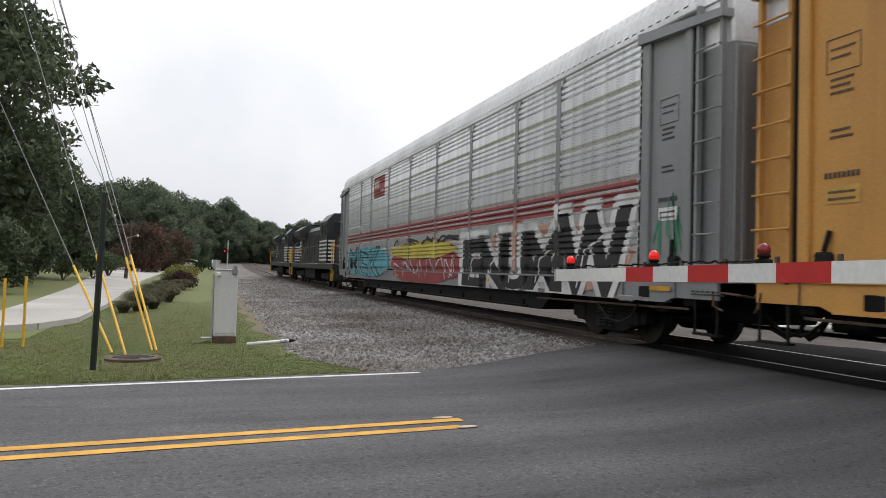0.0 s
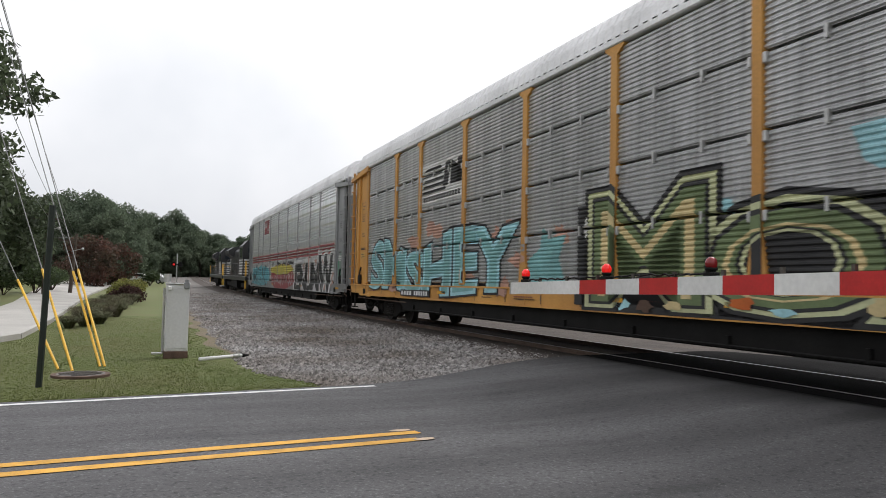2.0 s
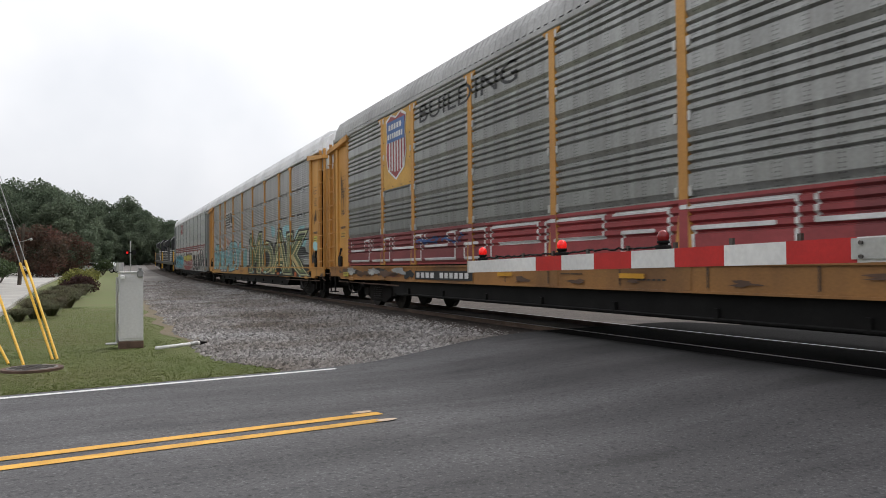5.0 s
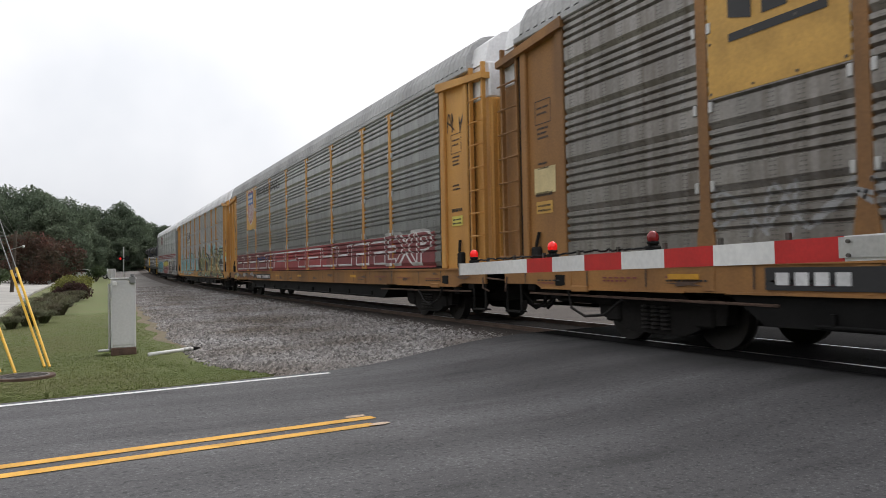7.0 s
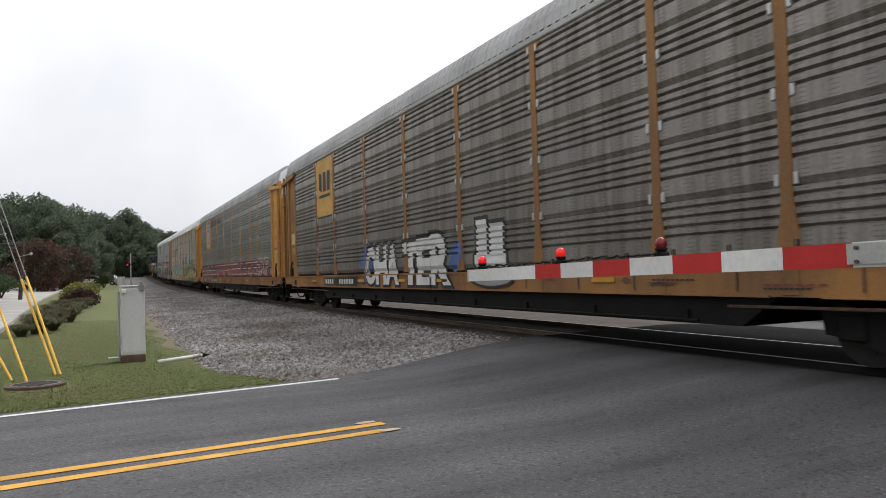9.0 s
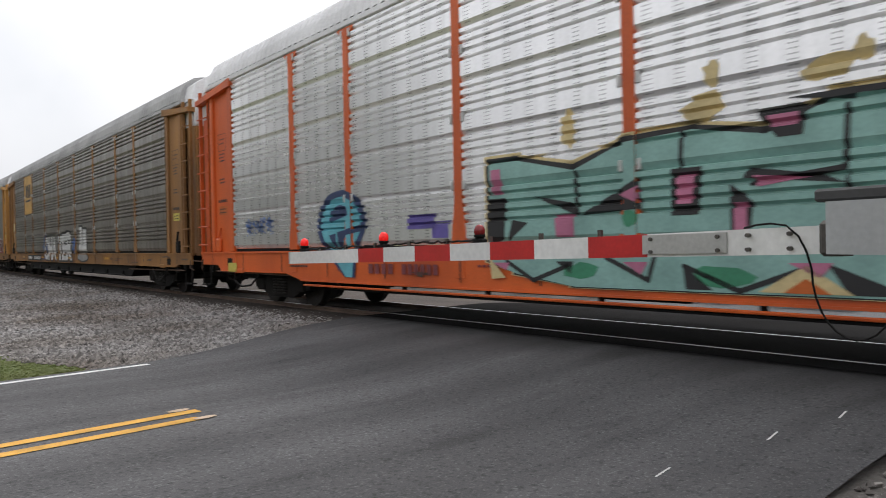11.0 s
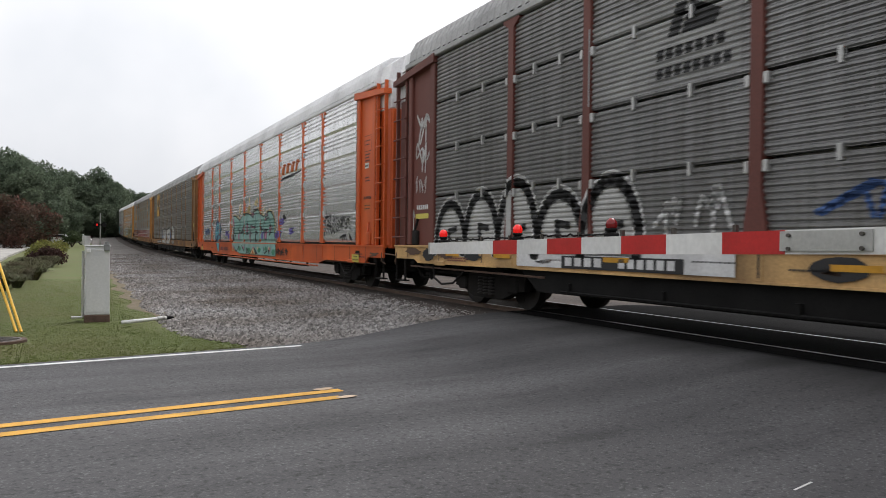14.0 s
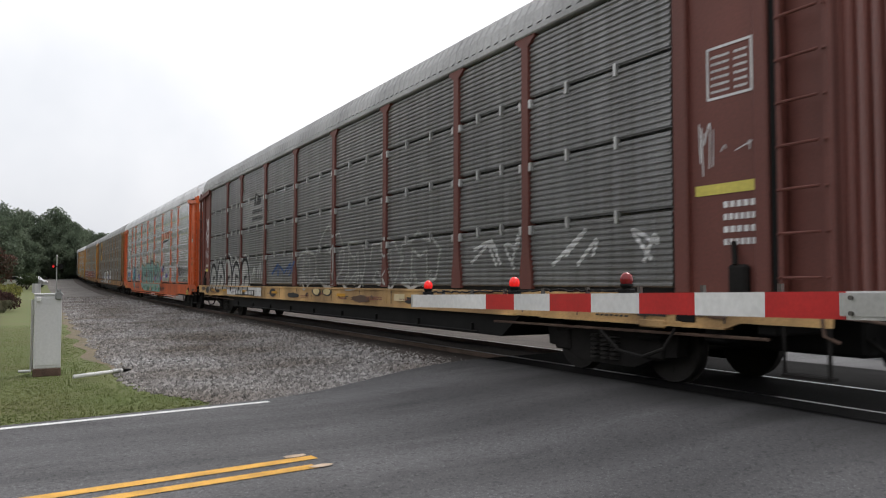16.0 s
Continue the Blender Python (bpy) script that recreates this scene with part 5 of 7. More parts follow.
for pts_ in ([(3.1, 1.84), (2.34, 1.56), (2.4, 1.72)], [(2.3, 1.56), (1.43, 1.95), (1.38, 1.6)], [(3.96, 1.85), (3.62, 1.85), (3.66, 1.3), (3.96, 1.2)], [(3.5, 1.55), (3.2, 1.5), (3.6, 1.25)], [(1.0, 2.0), (0.62, 2.0), (0.66, 1.5), (1.0, 1.5)], [(0.16, 1.84), (-0.84, 1.72), (-0.6, 1.82), (0.1, 1.94)], [(0.3, 1.8), (0.3, 1.2), (0.1, 1.2), (0.05, 1.6)],
             [(0.02, 2.48), (-0.5, 2.48), (-0.45, 2.2), (-0.2, 2.2)], [(-0.3, 2.56), (-1.0, 2.56), (-0.9, 2.46)], [(-0.85, 1.85), (-0.95, 1.2), (-0.7, 1.2)], [(-0.9, 1.68), (-1.35, 1.55), (-0.9, 1.48)], [(-1.5, 1.9), (-2.1, 1.74), (-2.0, 1.6), (-1.8, 1.66)], [(-2.38, 2.0), (-2.75, 2.16), (-3.15, 2.22), (-2.9, 2.33), (-2.56, 2.24)], [(-2.3, 1.72), (-2.85, 1.72), (-2.85, 1.3), (-2.45, 1.3)],
             [(-3.2, 1.85), (-3.45, 1.9), (-3.6, 1.75), (-3.45, 1.5), (-3.2, 1.42)], [(0.86, 0.98), (0.82, 0.72), (0.5, 0.72)], [(-0.66, 1.0), (-1.4, 0.72), (-0.85, 0.72)], [(-3.1, 0.98), (-3.3, 0.72), (-3.5, 0.98)], [(2.7, 1.0), (2.45, 0.85), (2.4, 1.0)]):
    paint(c4, "broad", [pts_], "p_black", 4)
for pts_ in ([(3.92, 2.25), (3.72, 2.25), (3.7, 1.9), (3.9, 1.9)], [(2.72, 1.58), (2.4, 1.58), (2.4, 1.3), (2.7, 1.3)], [(1.7, 1.77), (1.43, 1.86), (1.42, 1.66)], [(0.93, 1.93), (0.7, 1.93), (0.74, 1.62), (0.93, 1.62)], [(0.05, 1.86), (-0.5, 1.8), (0.0, 1.74)], [(0.26, 1.6), (0.12, 1.6), (0.12, 1.25), (0.26, 1.25)], [(-0.1, 2.42), (-0.42, 2.42), (-0.4, 2.3), (-0.15, 2.3)], [(-2.5, 1.6), (-2.8, 1.6), (-2.8, 1.34), (-2.5, 1.34)],
             [(-3.3, 1.8), (-3.46, 1.82), (-3.5, 1.7), (-3.38, 1.58), (-3.28, 1.6)], [(-2.42, 2.03), (-2.68, 2.12), (-2.5, 2.14)], [(-2.7, 2.2), (-2.98, 2.26), (-2.8, 2.28)], [(-0.3, 1.0), (-0.72, 1.0), (-0.6, 0.86)], [(3.9, 0.98), (3.55, 0.98), (3.6, 0.88)], [(-3.2, 1.0), (-3.6, 1.0), (-3.45, 0.84)], [(1.65, 1.0), (1.3, 1.0), (1.4, 0.86)]):
    paint(c4, "broad", [pts_], "p_pink", 5)
paint(c4, "broad", blob(2.3, 0.88, 0.28, 0.1, 12, 0.2, 71) + blob(0.4, 0.86, 0.36, 0.1, 12, 0.2, 72) + blob(-1.6, 0.88, 0.34, 0.1, 12, 0.2, 73) + blob(-2.75, 0.95, 0.2, 0.08, 12, 0.2, 75) + blob(-3.95, 0.84, 0.24, 0.12, 12, 0.2, 74) + blob(1.55, 1.5, 0.12, 0.1, 9, 0.2, 76), "p_green", 4)
paint(c4, "broad", [[(0.0, 0.72), (-0.9, 0.72), (-0.47, 0.98)], [(3.95, 1.05), (3.62, 0.78), (3.9, 0.76)], [(-1.2, 1.0), (-1.6, 1.0), (-1.4, 0.88)], [(-3.1, 0.92), (-3.4, 0.92), (-3.25, 1.04)]], "p_peach", 5)
paint(c4, "broad", [[(-0.25, 0.72), (-0.7, 0.72), (-0.47, 0.86)]], "p_orange", 6)
paint(c4, "broad", rect(-1.92, -2.28, 1.33, 1.6), "p_violet", 5)
for k_, (y_, z_, a_) in enumerate(((-4.6, 1.5, 0.35), (-5.0, 1.95, 0.28), (5.6, 1.6, 0.35), (5.1, 1.45, 0.2), (-6.3, 1.6, 0.25), (-4.2, 1.45, 0.4))):
    paint(c4, "broad", rect(y_ + a_, y_ - a_, z_ - 0.11, z_ + 0.11), "p_violet", 1)
paint(c4, "broad", blob(-5.4, 2.1, 0.2, 0.09, 10, 0.1, 80), "p_black", 1)
for pts_ in ([(-4.95, 3.62), (-5.3, 3.62), (-5.55, 3.98), (-5.15, 3.98)], [(-5.6, 3.64), (-5.95, 3.64), (-6.1, 3.98), (-5.75, 3.98)], [(-6.2, 3.64), (-6.6, 3.64), (-6.75, 3.98), (-6.35, 3.98)], [(-6.8, 3.64), (-7.0, 3.64), (-7.3, 4.0), (-6.95, 4.0)]):
    sign(c4, "broad", [pts_], "p_orange", 1, "emblem", "orange slanted emblem shapes")
sign(c4, "broad", [[(-4.9, 3.4), (-4.9, 3.5), (-7.4, 3.62), (-7.4, 3.56)]], "p_black", 1, "emblem")
for pts_ in ([(0, 0.55), (0.1, 0.75), (0.3, 0.8)], [(0.12, 1.0), (0.1, 0.5), (0.06, 0.05)], [(0.18, 0.1), (0.24, 0.85), (0.3, 0.1)], [(0.17, 0.4), (0.33, 0.42)], [(0.36, 0.8), (0.36, 0.3), (0.42, 0.1), (0.48, 0.3), (0.5, 0.85)],
             [(0.63, 0.75), (0.56, 0.65), (0.6, 0.45), (0.64, 0.25), (0.54, 0.12)], [(0.76, 0.6), (0.7, 0.5), (0.76, 0.35), (0.7, 0.2)], [(0.82, 0.75), (0.92, 0.35)], [(0.93, 0.75), (0.82, 0.35)]):
    paint(c4, "broad", stroke([(-10.1 - 1.9 * p_[0], 1.4 + 0.75 * p_[1]) for p_ in pts_], 0.06), "p_black", 1, "black handwritten tag")
paint(c4, "broad", scrawl(-11.9, 1.55, 0.6, 0.5, 8, 81, 0.05) + scrawl(-11.7, 1.28, 1.0, 0.2, 9, 82, 0.045), "p_black", 1)
sign(c4, "broad", bars(7.1, 0.78, 0.8, 0.16, 4) + bars(6.1, 0.78, 1.0, 0.16, 6), "p_maroon", 1)
paint(c4, "broad", scrawl(-4.3, 0.75, 1.6, 0.25, 14, 83, 0.05), "p_black", 1)
end_marks(c4, "broad", True, ("p_black", "p_orange"))
end_marks(c4, "broad", False, ("p_black", "p_orange"))
sign(c4, "broad", rect(-13.45, -13.75, 3.16, 3.3), "p_white", 2, "placard", "small white notice plate")
sign(c4, "broad", bars(-13.48, 3.2, 0.24, 0.05, 6), "p_black", 3)
sign(c4, "broad", rect(-12.75, -13.3, 0.72, 0.92), "p_yellow", 3, "placard", "small yellow notice plate")
sign(c4, "broad", bars(-12.9, 0.85, 0.28, 0.035, 6) + bars(-12.83, 0.77, 0.42, 0.035, 9), "p_black", 4)
sign(c4, "broad", rect(13.2, 12.7, 0.72, 0.92), "p_yellow", 3, "placard", "small yellow notice plate")
part("brake_pipe", Shape().path([(-1.49, -9.5, 0.5), (-1.49, 9.5, 0.5)], 0.022, 6), M["orange"], c4)

# car 5: brown with a tan sill
c5 = add_car(5, "brown autorack car with grey ribbed sides and white graffiti", M["brown"], M["sheet_grey"], "fine", M["tan"], M["roof_grey"], M["roof_pale"])
sign(c5, "fine", rect(7.7, 4.9, 3.25, 4.4), "p_grey", 0, "emblem", "grey panel with dark emblem")
sign(c5, "fine", [[(6.1, 3.9), (5.9, 3.9), (5.75, 4.3), (5.95, 4.3)], [(5.85, 3.9), (5.3, 3.9), (5.2, 4.05), (5.7, 4.3)]], "p_black", 1, "emblem")
sign(c5, "fine", bars(6.3, 3.62, 1.2, 0.14, 7) + bars(6.3, 3.38, 1.3, 0.14, 8), "p_black", 1)
for k_ in range(5):
    yy = 12.7 - k_ * 1.25
    h_ = 0.85 + 0.14 * (k_ % 3)
    arch = [(yy + 0.1, 0.95)] + [(yy - 0.5 + 0.62 * math.cos(t), 1.2 + h_ * 0.95 * math.sin(t)) for t in [i * math.pi / 10 for i in range(11)]] + [(yy - 1.1, 0.95)]
    paint(c5, "fine", stroke([(p_[0], p_[1] + 0.02) for p_ in arch], 0.26), "p_white", 1, "black and white rounded graffiti lettering")
    paint(c5, "fine", stroke(arch, 0.17), "p_black", 2)
    paint(c5, "fine", [[(yy + 0.02, 1.0), (yy - 1.0, 1.0), (yy - 0.95, 1.25 + h_ * 0.62), (yy - 0.5, 1.25 + h_ * 0.85), (yy - 0.05, 1.25 + h_ * 0.62)]], "p_faded", 1)
    paint(c5, "fine", stroke([(yy - 0.5, 1.1), (yy - 0.45, 1.45 + 0.1 * (k_ % 2)), (yy - 0.75, 1.5)], 0.12), "p_black", 4)
paint(c5, "fine", scrawl(6.3, 1.35, 1.5, 0.6, 12, 91, 0.07), "p_white", 2)
paint(c5, "fine", scrawl(3.9, 1.5, 2.4, 0.4, 14, 92, 0.06), "p_blue", 1)
for k_, (y_, z_, a_, b_) in enumerate(((0.6, 1.75, 0.75, 0.5), (-1.2, 1.95, 1.0, 0.7), (-2.8, 1.8, 0.8, 0.55), (-4.6, 1.8, 0.8, 0.5), (-6.2, 1.75, 0.9, 0.5))):
    rg_ = random.Random(93 + k_)
    edge_ = [(y_ + a_ * (1 + rg_.uniform(-0.18, 0.18)) * math.cos(t), z_ + b_ * (1 + rg_.uniform(-0.25, 0.2)) * math.sin(t) * (1.25 if math.sin(t) < 0 else 1)) for t in [i * math.pi / 8 for i in range(17)]]
    paint(c5, "fine", stroke(edge_[:15], 0.07), "p_faded", 2, "faded white bubble graffiti")
    paint(c5, "fine", stroke([(y_ + a_ * 0.35, z_ - b_ * 0.7), (y_ + a_ * 0.3, z_ + b_ * 0.45), (y_ - a_ * 0.1, z_ + b_ * 0.1), (y_ - a_ * 0.4, z_ + b_ * 0.4), (y_ - a_ * 0.42, z_ - b_ * 0.8)][k_ % 2:], 0.055), "p_faded", 2)
    paint(c5, "fine", scrawl(y_ + a_ * 0.9, z_ - b_ * 1.1, a_ * 1.6, b_ * 0.7, 9, 193 + k_, 0.035), "p_faded", 2)
paint(c5, "fine", scrawl(-8.3, 1.5, 1.3, 0.6, 10, 95, 0.06) + scrawl(-10.4, 1.5, 2.2, 0.55, 10, 96, 0.06), "p_white", 1)
paint(c5, "fine", rect(9.6, 4.9, 0.68, 1.12), "p_white", 1)
sign(c5, "fine", rect(8.3, 5.7, 0.68, 0.98), "p_black", 2, "number_panel", "black panel with white characters as bars")
sign(c5, "fine", bars(8.2, 0.74, 0.95, 0.2, 4) + bars(6.95, 0.74, 1.15, 0.2, 6), "p_white", 3)
paint(c5, "fine", blob(-0.4, 1.0, 0.35, 0.16, 12, 0.1, 97) + blob(-1.2, 1.0, 0.35, 0.16, 12, 0.1, 98) + blob(3.6, 0.9, 0.35, 0.2, 12, 0.1, 99), "p_black", 1)
paint(c5, "fine", blob(-0.4, 1.02, 0.26, 0.13, 12, 0.1, 97) + blob(-1.2, 1.02, 0.26, 0.13, 12, 0.1, 98), "p_peach", 2)
paint(c5, "fine", scrawl(13.95, 3.35, 0.75, 0.75, 9, 100, 0.06) + scrawl(13.9, 2.75, 0.75, 0.7, 9, 104, 0.055), "p_white", 1, "white handwritten tag on brown steel")
paint(c5, "fine", scrawl(13.95, 2.3, 0.5, 0.4, 12, 101, 0.025), "p_white", 1)
paint(c5, "fine", scrawl(14.25, 1.35, 0.3, 0.8, 9, 105, 0.04), "p_white", 1)
for k_, (y_, z_, a_, b_) in enumerate(((13.9, 0.98, 0.55, 0.12), (13.1, 0.9, 0.4, 0.2), (12.3, 0.95, 0.5, 0.16), (11.2, 0.86, 0.5, 0.1), (-13.5, 0.95, 0.6, 0.16), (-12.6, 0.85, 0.5, 0.1), (-9.2, 0.84, 0.6, 0.08), (1.6, 0.82, 0.7, 0.12), (-3.4, 0.8, 0.8, 0.12), (-6.2, 0.84, 0.7, 0.12))):
    paint(c5, "fine", blob(y_, z_, a_ * 0.7, b_, 26, 0.22, 300 + k_), ("p_rust", "p_black")[k_ % 2], 1, "dark grime on the faded sill")
for k_, (y_, w_) in enumerate(((-8.0, 0.7), (-9.6, 0.45), (-10.6, 0.35), (-5.2, 0.5), (-7.0, 0.4))):
    sign(c5, "fine", rect(y_, y_ - w_, 0.8, 1.02), ("p_peach", "p_cream")[k_ % 2], 1, "patch", "pale repainted patch on the sill")
sign(c5, "fine", rect(13.95, 13.3, 1.75, 1.86), "p_yellow", 1, "placard", "narrow yellow strip")
sign(c5, "fine", bars(13.9, 1.95, 0.6, 0.1, 6), "p_white", 1)
for q_ in (rect(-13.45, -14.05, 3.2, 3.95),):
    sign(c5, "fine", stroke([(-13.45, 3.4), (-13.45, 3.98), (-14.05, 3.98), (-14.05, 3.4), (-13.45, 3.4)], 0.03), "p_white", 1, "placard", "white outlined notice with rows of small bars")
    for r_ in range(6):
        sign(c5, "fine", bars(-13.5, 3.46 + r_ * 0.08, 0.26, 0.03, 6) + bars(-13.82, 3.46 + r_ * 0.08, 0.18, 0.03, 4), "p_white", 1)
paint(c5, "fine", scrawl(-13.3, 2.5, 0.25, 0.7, 9, 102, 0.014) + scrawl(-13.65, 2.75, 0.35, 0.12, 7, 103, 0.014), "p_white", 1)
sign(c5, "fine", rect(-13.25, -14.1, 2.3, 2.42), "p_yellow", 1, "placard", "narrow yellow strip")
for i_, z_ in enumerate((2.14, 2.0, 1.86, 1.72)):
    sign(c5, "fine", bars(-13.65, z_, 0.45, 0.07, 5 + i_ % 2), "p_white", 1)
sill_marks(c5, "fine", (12.0, 10.1, 7.0, 3.4, -2.2, -12.3, -12.9))


def sill_wear(root, style, seed, spots):
    """Seams, stencils, rust and oil on the side sill."""
    rg = random.Random(seed)
    y = 14.2
    while y > -14.4:
        sign(root, style, rect(y + 0.012, y - 0.012, 0.69, 1.12), "p_black", 0, "seam")
        if rg.random() < 0.5:
            z = rg.uniform(0.78, 0.95)
            for k in range(rg.choice((1, 2))):
                sign(root, style, bars(y - 0.4, z - k * 0.07, rg.uniform(0.5, 0.9), 0.035, rg.randint(6, 10)), rg.choice(("p_black", "p_maroon")), 1)
        if rg.random() < spots:
            paint(root, style, blob(y - rg.uniform(0.3, 1.2), rg.uniform(0.75, 1.05), rg.uniform(0.06, 0.28), rg.uniform(0.03, 0.09), 14, 0.6, rg.randint(0, 999)), "p_rust", 1, "dark stain on the sill")
        y -= rg.uniform(1.2, 2.0)


for root_, style_, seed_, spots_ in ((c0, "broad", 1, 0.3), (c1, "fine", 2, 0.3), (c2, "broad", 3, 0.6), (c3, "broad", 4, 0.7), (c4, "broad", 5, 0.2), (c5, "fine", 6, 0.5)):
    sill_wear(root_, style_, seed_, spots_)


def locomotive():
    """A black six-axle diesel with its cab at the rear end of this pair."""
    root = thing("locomotive", (0, 0, 0), "black diesel locomotive with white stripes and yellow handrails", "locomotive", "engines of the train")
    part("frame", Shape().box((-1.5, -10.4, 1.1), (1.5, 10.4, 1.45), 0.03).box((-1.35, -10.5, 0.5), (1.35, -10.2, 1.4), 0.03).box((-1.35, 10.2, 0.5), (1.35, 10.5, 1.4), 0.03), M["loco"], root)
    s = Shape().prism([(-0.85, 1.45), (-0.85, 3.7), (-0.7, 3.95), (0.7, 3.95), (0.85, 3.7), (0.85, 1.45)], 1, -5.2, 10.0)
    part("hood", s, M["loco"], root)
    me = Shape().box((-0.88, 0, 1.7), (-0.85, 0.75, 3.4), 0.008).mesh("hood_door", M["loco"])
    for q in range(16):
        hang("hood_door", me, root, pose(0, -4.8 + q * 0.9, 0))
        hang("hood_door", me, root, pose(0, -4.05 + q * 0.9, 0, 0, 0, 180))
    part("radiator", Shape().prism([(-1.4, 3.5), (-1.4, 3.9), (-0.9, 4.25), (0.9, 4.25), (1.4, 3.9), (1.4, 3.5), (0.85, 3.2), (-0.85, 3.2)], 1, 5.6, 9.6), M["loco"], root)
    s = Shape().prism([(-1.5, 1.45), (-1.5, 3.9), (-1.1, 4.35), (1.1, 4.35), (1.5, 3.9), (1.5, 1.45)], 1, -8.0, -5.2)
    cab = part("cab", s, M["loco"], root)
    part("nose", Shape().prism([(-1.0, 1.45), (-1.0, 2.9), (-0.7, 3.2), (0.7, 3.2), (1.0, 2.9), (1.0, 1.45)], 1, -9.6, -8.0), M["loco"], root)
    for a, b in (((-1.52, -7.6, 3.0), (-1.5, -6.8, 3.75)), ((-1.52, -6.5, 3.0), (-1.5, -5.7, 3.75)), ((-1.1, -8.03, 3.2), (-0.15, -8.0, 3.8)), ((0.15, -8.03, 3.2), (1.1, -8.0, 3.8))):
        part("window", Shape().box(a, b, 0.004), M["glass"], cab)
    s = Shape()
    for q in range(6):
        z = 1.6 + q * 0.22
        s.box((-1.51, -8.02, z), (-1.49, -5.3, z + 0.1))
        s.box((-1.4, -8.02, z), (-1.02, -8.005, z + 0.1))
        s.box((-1.01, -9.61, z), (1.01, -9.6, z + 0.1))
    part("stripe", s, M["white"], root, "white nose and cab stripes")
    s = Shape()
    for q in range(5):
        s.box((-0.89, 8.5, 2.0 + q * 0.25), (-0.885, 9.9, 2.1 + q * 0.25))
    part("stripe", s, M["white"], root)
    s = Shape()
    for x in (-1.45, 1.45):
        s.path([(x, -5.0, 2.5), (x, 9.8, 2.5)], 0.02, 6)
        for q in range(11):
            s.tube((x, -5.0 + q * 1.48, 1.45), (x, -5.0 + q * 1.48, 2.5), 0.02, 6)
    part("handrail", s, M["wire"], root)
    s = Shape()
    for y in (-10.3, 10.3, -9.7, 9.9):
        for x in (-1.45, 1.45):
            s.path([(x, y, 0.55), (x, y, 2.6)], 0.03, 6)
    for y in (-10.3, 10.3):
        s.path([(-1.45, y, 2.4), (1.45, y, 2.4)], 0.025, 6)
    for x in (-1.47, 1.47):
        for e in (-1, 1):
            for z in (0.5, 0.8, 1.1):
                s.box((x - 0.04, e * 9.7, z), (x + 0.04, e * 10.3, z + 0.04))
    part("grab_rail", s, M["guard"], root, "yellow end handrails and steps")
    part("fuel_tank", Shape().prism([(-1.35, 0.5), (-1.35, 1.1), (1.35, 1.1), (1.35, 0.5), (1.1, 0.3), (-1.1, 0.3)], 1, -2.6, 2.6), M["black"], root)
    s = Shape().tube((0, -1, 3.95), (0, -1, 4.2), 0.3, 10).box((-0.4, 1.5, 3.95), (0.4, 2.7, 4.15), 0.04).box((-0.25, -6.8, 4.35), (0.25, -6.2, 4.5), 0.03)
    for q in (6.4, 7.5, 8.6):
        s.tube((0, q, 4.25), (0, q, 4.34), 0.5, 12)
    part("roof_gear", s, M["black"], root)
    sets = []
    for y in (-6.6, 6.6):
        tr = part("truck", Shape().box((-0.9, y - 1.9, 0.5), (0.9, y + 1.9, 0.95), 0.05).box((-1.2, y - 2.3, 0.5), (-1.0, y + 2.3, 0.85), 0.04).box((1.0, y - 2.3, 0.5), (1.2, y + 2.3, 0.85), 0.04), M["truck"], root)
        for q in (-1.75, 0, 1.75):
            sets.append(hang("wheelset", SHARED["wheelset"], tr, pose(0, y + q, 0.46)))
    return root, sets


for d_ in (27.6, 49.2):
    e_, w_ = locomotive()
    TRAIN.append((e_, FIRST + d_))
    WHEELS.extend(w_)

# ---- the crossing gate ----
GX = 3.0
gate = thing("crossing_gate", (GX, 0, 0), "lowered crossing gate with red and white arm on a silver mast", "crossing gate")
DY = -0.12
s = Shape().tube((0.12, 1.0, 0.9), (0.12, 1.0, 4.6), 0.058, 16)
part("mast", s, M["galv"], gate, "silver tubular mast", True)
part("mast_foot", Shape().tube((0.12, 1.0, 0.45), (0.12, 1.0, 0.95), 0.075, 16).tube((0.12, 1.0, 0.9), (0.12, 1.0, 0.96), 0.105, 16), M["galv"], gate, "", True)
part("side_conduit", Shape().tube((0.12, 0.86, 1.6), (0.12, 0.86, 4.4), 0.028, 10).path([(-0.02, 1.08, 1.42), (-0.02, 1.05, 0.95)], 0.045, 12), M["galv"], gate)
base = part("junction_base", Shape().box((-0.12, 0.78, 0.0), (0.36, 1.18, 0.82), 0.03), M["beige"], gate, "beige cast junction box")
part("cover", Shape().prism([(0.8, 0.1), (1.16, 0.1), (1.16, 0.74), (1.1, 0.8), (1.05, 0.84), (0.98, 0.88), (0.91, 0.84), (0.86, 0.8), (0.8, 0.74)], 0, -0.15, -0.115), M["beige"], base)
part("latch", Shape().tube((-0.17, 0.98, 0.79), (-0.15, 0.98, 0.79), 0.018, 8).box((-0.17, 0.965, 0.7), (-0.15, 0.995, 0.78), 0.004), M["bolt"], base)
for a in range(4):
    bx, by = 0.12 + 0.1 * math.cos(a * 1.57 + 0.78), 1.0 + 0.1 * math.sin(a * 1.57 + 0.78)
    part("bolt", Shape().tube((bx, by, 0.82), (bx, by, 0.9), 0.022, 8), M["bolt"], base)
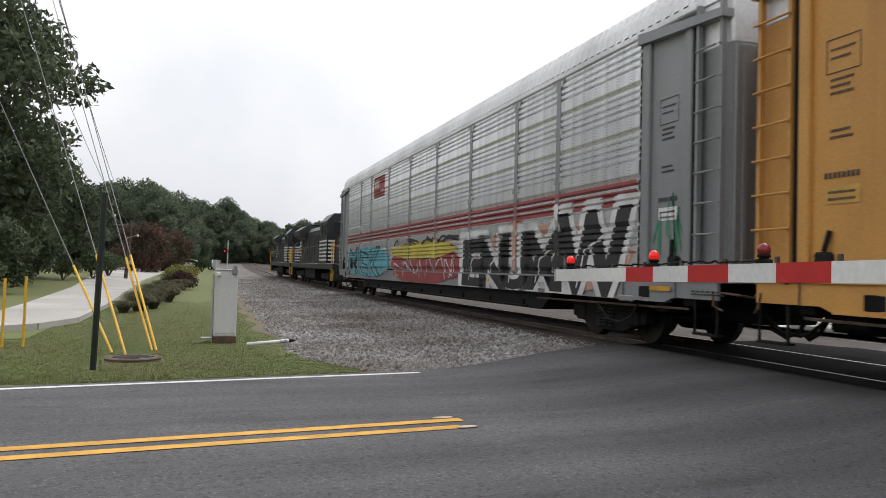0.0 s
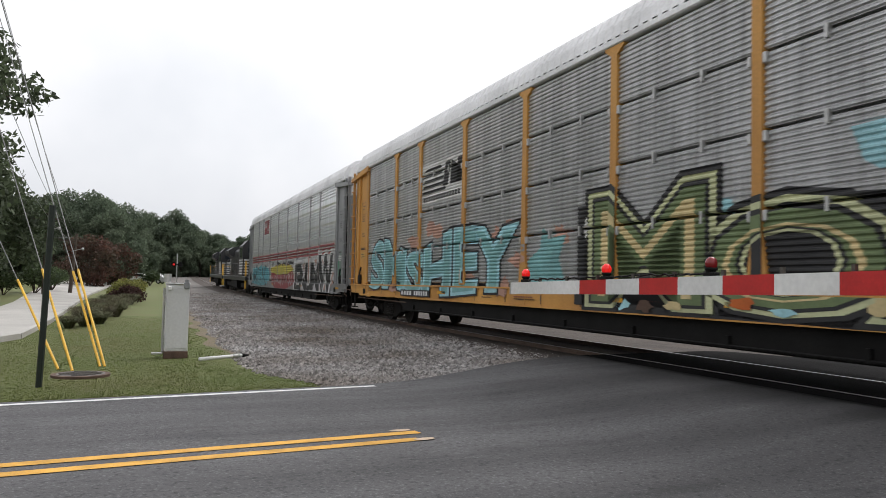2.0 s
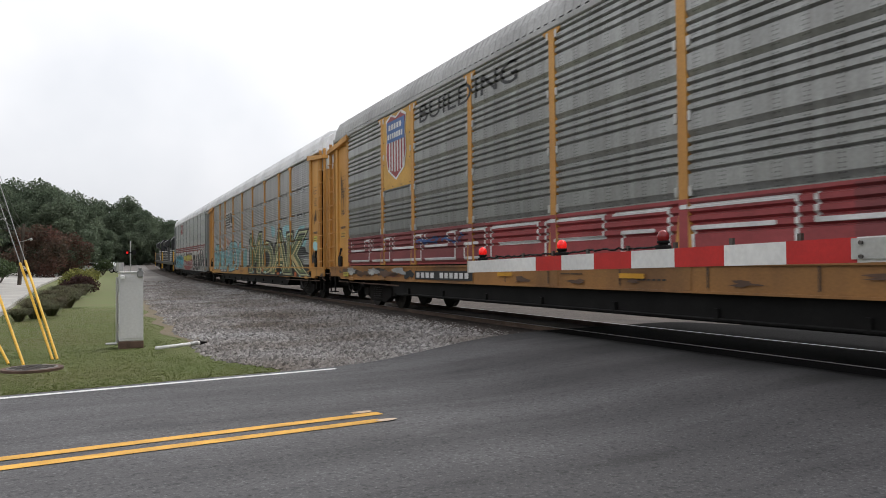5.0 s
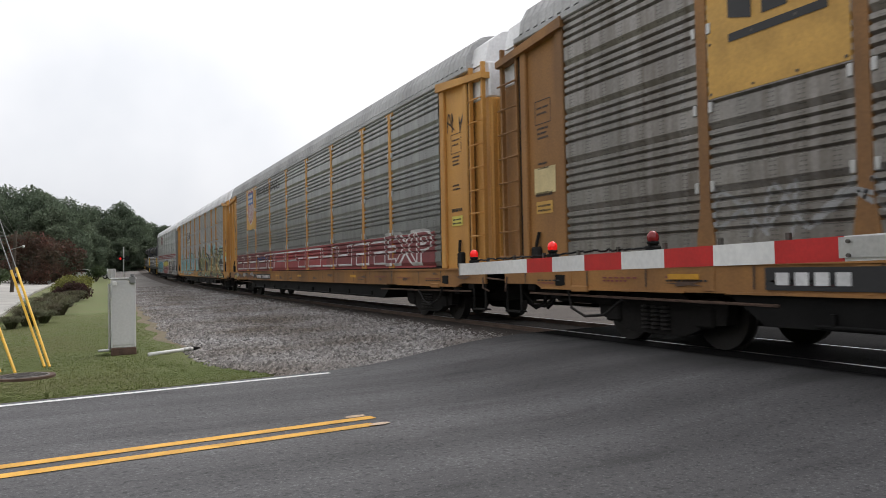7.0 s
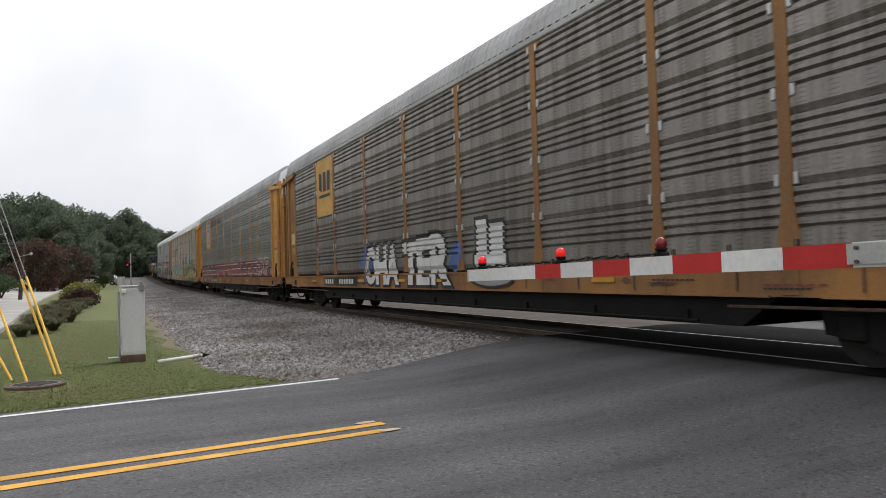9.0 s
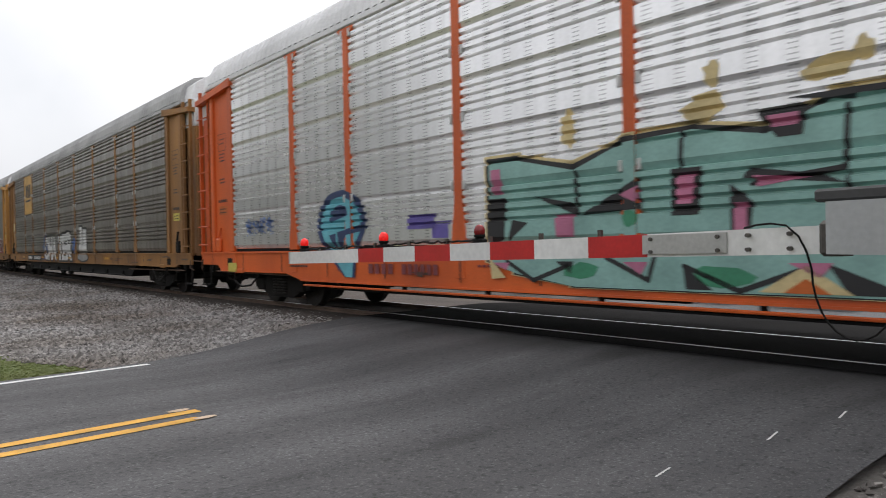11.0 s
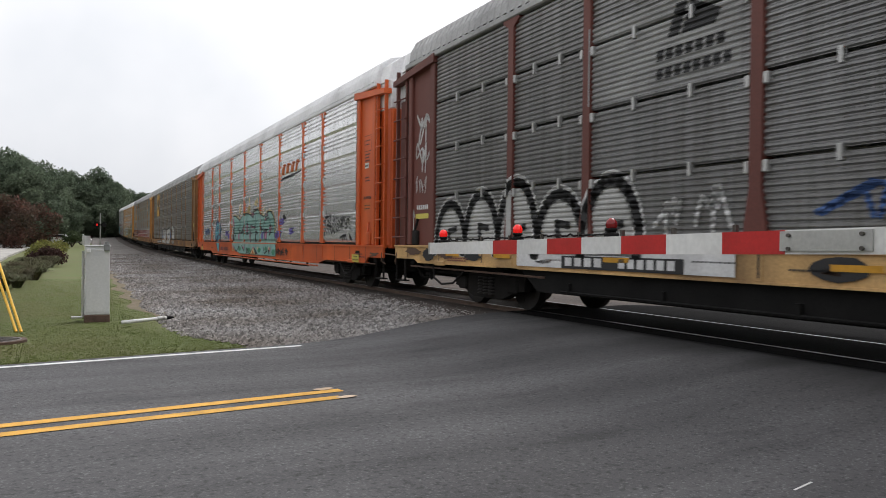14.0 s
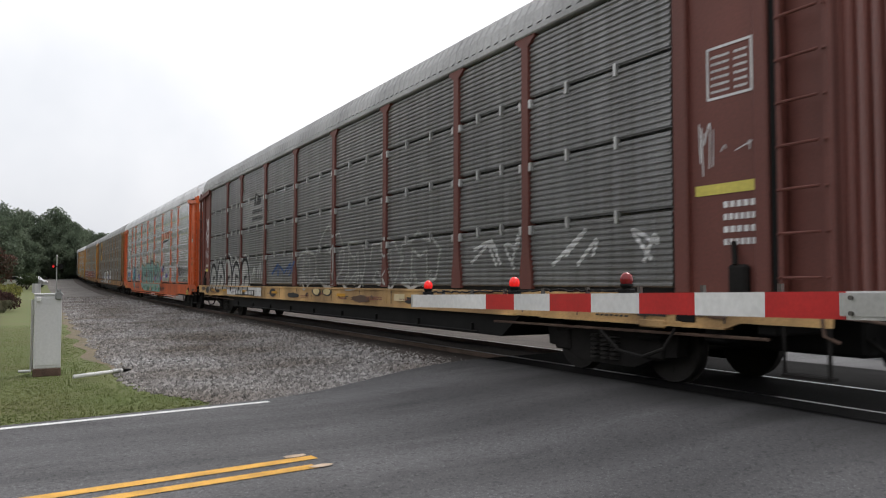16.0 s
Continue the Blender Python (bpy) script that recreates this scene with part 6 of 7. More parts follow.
# mechanism casing and the bent support plate that carries the arm
arc = [(1.45, 1.42), (1.45, 1.62), (1.17, 1.62)] + [(1.17 - 0.1 * math.sin(t), 1.72 - 0.1 * math.cos(t)) for t in (0.5, 1.0, 1.5)] + [(1.06, 1.9)] + [(0.94 + 0.12 * math.cos(t), 1.98 + 0.12 * math.sin(t)) for t in (0.2, 0.8, 1.4, 2.0, 2.6)] + [(0.8, 1.95), (0.8, 1.6)] + [(0.95 - 0.14 * math.cos(t), 1.57 - 0.16 * math.sin(t)) for t in (0.4, 0.8, 1.2, 1.5)]
part("support_plate", Shape().prism(arc, 0, -0.1, -0.06), M["silver"], gate, "grey bent steel support plate")
part("support_plate", Shape().prism(arc, 0, 0.1, 0.14), M["silver"], gate, "grey bent steel support plate")
part("mechanism", Shape().box((-0.05, 0.72, 1.62), (0.28, 1.06, 2.05), 0.03).box((-0.08, 0.68, 2.05), (0.31, 1.1, 2.12), 0.015), M["silver"], gate, "grey mechanism casing")
part("pivot_washer", Shape().tube((-0.108, 0.95, 1.93), (-0.1, 0.95, 1.93), 0.05, 20), M["rust"], gate, "rusty washer round the pivot bolt")
part("pivot_bolt", Shape().tube((-0.12, 0.95, 1.93), (-0.108, 0.95, 1.93), 0.034, 16).tube((-0.15, 0.95, 1.93), (-0.12, 0.95, 1.93), 0.022, 6), M["galv"], gate)
for a in range(5):
    t = a * 1.26 + 0.3
    by, bz = 0.95 + 0.095 * math.cos(t), 1.93 + 0.095 * math.sin(t)
    part("bolt", Shape().tube((-0.125, by, bz), (-0.1, by, bz), 0.015, 6), M["galv"], gate)
for y, z in ((1.07, 1.71), (1.1, 1.95)):
    part("bolt", Shape().tube((-0.08, y, z), (-0.08, y + 0.05, z), 0.016, 8), M["bolt"], gate)
part("counterweight_cover", Shape().box((-0.09, 1.12, 1.62), (0.03, 1.5, 1.67), 0.01), mat("weathered_grey_cover", (0.05, 0.05, 0.052), 0.7), gate)
part("arm_clamp", Shape().box((-0.06, 1.4, 1.41), (0.06, 1.5, 1.55), 0.015), M["bolt"], gate)
for ob in gate.children:
    ob.location.y += DY


def arm_low(y):
    return 1.418 - 0.0155 * (y - 1.43)


def arm_high(y):
    return 1.53 - 0.0185 * (y - 1.43)


def arm_piece(y0, y1, half, grow=0.0):
    return Shape().prism([(y0, arm_low(y0) - grow), (y1, arm_low(y1) - grow), (y1, arm_high(y1) + grow), (y0, arm_high(y0) + grow)], 0, -half, half)


arm = part("arm", arm_piece(1.36, 2.2, 0.03), M["white"], gate, "white and red striped gate arm")
part("arm_splice", Shape().prism([(1.78, 1.425), (2.22, 1.42), (2.22, 1.51), (1.78, 1.515)], 0, -0.042, -0.031), M["galv"], arm)
cuts = [2.2, 2.57, 2.96, 3.33, 3.71, 4.09, 4.47, 4.81, 5.92]
for i, (a, b) in enumerate(zip(cuts, cuts[1:])):
    part("arm_stripe", arm_piece(a, b, 0.026), M["red" if i % 2 == 0 else "white"], arm, "red reflective stripe" if i % 2 == 0 else "")
part("arm_tip", arm_piece(5.92, 5.945, 0.028, 0.003), M["galv"], arm)
for y in (1.5, 1.68, 1.82, 2.17):
    for d in (0.025, 0.085):
        part("bolt", Shape().tube((-0.054, y, arm_low(y) + d), (-0.028, y, arm_low(y) + d), 0.009, 8), M["bolt"], arm)
pts = [(0.0, 1.72, 1.53), (-0.02, 1.65, 1.542), (-0.04, 1.58, 1.545), (-0.05, 1.51, 1.535), (-0.05, 1.46, 1.49), (-0.04, 1.435, 1.43)]
pts += [(-0.02, 1.26 + 0.165 * math.cos(t), 1.36 - 0.27 * math.sin(t)) for t in [i * math.pi / 14 for i in range(15)]]
part("cable", Shape().path(pts, 0.0045, 6), M["black"], arm)
rgc = random.Random(4)
pts = [(rgc.uniform(-0.012, 0.012), 5.7 - 0.04 * i, arm_high(5.7 - 0.04 * i) + 0.012 + rgc.uniform(0, 0.014)) for i in range(58)]
part("cable", Shape().path(pts, 0.007, 5), M["black"], arm)
for y in [2.5 + 0.42 * i for i in range(8)]:
    part("cable_clip", Shape().box((-0.01, y, arm_high(y) - 0.005), (0.01, y + 0.02, arm_high(y) + 0.035)), M["bolt"], arm)
for y, lit in ((5.7, True), (4.5, True), (3.45, False)):
    z = arm_high(y)
    lamp = part("arm_light", Shape().box((-0.028, y - 0.045, z - 0.005), (0.028, y + 0.045, z + 0.025), 0.008).tube((0, y, z + 0.02), (0, y, z + 0.04), 0.028, 10), M["black"], arm, "small black lamp housing")
    part("lens", Shape().ball((0, y, z + 0.072), 0.036, 14, (1, 1, 1.15)), M["lens_lit" if lit else "lens_off"], lamp, "red lamp dome", True)
    part("collar", Shape().tube((0, y, z + 0.034), (0, y, z + 0.05), 0.036, 12), M["black"], lamp, "", True)
part("sign_plate", Shape().box((0.02, 0.86, 2.45), (0.035, 1.06, 2.62), 0.002), M["p_blue"], gate, "blue sign plate on the mast")

# ---- things on the lawn ----
cabinet = thing("signal_cabinet", (0.605, 14.95, 0), "pale grey steel signal cabinet on a rusty base", "utility cabinet")
part("base", Shape().box((-0.21, -0.2, -0.1), (0.21, 0.2, 0.1), 0.01), M["rust"], cabinet, "brown rusty base")
body_ = part("body", Shape().box((-0.205, -0.19, 0.1), (0.205, 0.19, 1.33), 0.012), M["cab_white"], cabinet)
part("roof", Shape().box((-0.22, -0.21, 1.33), (0.22, 0.21, 1.355), 0.008), M["cab_white"], cabinet)
part("door", Shape().box((-0.18, -0.2, 0.15), (0.18, -0.19, 1.28), 0.003), M["cab_white"], body_)
part("hinge", Shape().tube((-0.22, -0.2, 0.3), (-0.22, -0.2, 0.42), 0.012, 8).tube((-0.22, -0.2, 1.0), (-0.22, -0.2, 1.12), 0.012, 8), M["galv"], body_)
part("lamp", Shape().box((-0.18, -0.25, 1.22), (-0.11, -0.19, 1.29), 0.01), M["white"], cabinet, "small white lamp")
part("meter", Shape().box((0.1, -0.25, 1.25), (0.2, -0.19, 1.38), 0.015).tube((0.15, -0.22, 1.38), (0.15, -0.22, 1.42), 0.035, 10), M["grey"], cabinet, "small grey meter box")
part("vent_pipe", Shape().tube((-0.18, 0.05, 1.36), (-0.18, 0.05, 1.52), 0.07, 12), M["galv"], cabinet)
part("side_handle", Shape().box((-0.26, -0.05, 0.75), (-0.2, 0.0, 0.77), 0.004).tube((-0.23, 0.1, 0.05), (-0.23, 0.1, 1.25), 0.022, 8), M["galv"], cabinet)
part("step", Shape().box((-0.42, -0.1, 0.04), (-0.23, 0.05, 0.07), 0.008), M["galv"], cabinet)
pipe = thing("fallen_pipe", (0.95, 13.75, 0.05), "white plastic pipe with a black end lying on ground", "pipe", turn=27)
part("tube", Shape().tube((0, 0, 0), (0.85, 0, 0.02), 0.032, 12), M["white"], pipe, "", True)
part("collar", Shape().tube((0.66, 0, 0.015), (0.8, 0, 0.02), 0.038, 12), M["galv"], pipe, "", True)
part("tip", Shape().tube((0.85, 0, 0.02), (1.0, 0, 0.02), 0.036, 12, 0.015), M["black"], pipe, "black pointed end", True)
hole = thing("manhole", (-0.8, 12.3, 0.0), "round iron manhole cover set in the lawn", "manhole cover")
part("ring", Shape().tube((0, 0, -0.05), (0, 0, 0.006), 0.4, 28), M["rust"], hole)
s = Shape().tube((0, 0, -0.02), (0, 0, 0.01), 0.33, 28)
for i in range(-3, 4):
    s.box((-0.3 * math.cos(i * 0.4), i * 0.085 - 0.012, 0.01), (0.3 * math.cos(i * 0.4), i * 0.085 + 0.012, 0.018))
part("lid", s, M["bolt"], hole)
post = thing("sign_post", (-1.22, 11.15, 0), "dark green steel channel post leaning on the lawn", "post")
part("channel", Shape().prism([(-0.04, 0.015), (-0.025, 0.015), (-0.018, -0.015), (0.018, -0.015), (0.025, 0.015), (0.04, 0.015), (0.04, 0.005), (0.026, -0.025), (-0.026, -0.025), (-0.04, 0.005)], 2, -0.1, 2.35), M["green_post"], post)
post.matrix_basis = pose(-1.22, 11.15, 0, 3, 1.8, 0)
for g0, g1 in (((-1.18, 13.21, 0), (-1.98, 14.6, 1.35)), ((-0.96, 12.94, 0), (-1.58, 14.23, 1.54)), ((-0.53, 13.51, 0), (-1.08, 14.8, 1.56)), ((-0.6, 13.52, 0), (-1.16, 14.85, 1.52))):
    guy = thing("guy_wire", g0, "yellow guy-wire guard with steel wire rising from lawn", "guy wire", "guy wires by the post")
    d = Vector(g1) - Vector(g0)
    part("guard", Shape().tube((0, 0, -0.02), tuple(d), 0.021, 8), M["guard"], guy, "yellow plastic guard")
    part("wire", Shape().tube(tuple(d * 0.98), tuple(d * 8.0), 0.009, 5), M["wire"], guy)
for x, y, h in ((-2.64, 14.2, 1.12), (-2.95, 14.2, 1.08), (-3.25, 14.0, 1.0)):
    b = thing("marker_post", (x, y, 0), "thin yellow marker post on the lawn", "post", "yellow marker posts")
    part("rod", Shape().tube((0, 0, -0.05), (0.01, 0, h), 0.022, 10), M["guard"], b)
    part("cap", Shape().tube((0.01, 0, h), (0.01, 0, h + 0.03), 0.026, 10), M["guard"], b)
ds = thing("street_sign", (-9.0, 46, land(-9.0, 46)), "grey diamond road sign seen from behind on a post", "road sign")
part("pole", Shape().tube((0, 0, 0), (0, 0, 1.6), 0.03, 8), M["galv"], ds)
part("plate", Shape().prism([(0, 0.95), (0.42, 1.37), (0, 1.79), (-0.42, 1.37)], 1, -0.02, 0.0), M["galv"], ds)
sg = thing("far_signal", (3.7, 92, land(3.7, 92)), "distant crossing signal mast with a lit red lamp", "crossing signal")
part("mast", Shape().tube((0, 0, 0), (0, 0, 3.9), 0.06, 8), M["galv"], sg)
part("backboard", Shape().tube((-0.35, -0.1, 2.75), (-0.35, -0.08, 2.75), 0.28, 14).tube((0.35, -0.1, 2.75), (0.35, -0.08, 2.75), 0.28, 14).box((-0.5, -0.06, 2.7), (0.5, -0.02, 2.8)), M["black"], sg)
part("lens", Shape().tube((-0.35, -0.14, 2.75), (-0.35, -0.1, 2.75), 0.12, 12), M["lens_lit"], sg)
part("finial", Shape().ball((0, 0, 3.92), 0.09, 8), M["galv"], sg)

for x, y, h, lean in ((-10.0, 55, 5.4, 1), (-5.2, 66, 4.7, 3), (-6.4, 60, 5.9, 0)):
    pl = thing("utility_pole", (x, y, land(x, y)), "weathered grey wooden utility pole beside the street", "utility pole", "utility poles")
    part("pole", Shape().tube((0, 0, 0), (lean * 0.1, 0, h), 0.15, 10, 0.1), M["bark"], pl)
    part("crossarm", Shape().box((-0.9, -0.06, h - 0.6), (0.9, 0.06, h - 0.48)), M["bark"], pl)
    s = Shape().path([(0, 0, h - 1.4), (0.7, -0.3, h - 1.2)], 0.03, 6).ball((0.8, -0.3, h - 1.2), 0.12, 8)
    part("lamp", s, M["galv"], pl)


def hanging_wire(a, b, sag):
    s, pts = Shape(), []
    for i in range(13):
        t = i / 12
        p = Vector(a).lerp(Vector(b), t)
        pts.append((p.x, p.y, p.z - sag * 4 * t * (1 - t)))
    tagged(part("overhead_wire", s.path(pts, 0.014, 4), M["wire"]), "thin overhead wire between poles", "wire", "overhead wires")


hanging_wire((-10, 55, 5.2), (-5.2, 66, 4.6), 0.4)
hanging_wire((-30, 50, 5.5), (-10, 55, 4.6), 0.6)
hanging_wire((-30, 50, 6.2), (-10, 55, 5.2), 0.7)
hanging_wire((-3.6, 6, 9.5), (-5.2, 66, 4.7), 1.0)
hanging_wire((-4.2, 6, 9.5), (-5.6, 66, 4.6), 1.3)
hanging_wire((-2.9, 6, 9.9), (-5.0, 66, 4.8), 0.9)

house = thing("house", (-16.5, 78, land(-16.5, 78)), "small white house with a low grey roof", "house")
part("wall", Shape().box((-4, -3, 0), (4, 3, 2.6)), M["white"], house)
part("roof", Shape().prism([(-4.6, 2.6), (4.6, 2.6), (2.0, 4.0), (-2.0, 4.0)], 1, -3.5, 3.5), M["roof_grey"], house)
for x in (-2.4, 0.2, 2.6):
    w = part("window", Shape().box((x - 0.5, -3.06, 0.9), (x + 0.5, -3.0, 2.0), 0.01), M["glass"], house)
    part("frame", Shape().box((x - 0.56, -3.04, 0.82), (x + 0.56, -2.99, 0.9)).box((x - 0.56, -3.04, 2.0), (x + 0.56, -2.99, 2.06)), M["white"], w)


def parked_car(x, y, turn, material, label):
    c = thing("parked_car", (x, y, land(x, y) + 0.03), label, "car", "parked cars", turn=turn)
    part("body", Shape().prism([(-2.2, 0.3), (-2.25, 0.75), (-2.0, 0.92), (-1.2, 1.0), (1.3, 1.0), (2.1, 0.85), (2.25, 0.6), (2.2, 0.3)], 0, -0.87, 0.87), material, c)
    part("cabin", Shape().prism([(-1.75, 0.98), (-1.2, 1.45), (0.5, 1.47), (1.2, 0.98)], 0, -0.76, 0.76), material, c)
    part("window", Shape().prism([(-1.45, 1.04), (-1.1, 1.38), (0.4, 1.39), (0.95, 1.04)], 0, -0.775, 0.775), M["glass"], c)
    for wx in (-0.85, 0.85):
        for wy in (-1.4, 1.4):
            wh = part("wheel", Shape().tube((wx - 0.1, wy, 0.32), (wx + 0.1, wy, 0.32), 0.32, 16), M["black"], c)
            part("rim", Shape().tube((wx - 0.105, wy, 0.32), (wx + 0.105, wy, 0.32), 0.19, 12), M["galv"], wh)
    for q in (-0.6, 0.6):
        part("headlight", Shape().box((q - 0.18, -2.27, 0.62), (q + 0.18, -2.2, 0.76), 0.02), M["white"], c)


parked_car(-1.0, 112, 80, M["white"], "white parked car far along the street")
parked_car(1.2, 116, 70, M["silver"], "silver parked car far along the street")
parked_car(-5.4, 120, 10, M["grey"], "grey parked car far along the street")


# ---- plants ----
def leaf_cloud(clumps, count, size, rg, flat=0.5):
    """Many small leaf blades scattered through the clumps' shells, as arrays."""
    c = np.array([p[:3] for p in clumps])
    r = np.array([p[3] for p in clumps])
    w = r ** 2 / (r ** 2).sum()
    k = rg.choice(len(clumps), count, p=w)
    d = rg.normal(size=(count, 3))
    d /= np.linalg.norm(d, axis=1)[:, None]
    rad = r[k] * rg.uniform(0.45, 1.08, count)
    pos = c[k] + d * rad[:, None] * np.array([1, 1, 0.8])
    a = rg.normal(size=(count, 3))
    a /= np.linalg.norm(a, axis=1)[:, None]
    b = np.cross(a, rg.normal(size=(count, 3)))
    b /= np.linalg.norm(b, axis=1)[:, None]
    s = size * rg.uniform(0.6, 1.4, count)[:, None]
    v = np.concatenate([pos - a * s, pos + b * s * flat, pos + a * s, pos - b * s * flat], 1).reshape(-1, 3)
    i = np.arange(count)[:, None] * 4
    return v, (i + np.array([[0, 1, 2, 3]])).tolist()


def tree(name, label, height, spread, leaves, size, material, seed, low=0.3, clumps=26):
    rg = np.random.default_rng(seed)
    root = thing(name, (0, 0, 0), label, "tree")
    s = Shape()
    pts = [(0, 0, -0.2), (rg.uniform(-0.2, 0.2), rg.uniform(-0.2, 0.2), height * 0.25), (rg.uniform(-0.4, 0.4), rg.uniform(-0.4, 0.4), height * 0.55), (rg.uniform(-0.5, 0.5), rg.uniform(-0.5, 0.5), height * 0.85)]
    r0 = height * 0.022
    for i in range(3):
        s.tube(pts[i], pts[i + 1], r0 * (1 - 0.28 * i), 8, r0 * (0.72 - 0.26 * i), cap=False)
    balls = []
    for i in range(clumps):
        f = (i + 0.5) / clumps
        z = height * (low + (0.97 - low) * f)
        wide = spread * math.sin(math.pi * min(1, 0.18 + 0.8 * f)) ** 0.7
        a = i * 2.4 + rg.uniform(-0.5, 0.5)
        q = wide * rg.uniform(0.35, 0.95)
        e = (q * math.cos(a), q * math.sin(a), z)
        balls.append((*e, spread * rg.uniform(0.22, 0.4)))
        j = Vector(pts[1]).lerp(Vector(pts[3]), max(0, f - 0.25))
        m_ = j.lerp(Vector(e), 0.5) + Vector((0, 0, 0.05 * height))
        s.tube(j, m_, r0 * 0.3, 5, r0 * 0.2, cap=False)
        s.tube(m_, e, r0 * 0.2, 5, r0 * 0.07, cap=False)
    part("trunk", s, M["bark"], root)
    v, f = leaf_cloud(balls, leaves, size, rg)
    hang("crown", mesh_of("crown", v, f, material), root)
    return root


def shrub(name, label, r, h, leaves, size, material, seed):
    rg = np.random.default_rng(seed)
    root = thing(name, (0, 0, 0), label, "shrub")
    s = Shape()
    balls = []
    for i in range(9):
        a, q = i * 2.4, r * 0.6 * rg.uniform(0.2, 1)
        e = (q * math.cos(a), q * math.sin(a), h * rg.uniform(0.35, 0.75))
        s.tube((0, 0, -0.05), e, 0.03, 5, 0.012, cap=False)
        balls.append((*e, min(r, h) * rg.uniform(0.35, 0.5)))
    part("stem", s, M["bark"], root)
    v, f = leaf_cloud(balls, leaves, size, rg)
    v[:, 2] = np.maximum(v[:, 2], 0.0)
    hang("foliage", mesh_of("foliage", v, f, material), root)
    return root


def place(ob, x, y, turn=0, k=1.0):
    ob.matrix_basis = pose(x, y, land(x, y) - 0.03, 0, 0, turn) @ Matrix.Diagonal((k, k, k, 1))
    return ob


def again(ob, x, y, turn, k):
    ob2 = copy_thing(ob, pose(x, y, land(x, y) - 0.03, 0, 0, turn))
    ob2.scale = (k, k, k)
    return ob2


# tall trees near the street
place(tree("oak_tree", "tall dark green tree with open ragged crown", 15.5, 6.0, 16000, 0.2, M["leaf_near"], 11, 0.22, 34), -10.6, 44, 20)
place(tree("oak_tree", "tall dark green tree with open ragged crown", 14.0, 5.5, 13000, 0.2, M["leaf_near"], 12, 0.25, 30), -15.5, 47, 80)
place(tree("oak_tree", "broad dark green tree with dense crown", 9.4, 5.2, 13000, 0.18, M["leaf_near"], 13, 0.2, 28), -11.2, 58, 0)
place(tree("oak_tree", "broad dark green tree with dense crown", 10.5, 5.5, 11000, 0.2, M["leaf_near"], 14, 0.12, 28), -16.5, 62, 0)
kinds = [tree("broadleaf_tree", "green broadleaf tree paled for haze, also used unseen behind the camera", h, w, 17000, 0.24, M["leaf_far"], 20 + i, 0.08, 26) for i, (h, w) in enumerate(((14, 6.0), (16, 6.6), (12, 5.6)))]
spots = []
rg = random.Random(8)
for i in range(18):
    spots.append((-26 + i * 1.4 + rg.uniform(-1.5, 1.5), 108 + rg.uniform(-6, 18), rg.uniform(0.58, 0.8)))
for i in range(44):
    x_ = -14 + i * 1.6 + rg.uniform(-1, 1)
    spots.append((x_, 190 + rg.uniform(-12, 22), (rg.uniform(0.78, 0.95) if x_ < 13 else rg.uniform(0.58, 0.7))))
for i in range(22):
    spots.append((-12 + i * 2.4 + rg.uniform(-1, 1), 172 + rg.uniform(-4, 4), rg.uniform(0.45, 0.6)))
for i in range(16):
    spots.append((-40 + i * 2.5 + rg.uniform(-2, 2), 150 + rg.uniform(-10, 15), rg.uniform(0.74, 0.98)))
for i in range(10):
    spots.append((-60 + i * 4.0, 82 + rg.uniform(-10, 15), rg.uniform(0.8, 1.1)))
# unseen trees behind the camera, added to dim sky light on the cars' sides
for i in range(30):
    spots.append((-44 - rg.uniform(0, 14), -70 + i * 4.4, rg.uniform(0.6, 0.85)))
for i in range(16):
    spots.append((-44 + i * 5.0, -60 - rg.uniform(0, 14), rg.uniform(0.6, 0.85)))
used = set()
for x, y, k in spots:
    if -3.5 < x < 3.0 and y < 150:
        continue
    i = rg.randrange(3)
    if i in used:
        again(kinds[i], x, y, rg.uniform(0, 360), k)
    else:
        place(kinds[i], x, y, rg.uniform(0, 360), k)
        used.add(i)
place(tree("crape_myrtle", "small rounded tree with russet red crown", 5.2, 3.4, 5000, 0.16, M["leaf_red"], 31, 0.15, 20), -5.6, 92)
again(bpy.data.objects["crape_myrtle"], -3.4, 96, 40, 0.9)
tr_ = place(tree("small_tree", "small dark round tree over a mulch bed", 3.0, 1.9, 4500, 0.1, M["leaf_near"], 32, 0.25, 18), -8.0, 36)
again(tr_, -10.2, 38, 70, 1.1)
again(tr_, -8.6, 46, 150, 1.15)
again(tr_, -10.2, 52, 200, 1.3)
sh_ = place(shrub("round_shrub", "dense dark green rounded shrub", 1.3, 1.6, 2500, 0.07, M["leaf"], 33), -8.3, 56)
for i, (x, y, k) in enumerate(((-7.2, 62, 1.4), (-6.9, 70, 1.3), (-10.6, 33, 0.8), (-8.6, 30.5, 0.6), (-7.2, 31.5, 0.5), (-12, 34, 0.9), (-8.2, 76, 1.5), (-3.2, 100, 1.4), (1.0, 104, 1.3), (-13, 40, 1.3), (-11.5, 52, 1.5))):
    again(sh_, x, y, i * 50, k)
lime = place(shrub("flowering_shrub", "low yellow-green leafy shrub beside the lawn", 1.2, 1.2, 3000, 0.07, M["leaf_lime"], 34), -0.95, 52)
again(lime, -0.8, 56, 60, 1.1)
red_ = place(shrub("maroon_shrub", "low dark maroon shrub beside the lawn", 1.1, 1.0, 3000, 0.07, M["maroon"], 35), -0.75, 46)
again(red_, -0.7, 49.5, 90, 0.8)


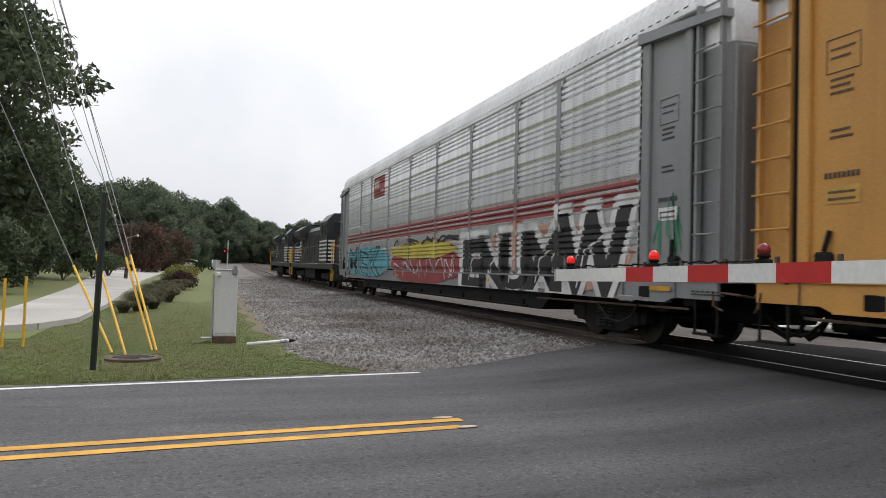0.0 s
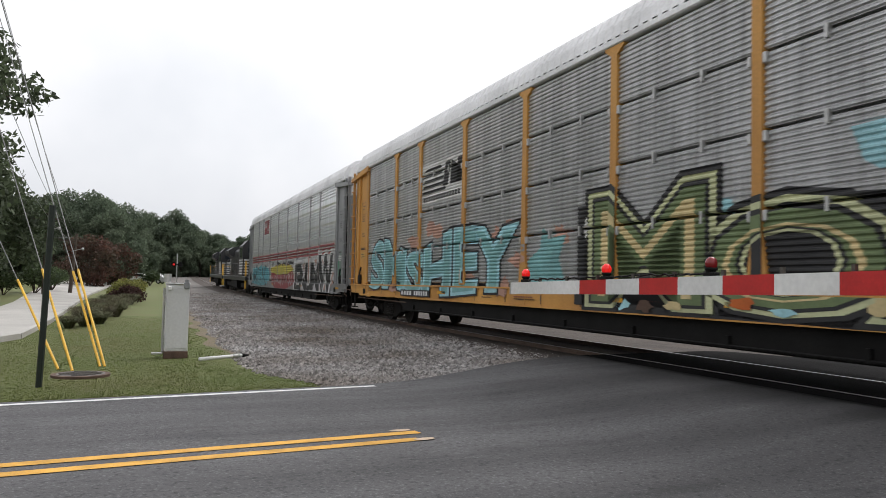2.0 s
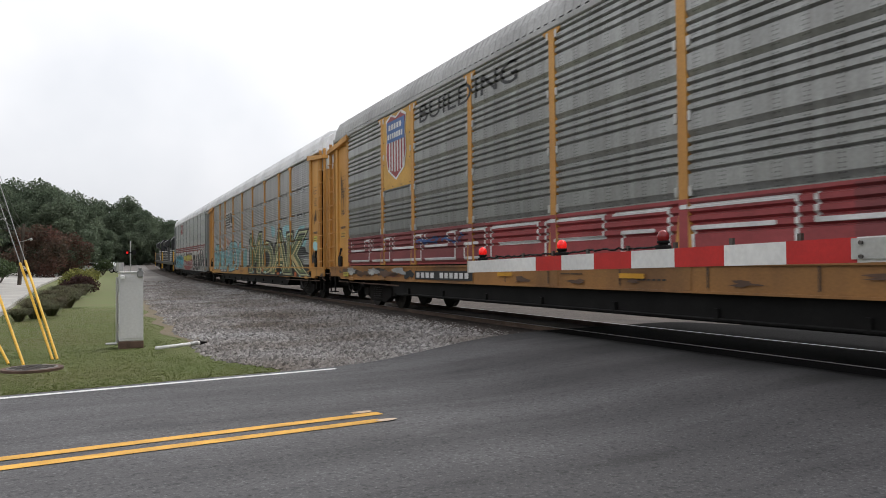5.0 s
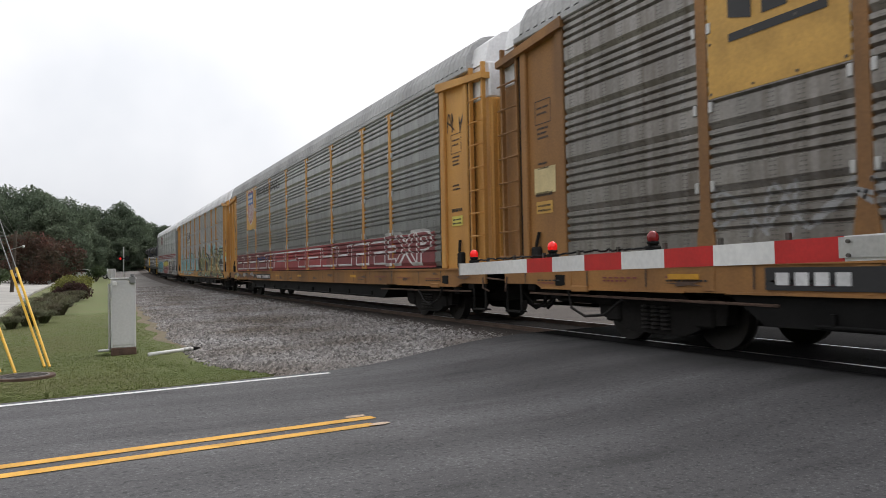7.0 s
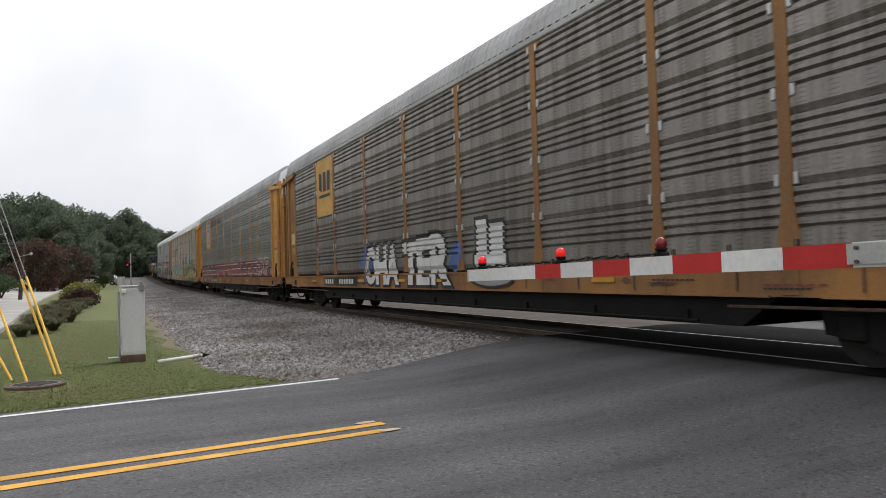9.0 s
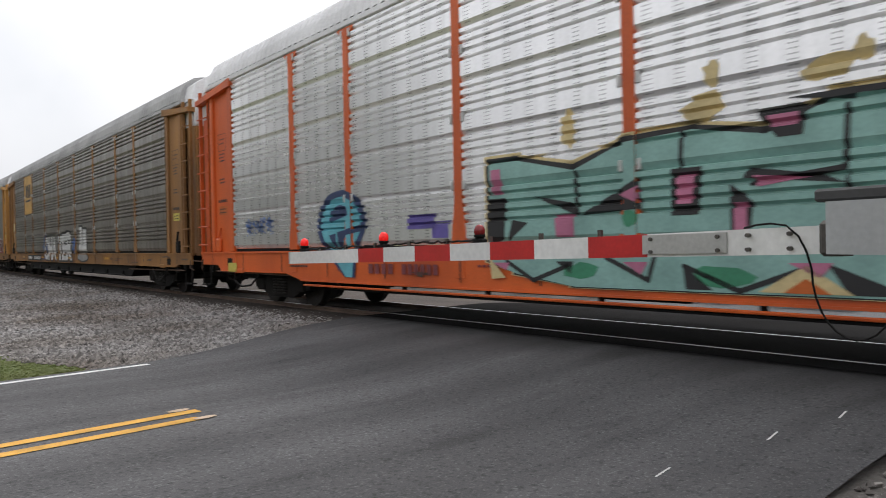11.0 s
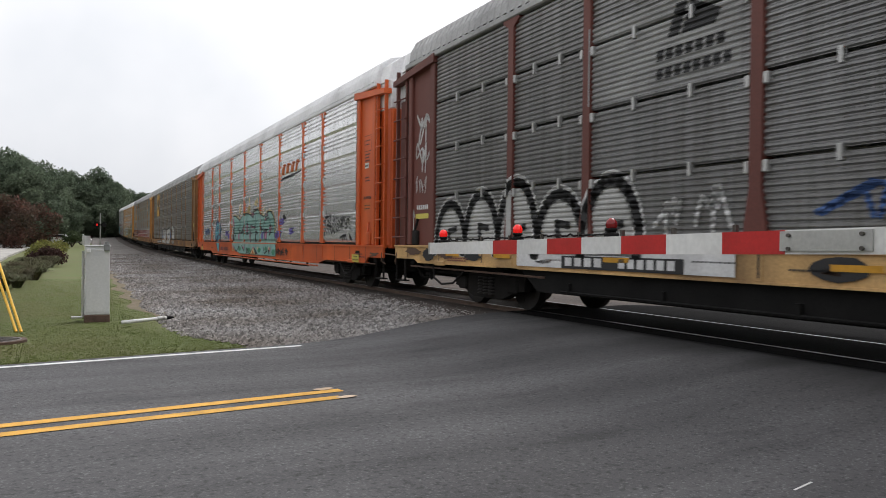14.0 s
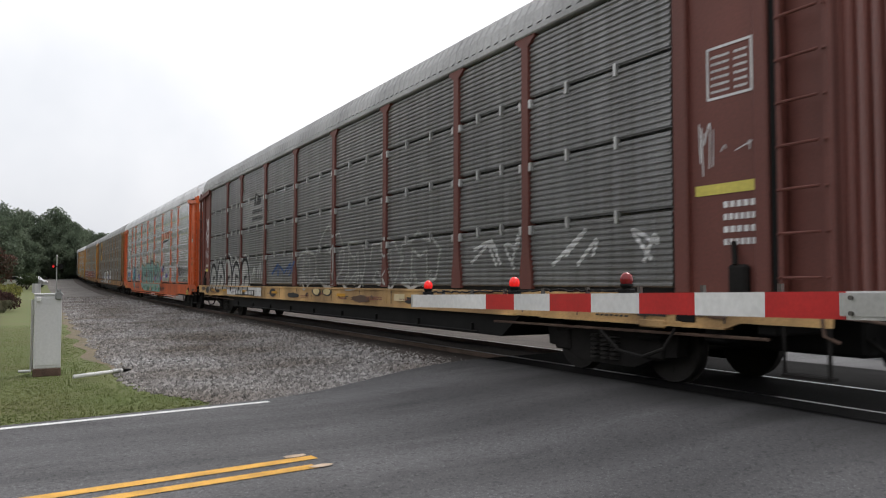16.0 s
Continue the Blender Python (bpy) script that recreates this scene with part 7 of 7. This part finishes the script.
def grass_clump(r, h, n, seed):
    rg = np.random.default_rng(seed)
    root = thing("ornamental_grass", (0, 0, 0), "clump of tall arching ornamental grass, green and buff", "ornamental grass", "grass clumps beside the lawn")
    vs, fs = [], []
    for i in range(n):
        a, q, o = rg.uniform(0, 6.28), rg.uniform(0.1, 1.0) * r, len(vs)
        b = rg.uniform(0, 0.25) * r
        hh, w = h * rg.uniform(0.6, 1.05), 0.012
        d = np.array([math.cos(a), math.sin(a)])
        e = np.array([-d[1], d[0]]) * w
        for f, z in ((0.0, 0.0), (0.35, 0.75), (0.75, 1.0), (1.0, 0.85)):
            p = d * (b + q * f)
            k = 1 - f * 0.8
            vs += [(p[0] - e[0] * k, p[1] - e[1] * k, hh * z), (p[0] + e[0] * k, p[1] + e[1] * k, hh * z)]
        fs += [(o + 2 * j, o + 2 * j + 1, o + 2 * j + 3, o + 2 * j + 2) for j in range(3)]
    hang("blades", mesh_of("blades", vs, fs, M["reed"]), root)
    return root


gc_ = place(grass_clump(0.6, 0.5, 900, 41), -1.55, 25.0)
for i, (x, y, k) in enumerate(((-1.2, 26.3, 0.8), (-1.75, 27.5, 1.0), (-1.3, 29, 1.0), (-0.9, 31, 1.1), (-1.6, 31.5, 1.0), (-1.0, 34, 1.2), (-1.7, 36, 1.1), (-0.8, 38, 1.1), (-1.5, 41, 1.2), (-1.9, 24.0, 0.7), (-0.6, 44, 1.2), (-1.1, 48, 1.2))):
    again(gc_, x, y, i * 77, k)

# mown grass as blades
rg = np.random.default_rng(5)
n_ = 160000
gx, gy = rg.uniform(-5.0, 2.6, n_), 9.9 + rg.beta(0.8, 1.6, n_) * 22
keep = []
for i in range(n_):
    n_road = gx[i] * -0.1444 + gy[i] * 0.9895
    if n_road < 9.78 or gx[i] > ballast_edge(gy[i]) + 0.12 - (0.75 * rg.random() if gy[i] > 13 else 0.3 * rg.random()):
        continue
    if gx[i] < -2.6 - max(0, 0) and gy[i] > 15.8 and gx[i] < -2.9:
        continue
    if (gx[i] + 0.8) ** 2 + (gy[i] - 12.3) ** 2 < 0.18:
        continue
    keep.append(i)
gx, gy = gx[keep], gy[keep]
m_ = len(gx)
ang, hh = rg.uniform(0, 6.28, m_), rg.uniform(0.006, 0.015, m_)
gz = np.array([land(a, b) - 0.03 for a, b in zip(gx, gy)])
dx, dy = np.cos(ang) * 0.007, np.sin(ang) * 0.007
lx, ly = rg.normal(0, 0.02, m_), rg.normal(0, 0.02, m_)
v = np.stack([gx - dx, gy - dy, gz, gx + dx, gy + dy, gz, gx + lx, gy + ly, gz + hh], 1).reshape(-1, 3)
lawn_me = mesh_of("grass", v, (np.arange(m_)[:, None] * 3 + np.arange(3)).tolist(), M["blade"])
lawn_me.normals_split_custom_set([(0, 0, 1)] * len(lawn_me.loops))
tagged(hang("grass", lawn_me), "short mown green grass blades", "grass", "", "stuff")

# ballast stones
n_ = 68000
sx, sy = rg.uniform(1.6, 7.6, n_), 10.3 + rg.beta(0.7, 1.7, n_) * 62
n2 = 2500
sx, sy = np.concatenate([sx, rg.uniform(3.3, 7.4, n2)]), np.concatenate([sy, rg.uniform(0.3, 2.0, n2)])
ok = []
for i in range(len(sx)):
    if sy[i] > 5:
        u_ = sx[i] * 0.9895 + sy[i] * 0.1444
        good = sx[i] > ballast_edge(sy[i]) - 0.15 * rg.random() and (-0.1444 * sx[i] + 0.9895 * sy[i]) > road_edge(u_) + 0.03
    else:
        u_ = sx[i] * 0.9895 + sy[i] * 0.1444
        good = (-0.1444 * sx[i] + 0.9895 * sy[i]) < 1.3 - 0.4 * smooth_step(4, 8, u_)
    if good:
        ok.append(i)
sx, sy = sx[ok], sy[ok]
m_ = len(sx)
sz = np.array([land(a, b) for a, b in zip(sx, sy)])
oct_v = np.array([(1, 0, 0), (-1, 0, 0), (0, 1, 0), (0, -1, 0), (0, 0, 1), (0, 0, -1)], float)
oct_f = np.array([(0, 2, 4), (2, 1, 4), (1, 3, 4), (3, 0, 4), (2, 0, 5), (1, 2, 5), (3, 1, 5), (0, 3, 5)])
sink = 0.006 - 0.03 * np.array([1 - smooth_step(0, 0.7, a - ballast_edge(b)) if b > 5 else 0.0 for a, b in zip(sx, sy)])
rad = (0.018 + 0.036 * rg.random(m_) ** 2) * (1 + 0.012 * np.maximum(0, sy - 15))
jit = oct_v[None] * rg.uniform(0.6, 1.3, (m_, 6, 1)) + rg.normal(0, 0.25, (m_, 6, 3))
ca, sa = np.cos(ang_ := rg.uniform(0, 6.28, m_)), np.sin(ang_)
px_ = jit[:, :, 0] * ca[:, None] - jit[:, :, 1] * sa[:, None]
py_ = jit[:, :, 0] * sa[:, None] + jit[:, :, 1] * ca[:, None]
v = np.stack([sx[:, None] + px_ * rad[:, None], sy[:, None] + py_ * rad[:, None], (sz + sink)[:, None] + jit[:, :, 2] * rad[:, None] * 0.75], 2).reshape(-1, 3)
f = (np.arange(m_)[:, None, None] * 6 + oct_f[None]).reshape(-1, 3)
tagged(hang("ballast_stones", mesh_of("ballast_stones", v, f.tolist(), M["stone"])), "loose grey crushed ballast stones", "ballast", "", "stuff")

# beyond the track: fence and wheel stops seen under the cars
fence = thing("fence", (17.5, 0, 0.1), "low chain-link fence beyond the track", "fence")
for i in range(26):
    part("post", Shape().tube((0, -20 + i * 3, 0), (0, -20 + i * 3, 1.3), 0.03, 6), M["fence"], fence)
part("rail", Shape().path([(0, -20, 1.28), (0, 55, 1.28)], 0.022, 6).path([(0, -20, 0.08), (0, 55, 0.08)], 0.012, 5), M["fence"], fence)
s = Shape()
for i in range(430):
    y = -20 + i * 0.175
    s.tube((0, y, 0.05), (0, y + 1.2, 1.27), 0.004, 3, cap=False)
    s.tube((0, y + 1.2, 0.05), (0, y, 1.27), 0.004, 3, cap=False)
part("mesh", s, M["fence"], fence)
stop_me = Shape().box((-0.1, -0.9, 0), (0.1, 0.9, 0.14), 0.03).mesh("wheel_stop", M["concrete"])
for i in range(18):
    tagged(hang("wheel_stop", stop_me, None, pose(15.4, -6 + i * 2.7, 0.12)), "pale concrete wheel stop in the yard", "wheel stop", "wheel stops in the yard")


# ---- what moves ----
def on_track(y):
    return pose(track_x(y), y, RAIL_Z + rise(y), math.degrees(math.atan(max(0, y - 20) / 5500)), 0, -math.degrees(math.atan(2 * y / BEND)) if y > 0 else 0)


def motions():
    for root, y0 in TRAIN:
        walk(root, [(0.5 * i, on_track(y0 + SPEED * 0.5 * i)) for i in range(33)])
    per = 2 / FPS
    step = math.degrees(SPEED * per / 0.46)
    for ws in WHEELS:
        at = ws.matrix_basis.translation.copy()
        walk(ws, [(per * i, pose(at.x, at.y, at.z, -step * i)) for i in range(241)])


motions()
